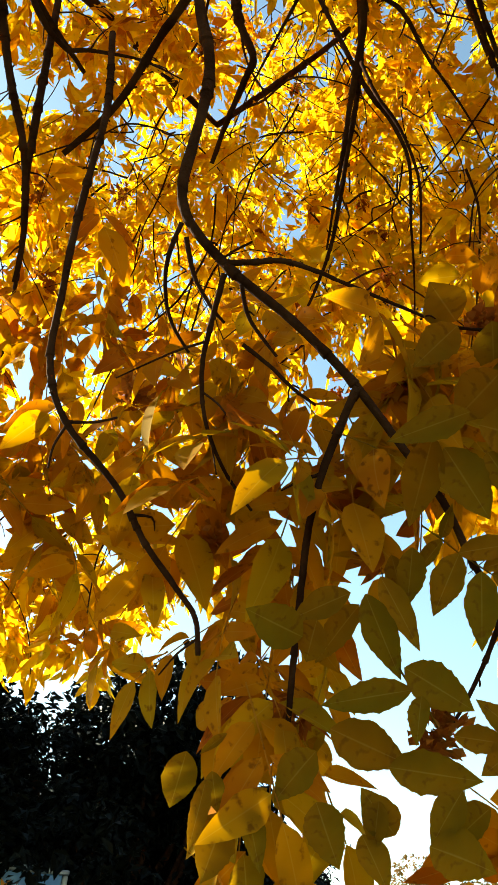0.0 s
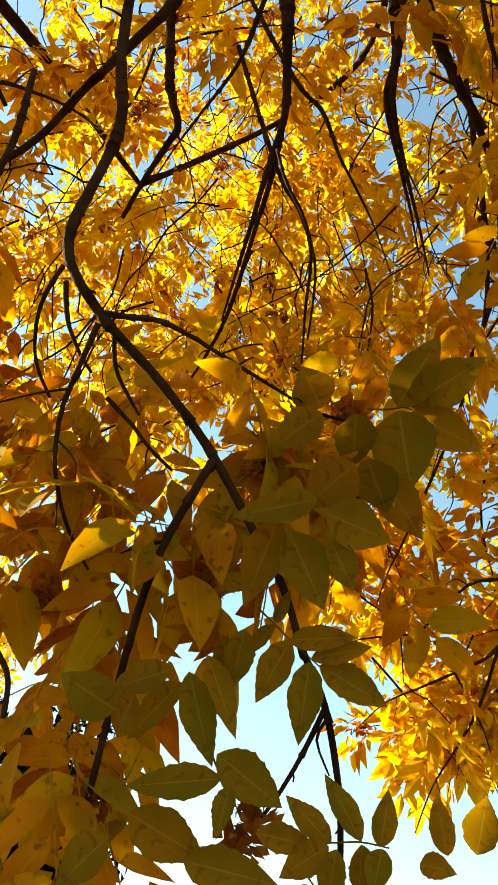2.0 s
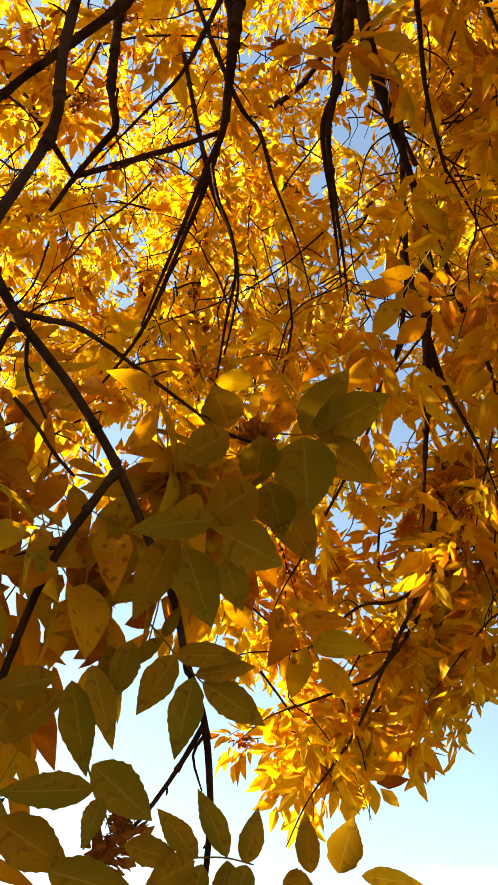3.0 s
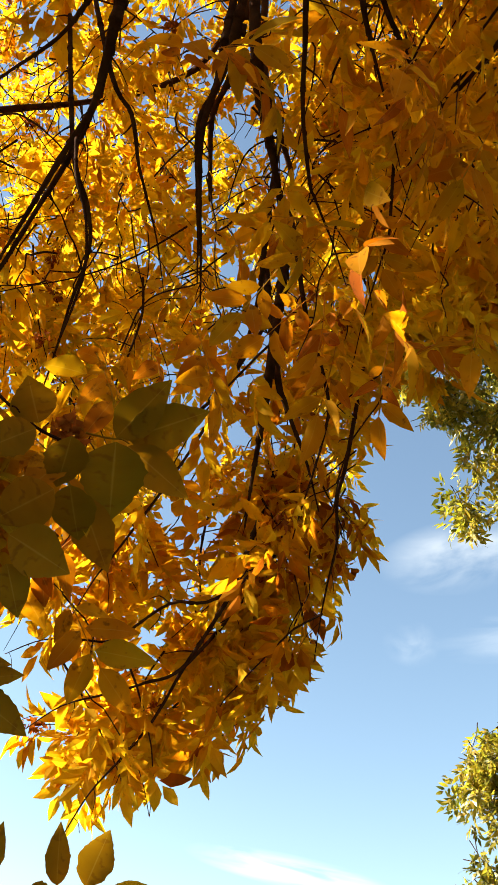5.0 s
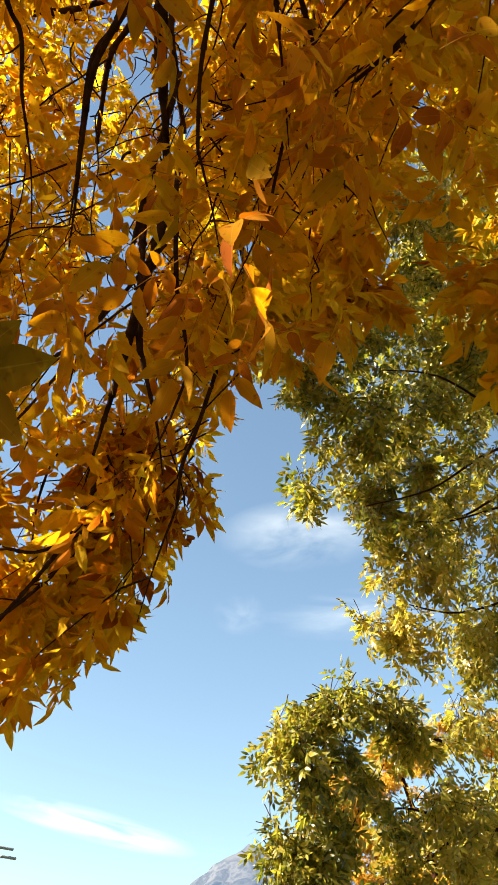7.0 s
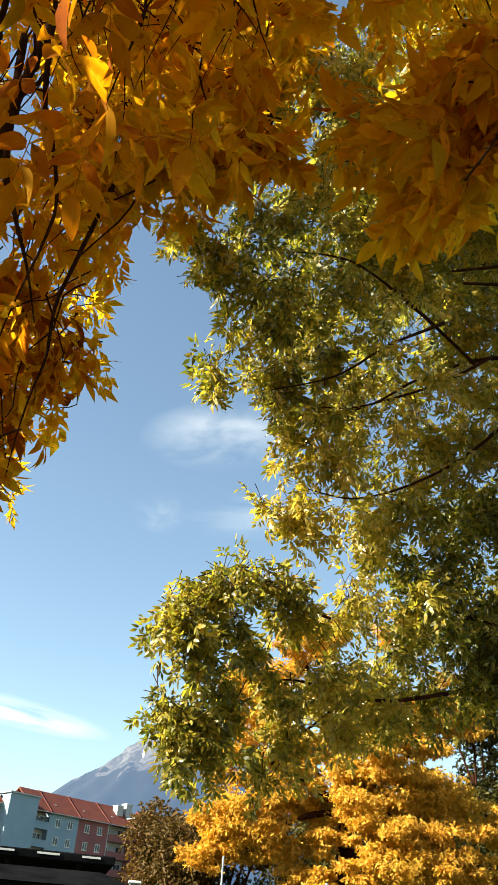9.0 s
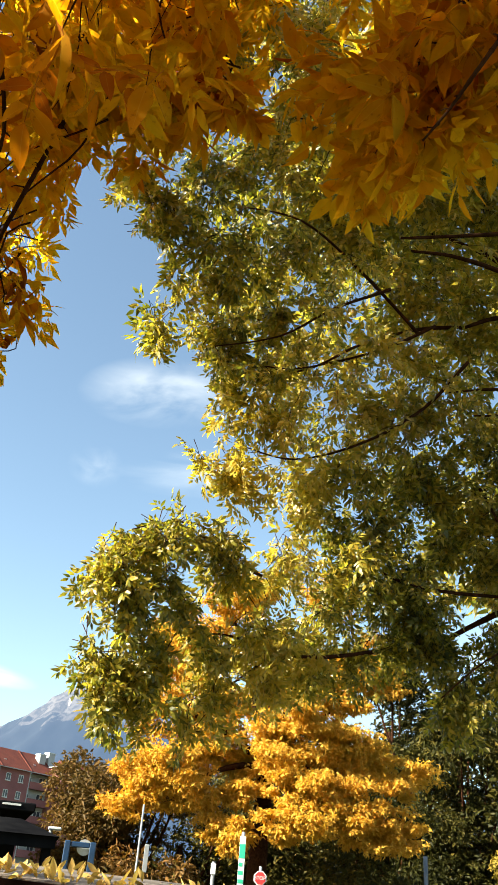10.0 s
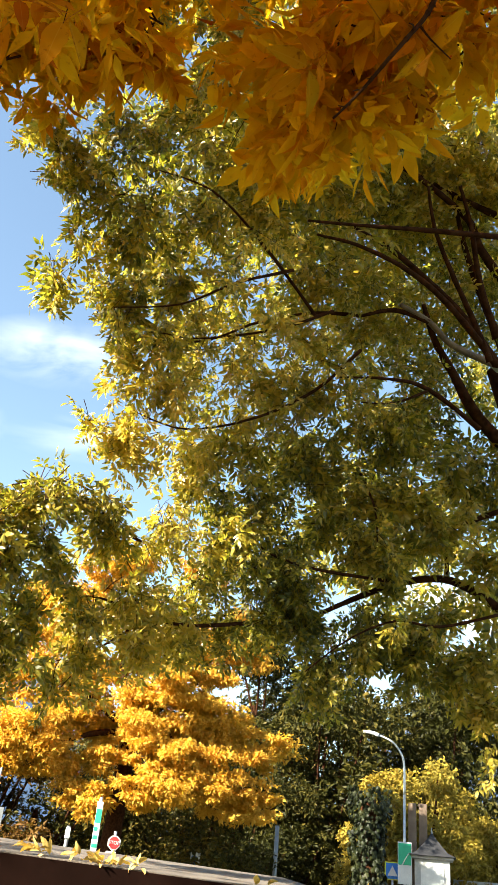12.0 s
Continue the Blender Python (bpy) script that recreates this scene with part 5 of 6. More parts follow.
lobe((4.12, 2.26, 5.63), 0.543, 40)
lobe((4.55, 2.30, 5.32), 0.51, 36)
lobe((4.88, 2.46, 4.37), 0.411, 26)
lobe((5.20, 1.79, 4.53), 0.418, 28)
lobe((5.43, 1.67, 3.94), 0.37, 22)
lobe((5.31, 0.36, 6.75), 0.60, 26)
lobe((5.52, 0.75, 6.48), 0.55, 26)
lobe((5.94, 0.42, 6.20), 0.56, 26)
lobe((4.98, 0.52, 7.03), 0.55, 26)
lobe((6.47, 0.64, 4.82), 0.49, 26)
lobe((4.92, 0.97, 6.61), 0.53, 26)
lobe((5.30, 1.29, 6.00), 0.53, 26)
lobe((5.85, 0.90, 5.75), 0.54, 26)
lobe((2.95, 2.71, 5.71), 0.21, 7)
lobe((3.19, 2.80, 5.48), 0.24, 10)
lobe((3.41, 2.99, 5.15), 0.20, 8)
lobe((3.59, 2.92, 5.04), 0.21, 8)
lobe((3.91, 2.90, 4.54), 0.21, 7)
lobe((4.10, 2.78, 4.20), 0.22, 4)
lobe((4.29, 2.69, 4.02), 0.22, 4)
lobe((3.44, 2.80, 5.43), 0.25, 12)
lobe((4.02, 2.67, 4.80), 0.27, 14)
lobe((4.46, 2.59, 4.29), 0.27, 12)
lobe((3.11, 2.66, 5.63), 0.22, 9)
lobe((5.38, 1.66, 4.05), 0.35, 16)
lobe((5.64, 1.39, 3.92), 0.33, 16)
lobe((5.76, 1.16, 4.27), 0.39, 18)
lobe((5.96, 0.95, 4.16), 0.31, 12)
lobe((5.80, 1.50, 3.42), 0.31, 16)
lobe((5.99, 1.30, 3.31), 0.30, 14)
lobe((6.09, 1.08, 3.13), 0.25, 11)
lobe((5.85, 1.63, 3.11), 0.31, 15)
lobe((6.12, 0.67, 4.39), 0.27, 9)
lobe((5.69, 1.69, 2.86), 0.24, 10)
lobe((5.95, 1.45, 2.96), 0.25, 10)
lobe((6.23, 0.82, 3.16), 0.22, 8)
lobe((6.32, 0.65, 2.91), 0.19, 7)
lobe((6.38, 0.64, 2.62), 0.15, 5)
lobe((5.32, 1.87, 3.77), 0.30, 14)
lobe((5.04, 2.00, 4.01), 0.30, 14)
lobe((3.36, 2.77, 2.89), 0.17, 9)
lobe((3.34, 2.78, 2.74), 0.13, 6)
lobe((3.29, 2.80, 3.15), 0.14, 6)
lobe((3.28, 2.73, 3.27), 0.12, 5)
lobe((3.70, 2.64, 3.18), 0.18, 9)
lobe((3.81, 2.57, 3.04), 0.14, 6)
lobe((3.61, 2.68, 2.99), 0.14, 6)
lobe((3.70, 2.12, 8.29), 0.52, 26)
lobe((3.90, 2.00, 7.75), 0.44, 22)
lobe((3.79, 2.32, 7.70), 0.41, 20)
lobe((4.05, 1.97, 7.18), 0.39, 20)
lobe((3.72, 2.36, 8.44), 0.45, 18)
lobe((3.90, 1.79, 8.29), 0.49, 22)
lobe((3.99, 2.19, 7.13), 0.39, 18)
for pts, radii in THIN_LIMBS:  # leafy shoots towards the ends of the thin limbs
    line, _ = spline(pts, radii, 6)
    for k in range(int(len(line) * 0.3), len(line)):
        if rg.random() < 0.75:
            head = Vector((rg.uniform(-1, 1), rg.uniform(-1, 1), rg.uniform(-0.9, 0.4)))
            leafy.twig(line[k], head, rg.uniform(0.15, 0.3), 4, 0.7 * rg.uniform(0.8, 1.2), 0.5, 0.0024)
for q in range(20):
    t = rg.uniform(0, 6.28)
    leafy.lobe((8.2 + 1.7 * math.cos(t), -0.4 + 2.2 * math.sin(t), rg.uniform(4.3, 9.0)), 1.1, 20, 0.4, 4, 1.5, 0.45, 0.003, 0.25, False)
for q in range(24):  # the upper crown, mostly out of view: added to shade the right side
    leafy.lobe((rg.uniform(4.7, 7.2), rg.uniform(0.3, 3.0), rg.uniform(7.4, 9.8)), 0.8, 15, 0.4, 4, 1.75, 0.45, 0.003, 0.25, False)
ASH_THIN = [lean_leaf(random.Random(500 + i), 3 - i % 4 // 3, 0.074) for i in range(10)]
crown(green, leafy, ASH_THIN, LEAF_GREEN, BARK, "glossy green leaves with yellowing tips")

# ---- the orange maple behind ----
MAPLE = Vector((22.59, 13.13, 3.93))
MAPLE.z = 0
maple = thing("maple_tree", MAPLE, "round maple in bright orange autumn leaf on the lawn", "tree")
branch(maple, [tuple(MAPLE + Vector((0, 0, -0.1))), tuple(MAPLE + Vector((0.03, 0, 1.5))), (22.52, 12.91, 5.42), (22.40, 12.80, 6.34), (22.22, 12.66, 7.43)], (0.36, 0.10), BARK, 10, "trunk", 0.12)
for end in ((20.27, 14.48, 6.62), (23.13, 11.15, 7.05), (21.55, 13.96, 10.01), (23.34, 11.64, 10.11), (20.55, 13.90, 4.82), (22.98, 10.40, 5.01)):
    a = Vector((22.53, 12.88, 5.42))
    branch(maple, [tuple(a), tuple(a.lerp(Vector(end), 0.5) + Vector((0, 0, 0.15))), end], (0.13, 0.05), BARK, 7, "limb", 0.2)
flame = Foliage(41)


def glow_lobe(at, r, count, flat=0.75):
    """A loose bough of flat, overlapping sprays."""
    for _ in range(16):
        v = Vector((rg.gauss(0, 1), rg.gauss(0, 1), rg.gauss(0, 1))).normalized() * r * rg.uniform(0.2, 1.05)
        q = r * rg.uniform(0.22, 0.6)
        flame.tufts(Vector(at) + Vector((v.x, v.y, v.z * flat)), (q * rg.uniform(0.8, 1.3), q * rg.uniform(0.8, 1.3), q * rg.uniform(0.25, 0.5)), count // 6, 1.0, 0.05)


glow_lobe((19.96, 14.67, 5.04), 1.47, 798)
glow_lobe((19.70, 15.17, 4.28), 0.863, 380)
glow_lobe((20.20, 13.80, 4.34), 0.934, 380)
glow_lobe((21.87, 11.25, 6.33), 1.3, 722)
glow_lobe((22.53, 10.50, 7.05), 0.965, 418)
glow_lobe((21.56, 11.42, 5.09), 1.1, 570)
glow_lobe((22.01, 10.79, 4.17), 1.19, 570)
glow_lobe((21.20, 11.54, 3.79), 0.752, 304)
glow_lobe((22.88, 9.86, 4.28), 1.21, 532)
glow_lobe((23.57, 9.37, 3.82), 0.79, 228)
glow_lobe((21.27, 12.85, 4.63), 0.691, 247)
glow_lobe((20.81, 13.03, 3.46), 0.765, 304)
glow_lobe((21.35, 15.36, 7.75), 1.49, 608)
glow_lobe((22.80, 14.14, 7.31), 1.33, 494)
glow_lobe((21.10, 15.78, 9.15), 1.33, 456)
glow_lobe((22.41, 13.67, 10.83), 1.35, 418)
glow_lobe((24.02, 10.43, 8.39), 1.31, 494)
glow_lobe((22.83, 13.26, 5.79), 1.48, 500)
glow_lobe((23.07, 12.49, 8.13), 1.31, 420)
glow_lobe((23.58, 10.65, 6.01), 1.27, 420)
glow_lobe((21.71, 14.15, 5.62), 1.27, 400)
glow_lobe((21.12, 14.66, 8.86), 1.11, 300)
glow_lobe((21.45, 13.48, 10.11), 1.01, 260)
glow_lobe((22.37, 12.72, 8.85), 1.01, 240)
glow_lobe((22.97, 11.07, 7.83), 1.09, 300)
glow_lobe((23.35, 10.13, 8.03), 0.91, 220)
glow_lobe((20.06, 15.33, 6.46), 1.07, 300)
glow_lobe((21.04, 13.98, 6.44), 0.98, 260)
glow_lobe((19.98, 15.04, 4.75), 1.22, 380)
glow_lobe((20.80, 14.01, 4.28), 0.96, 260)
glow_lobe((19.61, 15.65, 4.05), 0.78, 180)
glow_lobe((21.76, 12.25, 5.28), 1.04, 300)
glow_lobe((22.34, 11.47, 4.20), 1.13, 320)
glow_lobe((23.15, 9.83, 3.90), 1.04, 300)
glow_lobe((23.78, 9.21, 5.26), 0.98, 240)
glow_lobe((22.68, 10.91, 10.64), 0.92, 200)
glow_lobe((21.59, 12.19, 6.31), 1.04, 300)
glow_lobe((22.82, 10.48, 5.72), 1.23, 360)
MAPLE_TUFT = [clump_leaf(random.Random(600 + i), 0.15, 6) for i in range(6)]
crown(maple, flame, MAPLE_TUFT, LEAF_MAPLE, None, "dense orange-yellow maple leaves")


# ---- trees farther off ----
def far_tree(name, at, lobes, mat, leaf, label, count, seed, trunk=0.25, clumps=5):
    """A crown of ragged bunches on a forked trunk. lobes: offsets from the foot and radius."""
    base = Vector(at)
    tree = thing(name, base, label, "tree")
    fol = Foliage(seed)
    top = max(z for _, _, z, _ in lobes)
    branch(tree, [tuple(base + Vector((0, 0, -0.1))), tuple(base + Vector((0.05, 0, top * 0.3))), tuple(base + Vector((0, 0.05, top * 0.75)))], (trunk, trunk * 0.35), BARK, 9, "trunk", 0.15)
    for x, y, z, r in lobes:
        c = base + Vector((x, y, z))
        branch(tree, [tuple(base + Vector((0, 0, min(z, top) * 0.45))), tuple(base.lerp(c, 0.55) + Vector((0, 0, 0.1 * r))), tuple(c)], (trunk * 0.4, trunk * 0.1), BARK, 6, "limb", 0.2)
        fol.tufts(c, (r, r, r * 0.85), count, 1.0, 0.2)
    crown(tree, fol, [clump_leaf(random.Random(seed * 7 + i), leaf, clumps) for i in range(5)], mat, None)
    return tree


def foot(p):
    return (p[0], p[1], 0.0)


def bunches(seed, n, spread, low, high, r):
    q = random.Random(seed)
    return [(q.uniform(-spread, spread), q.uniform(-spread, spread), q.uniform(low, high), r * q.uniform(0.7, 1.2)) for _ in range(n)]


far_tree("conifer_tree", foot((-2.85, 13.55, 3.70)), bunches(1, 22, 1.8, 0.6, 5.2, 1.1), LEAF_YEW_SHADE, 0.22, "yew trees coloured near black to stand for deep shade", 200, 61)
far_tree("conifer_tree", foot((-1.50, 14.73, 4.01)), bunches(2, 22, 1.7, 0.6, 5.6, 1.1), LEAF_YEW_SHADE, 0.22, "yew trees coloured near black to stand for deep shade", 200, 62)
far_tree("conifer_tree", foot((0.38, 16.82, 4.02)), bunches(3, 16, 1.6, 0.5, 3.4, 1.0), LEAF_YEW_SHADE, 0.22, "dark yew tree behind the golden leaves", 240, 63)
far_tree("conifer_tree", foot((-4.86, 13.00, 3.45)), bunches(13, 14, 1.8, 0.6, 4.6, 1.1), LEAF_YEW_SHADE, 0.25, "yew trees coloured near black to stand for deep shade", 200, 60)
far_tree("birch_tree", foot((11.46, 43.13, 7.37)), bunches(4, 12, 2.2, 2.0, 6.0, 1.5), LEAF_RUST, 0.3, "pale sunlit bushy tree far across the park", 120, 64)
far_tree("birch_tree", foot((18.34, 39.77, 12.05)), bunches(5, 10, 1.8, 2.5, 7.0, 1.3), LEAF_RUST, 0.3, "sparse greyish tree far across the park", 90, 65)
far_tree("beech_tree", foot((23.39, 18.92, 4.27)), bunches(6, 20, 1.8, 1.0, 5.7, 1.0), LEAF_RUST, 0.22, "dense rusty-brown beech beside the car park", 230, 66)
far_tree("beech_tree", foot((21.07, 17.16, 2.99)), bunches(7, 12, 1.5, 0.6, 2.6, 0.9), LEAF_RUST, 0.22, "low brownish-green shrubs at the park's edge", 210, 67)
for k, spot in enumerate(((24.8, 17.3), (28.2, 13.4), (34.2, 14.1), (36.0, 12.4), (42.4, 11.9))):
    far_tree("lime_tree", foot(spot), bunches(70 + k, 18, 2.6, 0.8, 4.6 + 1.5 * (k > 1), 1.4), LEAF_LIME_SHADE, 0.21, "lime tree behind the road, leaves coloured dark to stand for shade", 205, 80 + k)
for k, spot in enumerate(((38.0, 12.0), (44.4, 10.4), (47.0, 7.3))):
    far_tree("lime_tree", foot(spot), bunches(90 + k, 22, 3.4, 1.5, 12.0, 1.9), LEAF_LIME_SHADE, 0.32, "tall dark green lime tree beyond the road", 180, 90 + k)
far_tree("lime_tree", foot((37.18, 14.91, 5.62)), bunches(95, 26, 3.2, 1.0, 12.5, 1.8), LEAF_LIME_SHADE, 0.32, "dark green lime tree behind the orange maple", 200, 97)
far_tree("lime_tree", foot((33.18, 18.66, 5.22)), bunches(96, 18, 2.4, 0.8, 6.5, 1.6), LEAF_LIME_SHADE, 0.27, "dark green lime tree behind the orange maple", 230, 98)
far_tree("lime_tree", (40.98, 7.14, 0.0), bunches(99, 20, 2.6, 1.0, 10.7, 1.7), LEAF_LIME_SHADE, 0.31, "dark green lime tree beyond the road", 260, 99)
far_tree("linden_tree", foot((33.5, 6.5, 4.22)), bunches(8, 34, 2.1, 2.0, 5.7, 1.0), LEAF_LIME, 0.2, "rounded yellow-green linden beside the street", 240, 68)
far_tree("linden_tree", foot((36.9, 4.5, 4.07)), bunches(9, 26, 2.2, 0.8, 4.6, 1.0), LEAF_LIME, 0.2, "rounded yellow-green linden beside the street", 220, 69)


# ---- the houses across the road ----
PLASTER = {n: surface("plaster_" + n, lo, hi, 0.4, 0.85, 0.15, 14) for n, lo, hi in (
    ("blue", (0.19, 0.27, 0.35), (0.22, 0.31, 0.39)), ("pink", (0.19, 0.072, 0.072), (0.24, 0.095, 0.09)), ("white", (0.30, 0.30, 0.30), (0.37, 0.37, 0.36)))}
TILE = surface("red_roof_tile", (0.10, 0.020, 0.012), (0.15, 0.032, 0.016), 0.7, 0.8, 0.5, 9, dist=0.05)
GLASS_DARK = surface("window_glass", (0.03, 0.035, 0.045), (0.06, 0.07, 0.08), 1.0, 0.08, 0.0, 5)
FRAME_WHITE = surface("white_frame", (0.48, 0.48, 0.48), (0.58, 0.58, 0.57), 3, 0.5, 0.05, 40)
SHEET_GREY = surface("grey_sheet", (0.20, 0.21, 0.22), (0.32, 0.33, 0.34), 2, 0.45, 0.1, 30, 0.3)
STEEL = surface("galvanised_steel", (0.40, 0.41, 0.42), (0.55, 0.56, 0.57), 6, 0.45, 0.1, 60, 0.6)
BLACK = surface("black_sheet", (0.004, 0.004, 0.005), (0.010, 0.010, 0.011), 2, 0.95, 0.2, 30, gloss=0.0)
# brown board with the tree's shade put into its colour
BROWN_SHADED = surface("shaded_brown_wood", (0.006, 0.0025, 0.0018), (0.010, 0.0042, 0.003), 5, 0.95, 0.05, 60, gloss=0.02)
BEIGE = surface("beige_board", (0.34, 0.29, 0.21), (0.45, 0.39, 0.29), 5, 0.7, 0.2, 60)
SLATE = surface("dark_slate", (0.015, 0.015, 0.018), (0.035, 0.034, 0.036), 4, 0.6, 0.3, 40, gloss=0.15)
BROWN_STONE = surface("brown_stone", (0.10, 0.065, 0.045), (0.17, 0.12, 0.085), 3, 0.85, 0.3, 40)
FELT = surface("grey_roof_felt", (0.095, 0.076, 0.062), (0.16, 0.13, 0.108), 9, 0.85, 0.6, 120, dist=0.006)
BLUE_PAINT = surface("blue_paint", (0.008, 0.025, 0.06), (0.014, 0.04, 0.09), 5, 0.4, 0.05, 40)
SIGN_BLUE = surface("blue_sign", (0.02, 0.13, 0.45), (0.03, 0.16, 0.5), 5, 0.4, 0.02, 40)
SIGN_RED = surface("red_sign", (0.42, 0.02, 0.025), (0.5, 0.03, 0.03), 5, 0.4, 0.02, 40)
SIGN_GREEN = surface("green_sign", (0.02, 0.30, 0.17), (0.03, 0.36, 0.2), 5, 0.4, 0.02, 40)
SIGN_YELLOW = surface("yellow_sign", (0.55, 0.55, 0.03), (0.62, 0.6, 0.05), 5, 0.4, 0.02, 40)
POSTER_BLUE = surface("blue_poster", (0.10, 0.25, 0.55), (0.25, 0.45, 0.75), 1.5, 0.35, 0.02, 6)
ORANGE = surface("orange_print", (0.7, 0.22, 0.02), (0.8, 0.4, 0.03), 4, 0.5, 0.02, 20)

CORNER = Vector((116.09, 125.47, 22.10))
ALONG = radians(98)
U = Vector((math.sin(ALONG), math.cos(ALONG), 0))
OUT = Vector((-U.y, U.x, 0)) * -1
if OUT.dot(CORNER) > 0:
    OUT = -OUT
EAVE = CORNER.z
BLOCK = Matrix(((U.x, -OUT.x, 0, CORNER.x), (U.y, -OUT.y, 0, CORNER.y), (0, 0, 1, 0), (0, 0, 0, 1)))  # x along the front, y inwards


def window(house, x, z, w, h, y=0.0):
    f = Solid()
    t = 0.09
    f.box((x, y - 0.05, z), (x + t, y + 0.04, z + h), BLOCK).box((x + w - t, y - 0.05, z), (x + w, y + 0.04, z + h), BLOCK)
    f.box((x + t, y - 0.05, z), (x + w - t, y + 0.04, z + t), BLOCK).box((x + t, y - 0.05, z + h - t), (x + w - t, y + 0.04, z + h), BLOCK)
    f.box((x + w / 2 - 0.05, y - 0.045, z + t), (x + w / 2 + 0.05, y + 0.04, z + h - t), BLOCK)
    win = part("window", f.mesh("window", FRAME_WHITE), house, "white-framed casement window")
    for a, b in ((x + t, x + w / 2 - 0.05), (x + w / 2 + 0.05, x + w - t)):
        part("pane", Solid().box((a, y - 0.01, z + t), (b, y + 0.02, z + h - t), BLOCK).mesh("pane", GLASS_DARK), win)
    part("sill", Solid().box((x - 0.08, y - 0.16, z - 0.09), (x + w + 0.08, y, z - 0.006), BLOCK).mesh("sill", FRAME_WHITE), win)


def house_unit(x0, x1, colour, label, kind, floors=5):
    """One stair of the row: kind 'windows', 'balconies' or 'tower'."""
    house = thing("apartment_house", BLOCK @ Vector(((x0 + x1) / 2, 0, 0)), label, "house", "row of pastel apartment houses")
    wall = PLASTER[colour]
    floor_h = 2.95
    if kind == "tower":
        part("wall", Solid().box((x0, -2.6, 0), (x1, 7, EAVE + 1.7), BLOCK).mesh("wall", wall), house)
        part("roof", Solid().box((x0 - 0.3, -2.9, EAVE + 1.704), (x1 + 0.3, 7, EAVE + 1.95), BLOCK).mesh("roof", SHEET_GREY), house, "flat grey sheet roof")
        vent = Solid().prism([(-0.5, 0), (0.5, 0), (0, 0.5)], 0.1, BLOCK @ pose(x0 - 0.04, 0.4, EAVE + 1.0, 0, 0, 90))
        part("vent", vent.mesh("vent", BLACK), house)
        return
    if kind == "windows":
        part("wall", Solid().box((x0, 0, 0), (x1, 9, EAVE), BLOCK).mesh("wall", wall), house)
        w = x1 - x0
        for k in range(floors):
            z = EAVE - 2.15 - k * floor_h
            if z > 0.3:
                for c in (0.3, 0.72):
                    window(house, x0 + c * w - 0.55, z, 1.1, 1.35, -0.002)
    else:
        part("wall", Solid().box((x0, 1.4, 0), (x1, 9, EAVE), BLOCK).box((x0, 0, 0), (x0 + 0.25, 1.4, EAVE), BLOCK).mesh("wall", PLASTER["white"]), house)
        for k in range(floors):
            z = EAVE - 2.6 - k * floor_h
            if z > 0.3:
                slab = Solid().box((x0 + 0.25, -0.15, z - 0.25), (x1, 1.4, z), BLOCK).box((x0 + 0.25, -0.15, z), (x1, -0.02, z + 1.0), BLOCK)
                part("balcony", slab.mesh("balcony", wall), house)
                window(house, x0 + 0.7, z + 0.5, 0.9, 1.4, 1.39)
                window(house, x1 - 2.2, z + 0.1, 1.7, 2.0, 1.39)
    roof = Solid()
    ring = [(-0.7, EAVE - 0.1), (-0.7, EAVE + 0.08), (5.2, EAVE + 4.2), (11, EAVE + 0.1), (11, EAVE - 0.1), (5.2, EAVE + 3.9)]
    verts = [BLOCK @ Vector((x, y, z)) for x in (x0, x1) for y, z in ring]
    roof.add(verts, [(0, 1, 2, 5), (2, 3, 4, 5), (6, 11, 8, 7), (8, 11, 10, 9), (1, 7, 8, 2), (2, 8, 9, 3), (0, 5, 11, 6), (5, 4, 10, 11), (0, 6, 7, 1), (3, 9, 10, 4)])
    part("roof", roof.mesh("roof", TILE), house, "red clay tile roof")
    part("gutter", Solid().box((x0, -0.85, EAVE - 0.06), (x1, -0.72, EAVE + 0.08), BLOCK).mesh("gutter", SHEET_GREY), house)
    # upstand between the roofs, and a snow ladder
    up = [(-0.6, EAVE + 0.1), (5.2, EAVE + 4.24), (5.2, EAVE + 4.36), (-0.6, EAVE + 0.26)]
    part("roof_edge", Solid().prism(up, 0.14, BLOCK @ pose(x1 - 0.02, 0, 0, 0, 0, 90)).mesh("roof_edge", TILE), house)
    part("skylight", Solid().box((x0 + 1.6, 1.5, EAVE + 1.45), (x0 + 2.1, 2.1, EAVE + 1.75), BLOCK).mesh("skylight", FRAME_WHITE), house)


house_unit(-26.5, -21.5, "blue", "white and light blue house bay with balconies", "balconies")
house_unit(-16.9, -11.0, "blue", "light blue windowless stair tower", "tower")
house_unit(-21.5, -16.9, "blue", "white and light blue house bay with balconies", "balconies")
house_unit(-11.0, -6.5, "blue", "white and light blue house bay with balconies", "balconies")
house_unit(-6.5, 0.0, "blue", "light blue plastered apartment house with white windows", "windows")
house_unit(0.0, 7.0, "pink", "dusty pink plastered apartment house with white windows", "windows")
house_unit(7.0, 12.6, "pink", "pink house bay with deep balconies", "balconies")
house_unit(12.6, 17.6, "pink", "dusty pink stair tower, one side sunlit", "tower")
house_unit(17.6, 26.0, "pink", "pink house bay with deep balconies", "balconies")
chimney = thing("chimney", BLOCK @ Vector((12.4, 3.0, EAVE + 1.6)), "pair of white chimney stacks on a red roof", "chimney")
for a in (10.4, 12.6):
    part("stack", Solid().box((a, 2.4, EAVE + 1.3), (a + 1.5, 3.9, EAVE + (4.6 if a > 11 else 4.0)), BLOCK).mesh("stack", PLASTER["white"]), chimney)
    part("cap", Solid().box((a - 0.12, 2.28, EAVE + (4.604 if a > 11 else 4.004)), (a + 1.62, 4.02, EAVE + (4.75 if a > 11 else 4.15)), BLOCK).mesh("cap", FRAME_WHITE), chimney)


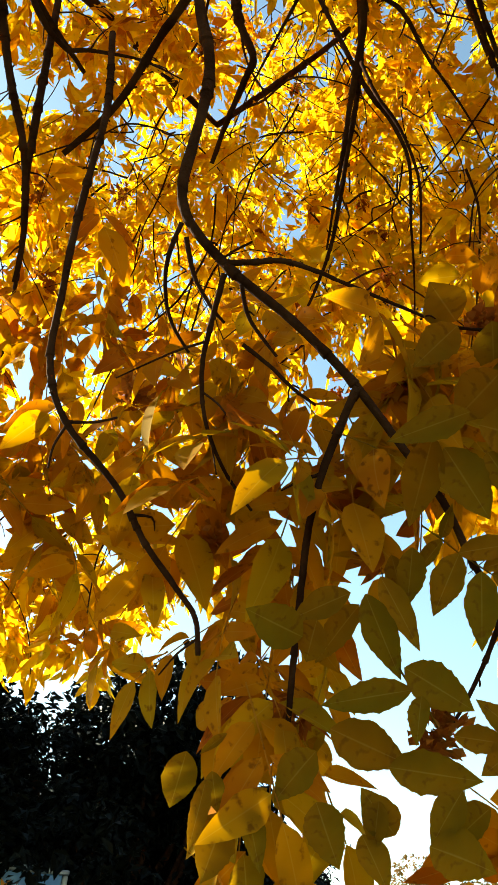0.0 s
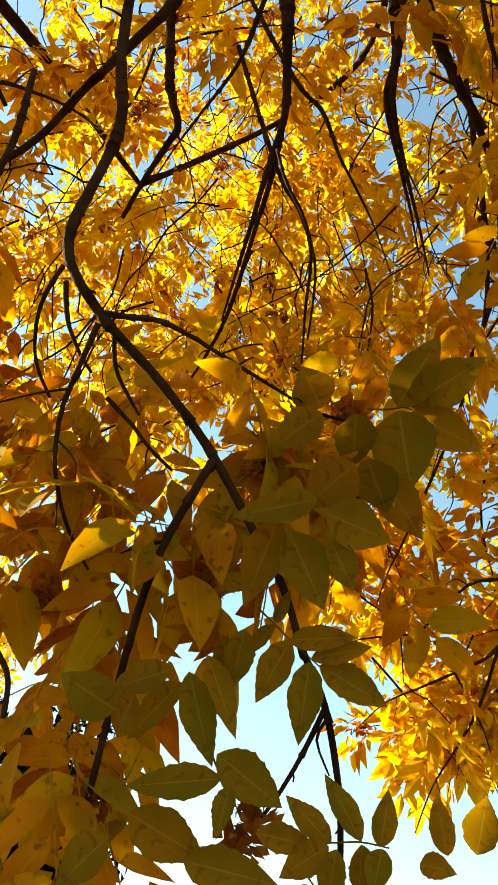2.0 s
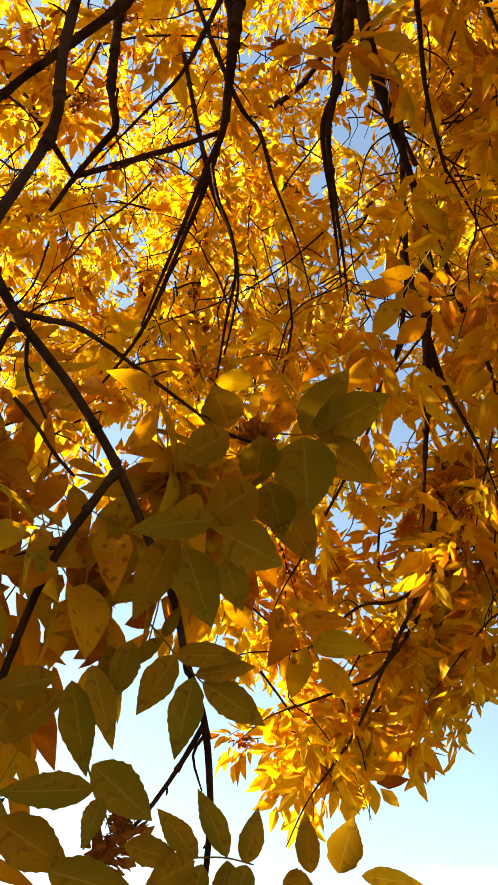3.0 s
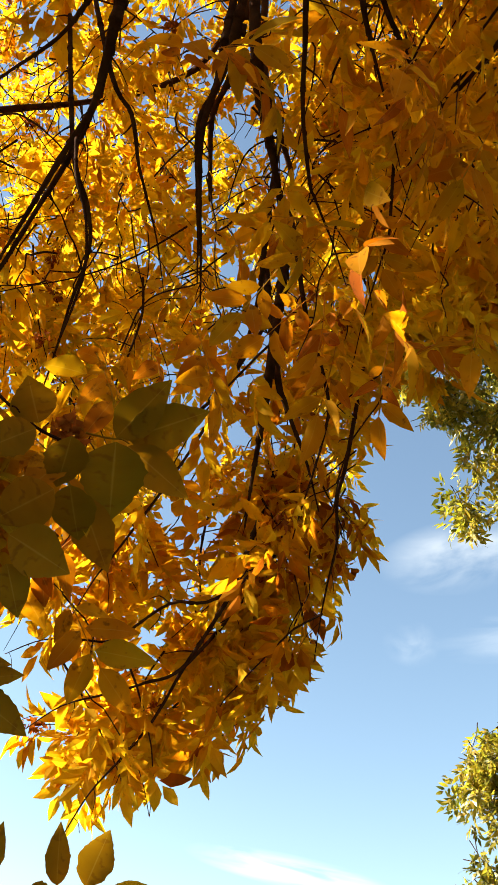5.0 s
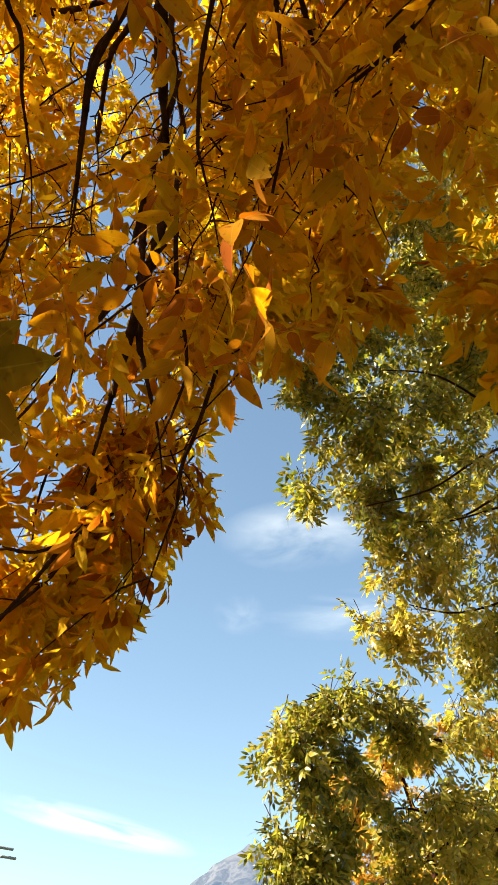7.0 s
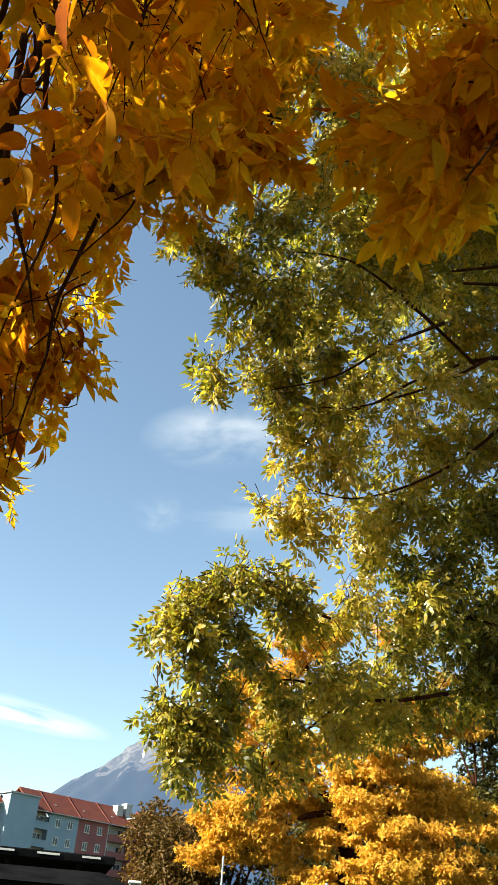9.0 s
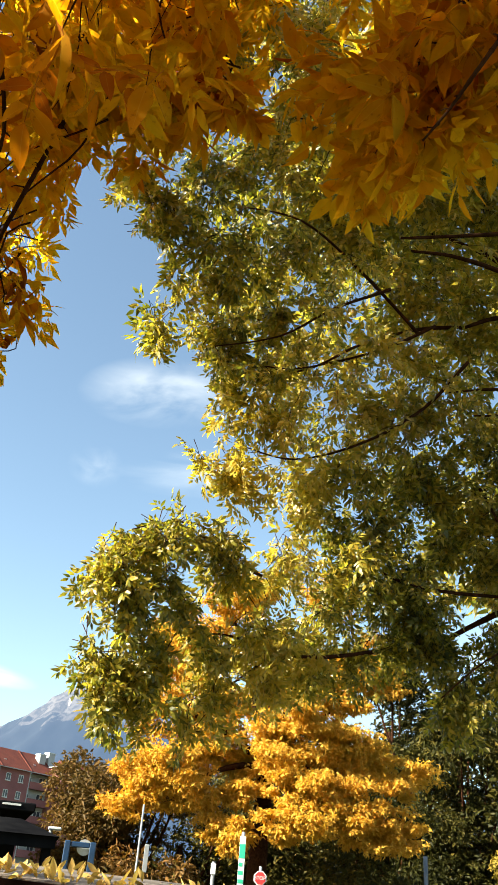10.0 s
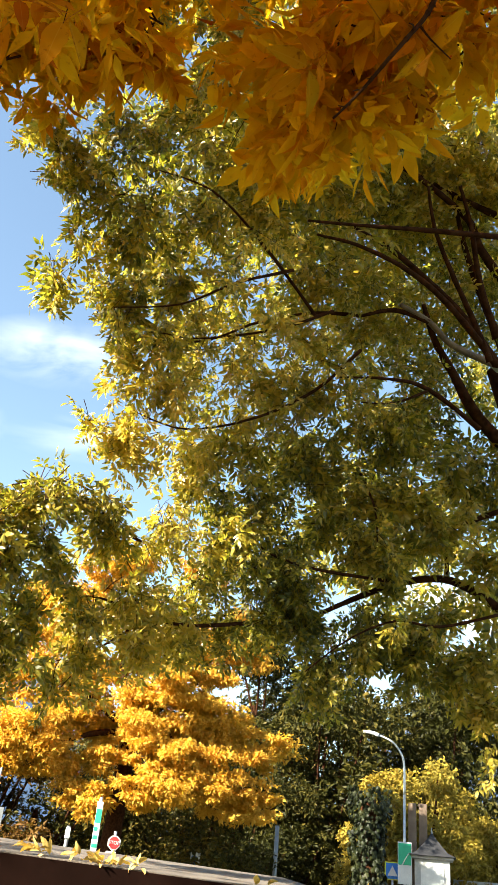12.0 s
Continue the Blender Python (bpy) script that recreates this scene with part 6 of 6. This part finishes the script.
# ---- street furniture ----
def toward(p):
    """Local frame at p's foot: x to the right, y away from the visitor, z up."""
    p = Vector(p)
    a = math.atan2(p.x, p.y)
    return pose(p.x, p.y, 0, 0, 0, -math.degrees(a))


def post(name, p, height, r, label, cat, mat=STEEL):
    m = toward(p)
    t = thing(name, m.translation, label, cat)
    part("pole", Solid().tube([m @ Vector((0, 0, -0.1)), m @ Vector((0, 0, height))], (r, r), 10, 1).mesh("pole", mat, True), t)
    return t, m


def plate(t, m, name, x, z, w, h, mat, y=-0.06, label="", thick=0.03):
    return part(name, Solid().box((x - w / 2, y, z - h / 2), (x + w / 2, y + thick, z + h / 2), m, 0.006).mesh(name, mat), t, label)


# curved street lamp
P = Vector((29.59, 6.19, 3.32))
t, m = post("street_lamp", P, 5.0, 0.042, "tall galvanised street lamp with a curved arm", "lamp")
TOP = Vector((29.33, 6.13, 5.98)).z
arm = [m @ Vector((0, 0, 4.9)), m @ Vector((0, 0, TOP - 0.2)), m @ Vector((-0.09, 0, TOP + 0.2)), m @ Vector((-0.42, 0, TOP + 0.6)), m @ Vector((-0.95, 0, TOP + 0.8))]
part("arm", Solid().tube(arm, (0.044, 0.03), 10, 4).mesh("arm", STEEL, True), t)
head = Solid().tube([m @ Vector((-0.86, 0, TOP + 0.77)), m @ Vector((-1.1, 0, TOP + 0.85)), m @ Vector((-1.4, 0, TOP + 0.87))], (0.07, 0.05), 10, 3)
part("lamp_head", head.mesh("lamp_head", FRAME_WHITE, True), t)

# twin-armed lamp far off
P = Vector((29.99, 51.08, 11.28))
t, m = post("street_lamp", P, P.z + 1.2, 0.07, "grey twin-headed street lamp against the sky", "lamp")
zt = Vector((29.83, 51.00, 12.15)).z
for dx, dz in ((2.0, 0.5), (2.3, 0.0)):
    part("arm", Solid().tube([m @ Vector((0.1, 0, zt - 0.1 + dz * 0.5)), m @ Vector((dx - 0.6, 0, zt + dz + 0.1))], (0.05, 0.04), 8, 1).mesh("arm", STEEL, True), t)
    part("lamp_head", Solid().box((dx - 0.75, -0.2, zt + dz + 0.1), (dx + 0.25, 0.2, zt + dz + 0.22), m, 0.04).mesh("lamp_head", SHEET_GREY), t)

# round-about signs
P = Vector((19.30, 11.02, 2.35))
t, m = post("stop_sign", P, P.z + 0.25, 0.035, "red octagonal stop sign with a white rim on a pole", "sign")
octa = lambda r: [(r * math.cos(radians(22.5 + 45 * i)), r * math.sin(radians(22.5 + 45 * i))) for i in range(8)]  # noqa: E731
part("rim", Solid().prism(octa(0.165), 0.02, m @ pose(0, -0.08, P.z)).mesh("rim", FRAME_WHITE), t)
part("face", Solid().prism(octa(0.14), 0.02, m @ pose(0, -0.09, P.z)).mesh("face", SIGN_RED), t)
txt = bpy.data.curves.new("lettering", "FONT")
txt.body, txt.size, txt.align_x, txt.align_y, txt.extrude = "STOP", 0.11, "CENTER", "CENTER", 0.003
txt.materials.append(FRAME_WHITE)
ob = part("lettering", txt, t, "white capital letters")
ob.matrix_parent_inverse = Matrix.Translation(-m.translation)
ob.matrix_basis = m @ pose(0, -0.098, P.z, 90)
plate(t, m, "plate", -0.05, P.z - 0.27, 0.24, 0.17, FRAME_WHITE, -0.08, "small white plate")

P = Vector((18.19, 10.89, 2.64))
t, m = post("direction_sign", P, P.z + 0.6, 0.04, "tall narrow white and green board on a pole", "sign")
tilt = m @ pose(0, -0.07, P.z, 0, 0, 0)
part("board", Solid().box((-0.07, 0, -0.56), (0.07, 0.03, 0.5), tilt, 0.006).mesh("board", FRAME_WHITE), t)
part("panel", Solid().box((-0.066, -0.008, 0.05), (0.066, 0, 0.34), tilt).mesh("panel", SIGN_GREEN), t, "green panel")
for k in range(3):
    part("panel", Solid().box((-0.066, -0.006, -0.12 - 0.17 * k), (0.02 + 0.02 * k, 0, -0.04 - 0.17 * k), tilt).mesh("panel", SIGN_GREEN), t, "green bar")

P = Vector((20.38, 13.08, 2.39))
t, m = post("bollard", P, P.z + 0.32, 0.05, "slim grey marker post with a pale cap", "post", SHEET_GREY)
plate(t, m, "reflector", 0, P.z + 0.15, 0.13, 0.25, FRAME_WHITE, -0.07)

P = Vector((25.65, 11.81, 2.29))
t, m = post("information_sign", P, P.z, 0.03, "small blue and white notice on a post", "sign")
plate(t, m, "board", 0, P.z, 0.30, 0.46, FRAME_WHITE)
plate(t, m, "panel", -0.03, P.z - 0.02, 0.16, 0.30, SIGN_BLUE, -0.07, "blue print", 0.008)

P = Vector((29.54, 6.58, 2.59))
t, m = post("crossing_sign", P, P.z, 0.035, "blue pedestrian crossing sign with a yellow border", "sign")
plate(t, m, "board", 0, P.z, 0.50, 0.52, SIGN_YELLOW)
plate(t, m, "panel", 0, P.z, 0.42, 0.46, SIGN_BLUE, -0.068, "blue square", 0.007)
part("symbol", Solid().prism([(-0.16, -0.14), (0.16, -0.14), (0, 0.15)], 0.006, m @ pose(0, -0.076, P.z)).mesh("symbol", FRAME_WHITE), t, "white triangle")

P = Vector((29.13, 6.09, 2.83))
t, m = post("direction_sign", P, P.z + 0.4, 0.04, "green and white direction board beside the crossing", "sign")
plate(t, m, "board", 0, P.z, 0.44, 1.2, FRAME_WHITE)
plate(t, m, "panel", 0, P.z + 0.25, 0.40, 0.62, SIGN_GREEN, -0.068, "green upper half", 0.007)
part("stroke", Solid().tube([m @ Vector((-0.1, -0.08, P.z - 0.1)), m @ Vector((0.02, -0.08, P.z + 0.12)), m @ Vector((0.14, -0.08, P.z + 0.3))], (0.02, 0.012), 6, 2).mesh("stroke", FRAME_WHITE), t)

# wayside shrine with a pointed roof, and the two slabs beside it
P = Vector((29.78, 5.34, 2.90))
m = toward(P)
shrine = thing("wayside_shrine", m.translation, "small white wayside shrine with a dark pointed roof", "shrine")
zt = Vector((29.78, 5.33, 3.00)).z
part("body", Solid().box((-0.55, -0.5, -0.05), (0.55, 0.5, zt), m, 0.02).mesh("body", PLASTER["white"]), shrine)
part("niche", Solid().box((-0.36, -0.53, 0.6), (0.36, -0.5, zt - 0.2), m).mesh("niche", FRAME_WHITE), shrine)
part("cornice", Solid().box((-0.66, -0.62, zt), (0.66, 0.62, zt + 0.09), m, 0.02).mesh("cornice", PLASTER["white"]), shrine)
rz = [(0.74, zt + 0.09), (0.5, zt + 0.2), (0.3, zt + 0.42), (0.1, zt + 0.66), (0.03, zt + 0.78)]
rf = Solid()
for (a, za), (b, zb) in zip(rz, rz[1:]):
    vs = [m @ Vector((sx * r, sy * r, z)) for r, z in ((a, za), (b, zb)) for sx, sy in ((-1, -1), (1, -1), (1, 1), (-1, 1))]
    rf.add(vs, [(i, (i + 1) % 4, 4 + (i + 1) % 4, 4 + i) for i in range(4)])
rf.add([m @ Vector((sx * 0.74, sy * 0.74, zt + 0.091)) for sx, sy in ((-1, -1), (1, -1), (1, 1), (-1, 1))], [(3, 2, 1, 0)])
part("roof", rf.mesh("roof", SLATE), shrine, "dark sheet roof")
part("finial", Solid().tube([m @ Vector((0, 0, zt + 0.76)), m @ Vector((0, 0, zt + 0.95))], (0.035, 0.01), 8, 1).mesh("finial", SHEET_GREY), shrine)
P = Vector((30.12, 5.92, 3.89))
m = toward(P)
slab = thing("pillar", m.translation, "pair of tall brownish concrete slabs", "pillar")
for a in (-0.25, 0.1):
    part("slab", Solid().box((a, -0.15, -0.1), (a + 0.27, 0.15, P.z + 0.8), m, 0.01).mesh("slab", BROWN_STONE), slab)

# thin grey poles
P = Vector((17.61, 13.46, 3.04))
t, m = post("sign_pole", P, Vector((17.58, 13.41, 3.73)).z, 0.025, "slim grey steel pole with a side panel", "pole", SHEET_GREY)
plate(t, m, "panel", 0.2, Vector((17.70, 13.38, 2.56)).z, 0.11, 0.6, SHEET_GREY)
P = Vector((28.45, 10.22, 2.98))
t, m = post("sign_pole", P, Vector((28.40, 10.27, 3.62)).z, 0.07, "brown-grey steel pole in front of dark trees", "pole", SHEET_GREY)
P = Vector((4.46, 29.50, 4.78))
t, m = post("flag_pole", P, Vector((4.48, 29.42, 5.36)).z, 0.03, "thin grey pole against bright sky", "pole", SHEET_GREY)
P = Vector((13.33, 12.33, 2.73))
t, m = post("path_lamp", P, P.z, 0.035, "short pale path lamp with a flat head", "lamp")
part("lamp_head", Solid().box((-0.06, -0.09, P.z), (0.2, 0.09, P.z + 0.06), m, 0.02).mesh("lamp_head", FRAME_WHITE), t)

# blue steel frame with a round mirror
P = Vector((11.65, 9.75, 2.27))
m = toward(P)
rack = thing("bus_shelter_frame", m.translation, "blue painted steel frame with a rounded pane", "frame")
zt = Vector((11.62, 9.76, 2.42)).z
part("post", Solid().box((-0.05, -0.05, -0.05), (0.05, 0.05, zt), m, 0.012).mesh("post", BLUE_PAINT), rack)
part("rail", Solid().box((-0.36, -0.04, zt - 0.09), (-0.052, 0.04, zt - 0.01), m, 0.012).mesh("rail", BLUE_PAINT), rack)
part("post", Solid().box((-0.46, -0.05, -0.05), (-0.362, 0.05, zt), m, 0.012).mesh("post", BLUE_PAINT), rack)
disc = [(0.12 * math.cos(2 * math.pi * i / 20) - 0.14, 0.12 * math.sin(2 * math.pi * i / 20)) for i in range(20)]
part("mirror", Solid().prism(disc, 0.03, m @ pose(0, 0.08, zt - 0.08)).mesh("mirror", STEEL), rack)

# dark shelter roofs on posts
P = Vector((17.29, 19.52, 3.66))
m = toward(P)
shed = thing("parking_shelter", m.translation, "black flat-roofed shelter on posts in the shade", "shelter")
zr = Vector((17.27, 19.53, 3.77)).z
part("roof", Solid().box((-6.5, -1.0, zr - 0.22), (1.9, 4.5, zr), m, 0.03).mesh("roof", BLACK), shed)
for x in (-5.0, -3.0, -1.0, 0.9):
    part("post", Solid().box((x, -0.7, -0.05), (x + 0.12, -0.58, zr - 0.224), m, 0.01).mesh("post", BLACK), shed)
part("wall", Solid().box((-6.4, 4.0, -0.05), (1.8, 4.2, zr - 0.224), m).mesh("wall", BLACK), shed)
# plain white strips set along the roof edge
for x, w in ((-2.9, 0.9), (-1.5, 0.7), (-0.2, 0.6), (1.0, 0.5)):
    part("pale_strip", Solid().box((x, -1.02, zr - 0.10), (x + w, -1.002, zr - 0.05), m).mesh("pale_strip", FRAME_WHITE), shed, "pale strip under the roof edge")
P = Vector((12.92, 12.77, 2.48))
m = toward(P)
hip = thing("garden_pavilion", m.translation, "dark pavilion with a low hipped black roof", "pavilion")
zr = Vector((12.90, 12.78, 2.55)).z
zt = Vector((12.84, 12.81, 2.89)).z
vs = [(-3.2, -1.3, zr), (0.75, -1.3, zr), (0.75, 1.8, zr), (-3.2, 1.8, zr), (-2.2, 0.2, zt), (0.0, 0.2, zt)]
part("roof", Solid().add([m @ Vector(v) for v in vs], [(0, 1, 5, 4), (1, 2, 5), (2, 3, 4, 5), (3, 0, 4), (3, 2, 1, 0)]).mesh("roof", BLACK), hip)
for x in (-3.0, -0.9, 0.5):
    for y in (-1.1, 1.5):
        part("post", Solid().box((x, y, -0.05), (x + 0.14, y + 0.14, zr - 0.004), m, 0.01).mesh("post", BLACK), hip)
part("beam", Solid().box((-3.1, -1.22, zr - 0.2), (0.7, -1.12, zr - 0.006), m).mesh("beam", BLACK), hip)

# advertising board under the yews
P = Vector((-2.24, 11.76, 2.37))
m = toward(P)
ad = thing("billboard", m.translation, "blue advertising board with a grey slatted rail", "billboard")
zt = Vector((-2.26, 11.75, 2.46)).z
part("board", Solid().box((-1.6, 0, 0.9), (0.34, 0.06, zt), m, 0.01).mesh("board", POSTER_BLUE), ad)
part("rail", Solid().box((-1.64, -0.04, zt + 0.004), (0.42, 0.10, zt + 0.06), m, 0.012).mesh("rail", STEEL), ad)
part("post", Solid().box((0.345, -0.03, -0.05), (0.41, 0.05, zt), m, 0.012).mesh("post", STEEL), ad)
part("post", Solid().box((-1.66, -0.03, -0.05), (-1.605, 0.05, zt), m, 0.012).mesh("post", STEEL), ad)
star = [((0.05 if i % 2 else 0.13) * math.cos(math.pi * i / 6), (0.05 if i % 2 else 0.13) * math.sin(math.pi * i / 6)) for i in range(12)]
part("print", Solid().prism(star, 0.004, m @ pose(-0.35, -0.005, zt - 0.2)).mesh("print", ORANGE), ad, "orange star-like print")
for k in range(18):
    part("slat", Solid().box((-1.6 + 0.11 * k, -0.05, zt + 0.062), (-1.54 + 0.11 * k, 0.10, zt + 0.075), m).mesh("slat", SHEET_GREY), ad)

# ---- the hut with fallen leaves on its roof ----
A, B = Vector((3.379, 2.502, 1.655)), Vector((4.46, 1.04, 1.595))
side = (B - A)
side.z = 0
length = side.length
side.normalize()
back = Vector((-side.y, side.x, 0))
if back.dot(A) < 0:
    back = -back
HUT = Matrix(((side.x, back.x, 0, A.x), (side.y, back.y, 0, A.y), (0, 0, 1, 0), (0, 0, 0, 1)))
LIFT = (B.z - A.z) / length
hut = thing("hut", HUT @ Vector((length / 2, 0.6, 0)), "low brown hut with a grey felt roof", "hut")


def roof_z(x, y):
    return A.z + LIFT * x + 0.07 * y


def sloped(x0, x1, y0, y1, top, deep):
    q = [(x0, y0), (x1, y0), (x1, y1), (x0, y1)]
    return Solid().add([HUT @ Vector((x, y, roof_z(x, y) + top)) for x, y in q] + [HUT @ Vector((x, y, roof_z(x, y) + top - deep)) for x, y in q],
                       [(0, 1, 2, 3), (7, 6, 5, 4), (0, 4, 5, 1), (1, 5, 6, 2), (2, 6, 7, 3), (3, 7, 4, 0)])


part("roof", sloped(-1.6, length, 0.03, 1.25, 0.0, 0.05).mesh("roof", FELT), hut, "grey roofing felt")
part("fascia", sloped(-1.6, length, 0.0, 0.03, -0.004, 0.15).mesh("fascia", BROWN_SHADED), hut, "brown board coloured near black to stand for shade")
w = Solid()
w.box((-1.5, 0.06, -0.05), (length - 0.1, 0.1, A.z - 0.16 + min(0, LIFT * length)), HUT).box((-1.5, 1.1, -0.05), (length - 0.1, 1.14, A.z - 0.1 + min(0, LIFT * length)), HUT)
w.box((-1.5, 0.1, -0.05), (-1.46, 1.1, A.z - 0.16 + min(0, LIFT * length)), HUT).box((length - 0.14, 0.1, -0.05), (length - 0.1, 1.1, A.z - 0.16 + min(0, LIFT * length)), HUT)
part("wall", w.mesh("wall", BEIGE), hut, "beige boards")
DRY = []
for i in range(8):
    r8 = random.Random(900 + i)
    v, f, u = blade(0.078, 0.034, 5, r8.uniform(0.4, 1.3), r8.uniform(-0.9, 0.7), r8.uniform(-1.6, 1.6), r8)
    DRY.append(mesh_of("fallen_leaf", v.tolist(), f, LEAF_DRY, True, u))
rl = random.Random(77)


def fallen(x, y, lift, tip):
    ob = new("fallen_leaf", DRY[rl.randrange(8)])
    p = HUT @ Vector((x, y, roof_z(x, y) + 0.004 + lift))
    ob.matrix_world = Matrix.Translation(p) @ Euler((rl.uniform(-0.5, 0.5), tip, rl.uniform(0, 6.28))).to_matrix().to_4x4() @ Matrix.Scale(rl.uniform(0.55, 0.95), 4)
    tagged(ob, "curled dry yellow ash leaf lying on felt roof", "leaf", "fallen leaves on the hut roof")


for k in range(190):
    x = rl.uniform(-1.3, 0.15)
    fallen(x, abs(rl.gauss(0, 0.22)), rl.random() ** 2 * 0.05, rl.uniform(-0.7, 0.4))
for cx, n in ((0.36, 15), (0.58, 20), (0.72, 15), (1.35, 3), (1.75, 3)):
    for k in range(n):
        fallen(cx + rl.gauss(0, 0.05), abs(rl.gauss(0.05, 0.07)), rl.random() ** 2 * 0.03, rl.uniform(-0.7, 0.4))

# ---- ivy-clad trunk by the road ----
P = Vector((25.45, 6.34, 3.16))
ivy = thing("ivy_trunk", (P.x, P.y, 0), "broken tree trunk thickly clad in ivy", "tree")
zt = Vector((25.36, 6.33, 4.26)).z
branch(ivy, [(P.x, P.y, -0.1), (P.x + 0.03, P.y, 1.5), (P.x, P.y + 0.02, zt)], (0.3, 0.22), BARK, 12, "trunk", 0.15)
cl = Foliage(55)
for k in range(3600):
    a, z = rl.uniform(0, 6.28), rl.uniform(0, zt + 0.35)
    bulge = noise.noise(Vector((math.cos(a) * 2.5, math.sin(a) * 2.5, z * 2.2)))
    rr = (0.44 + 0.26 * bulge) * rl.uniform(0.8, 1.1) + (0.2 * rl.random() if z > zt - 0.6 else 0)
    if z > zt and bulge < 0.0:
        continue
    n = Vector((math.cos(a), math.sin(a), 0))
    cl.leaf((P.x + n.x * rr, P.y + n.y * rr, z), (rl.uniform(-0.8, 0.8), rl.uniform(-0.8, 0.8), -1), n + Vector((rl.gauss(0, 0.5), rl.gauss(0, 0.5), 0.4)), rl.uniform(0.6, 1.4))
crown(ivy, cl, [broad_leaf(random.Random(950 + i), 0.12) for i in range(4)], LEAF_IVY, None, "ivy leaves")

# low white wall beside the shrine
P = Vector((33.00, 4.30, 2.60))
m = toward(P)
tagged(new("garden_wall", Solid().box((-0.9, 0, -0.05), (2.6, 0.2, P.z), m, 0.01).mesh("garden_wall", PLASTER["white"])), "low white plastered garden wall beside the shrine", "wall")
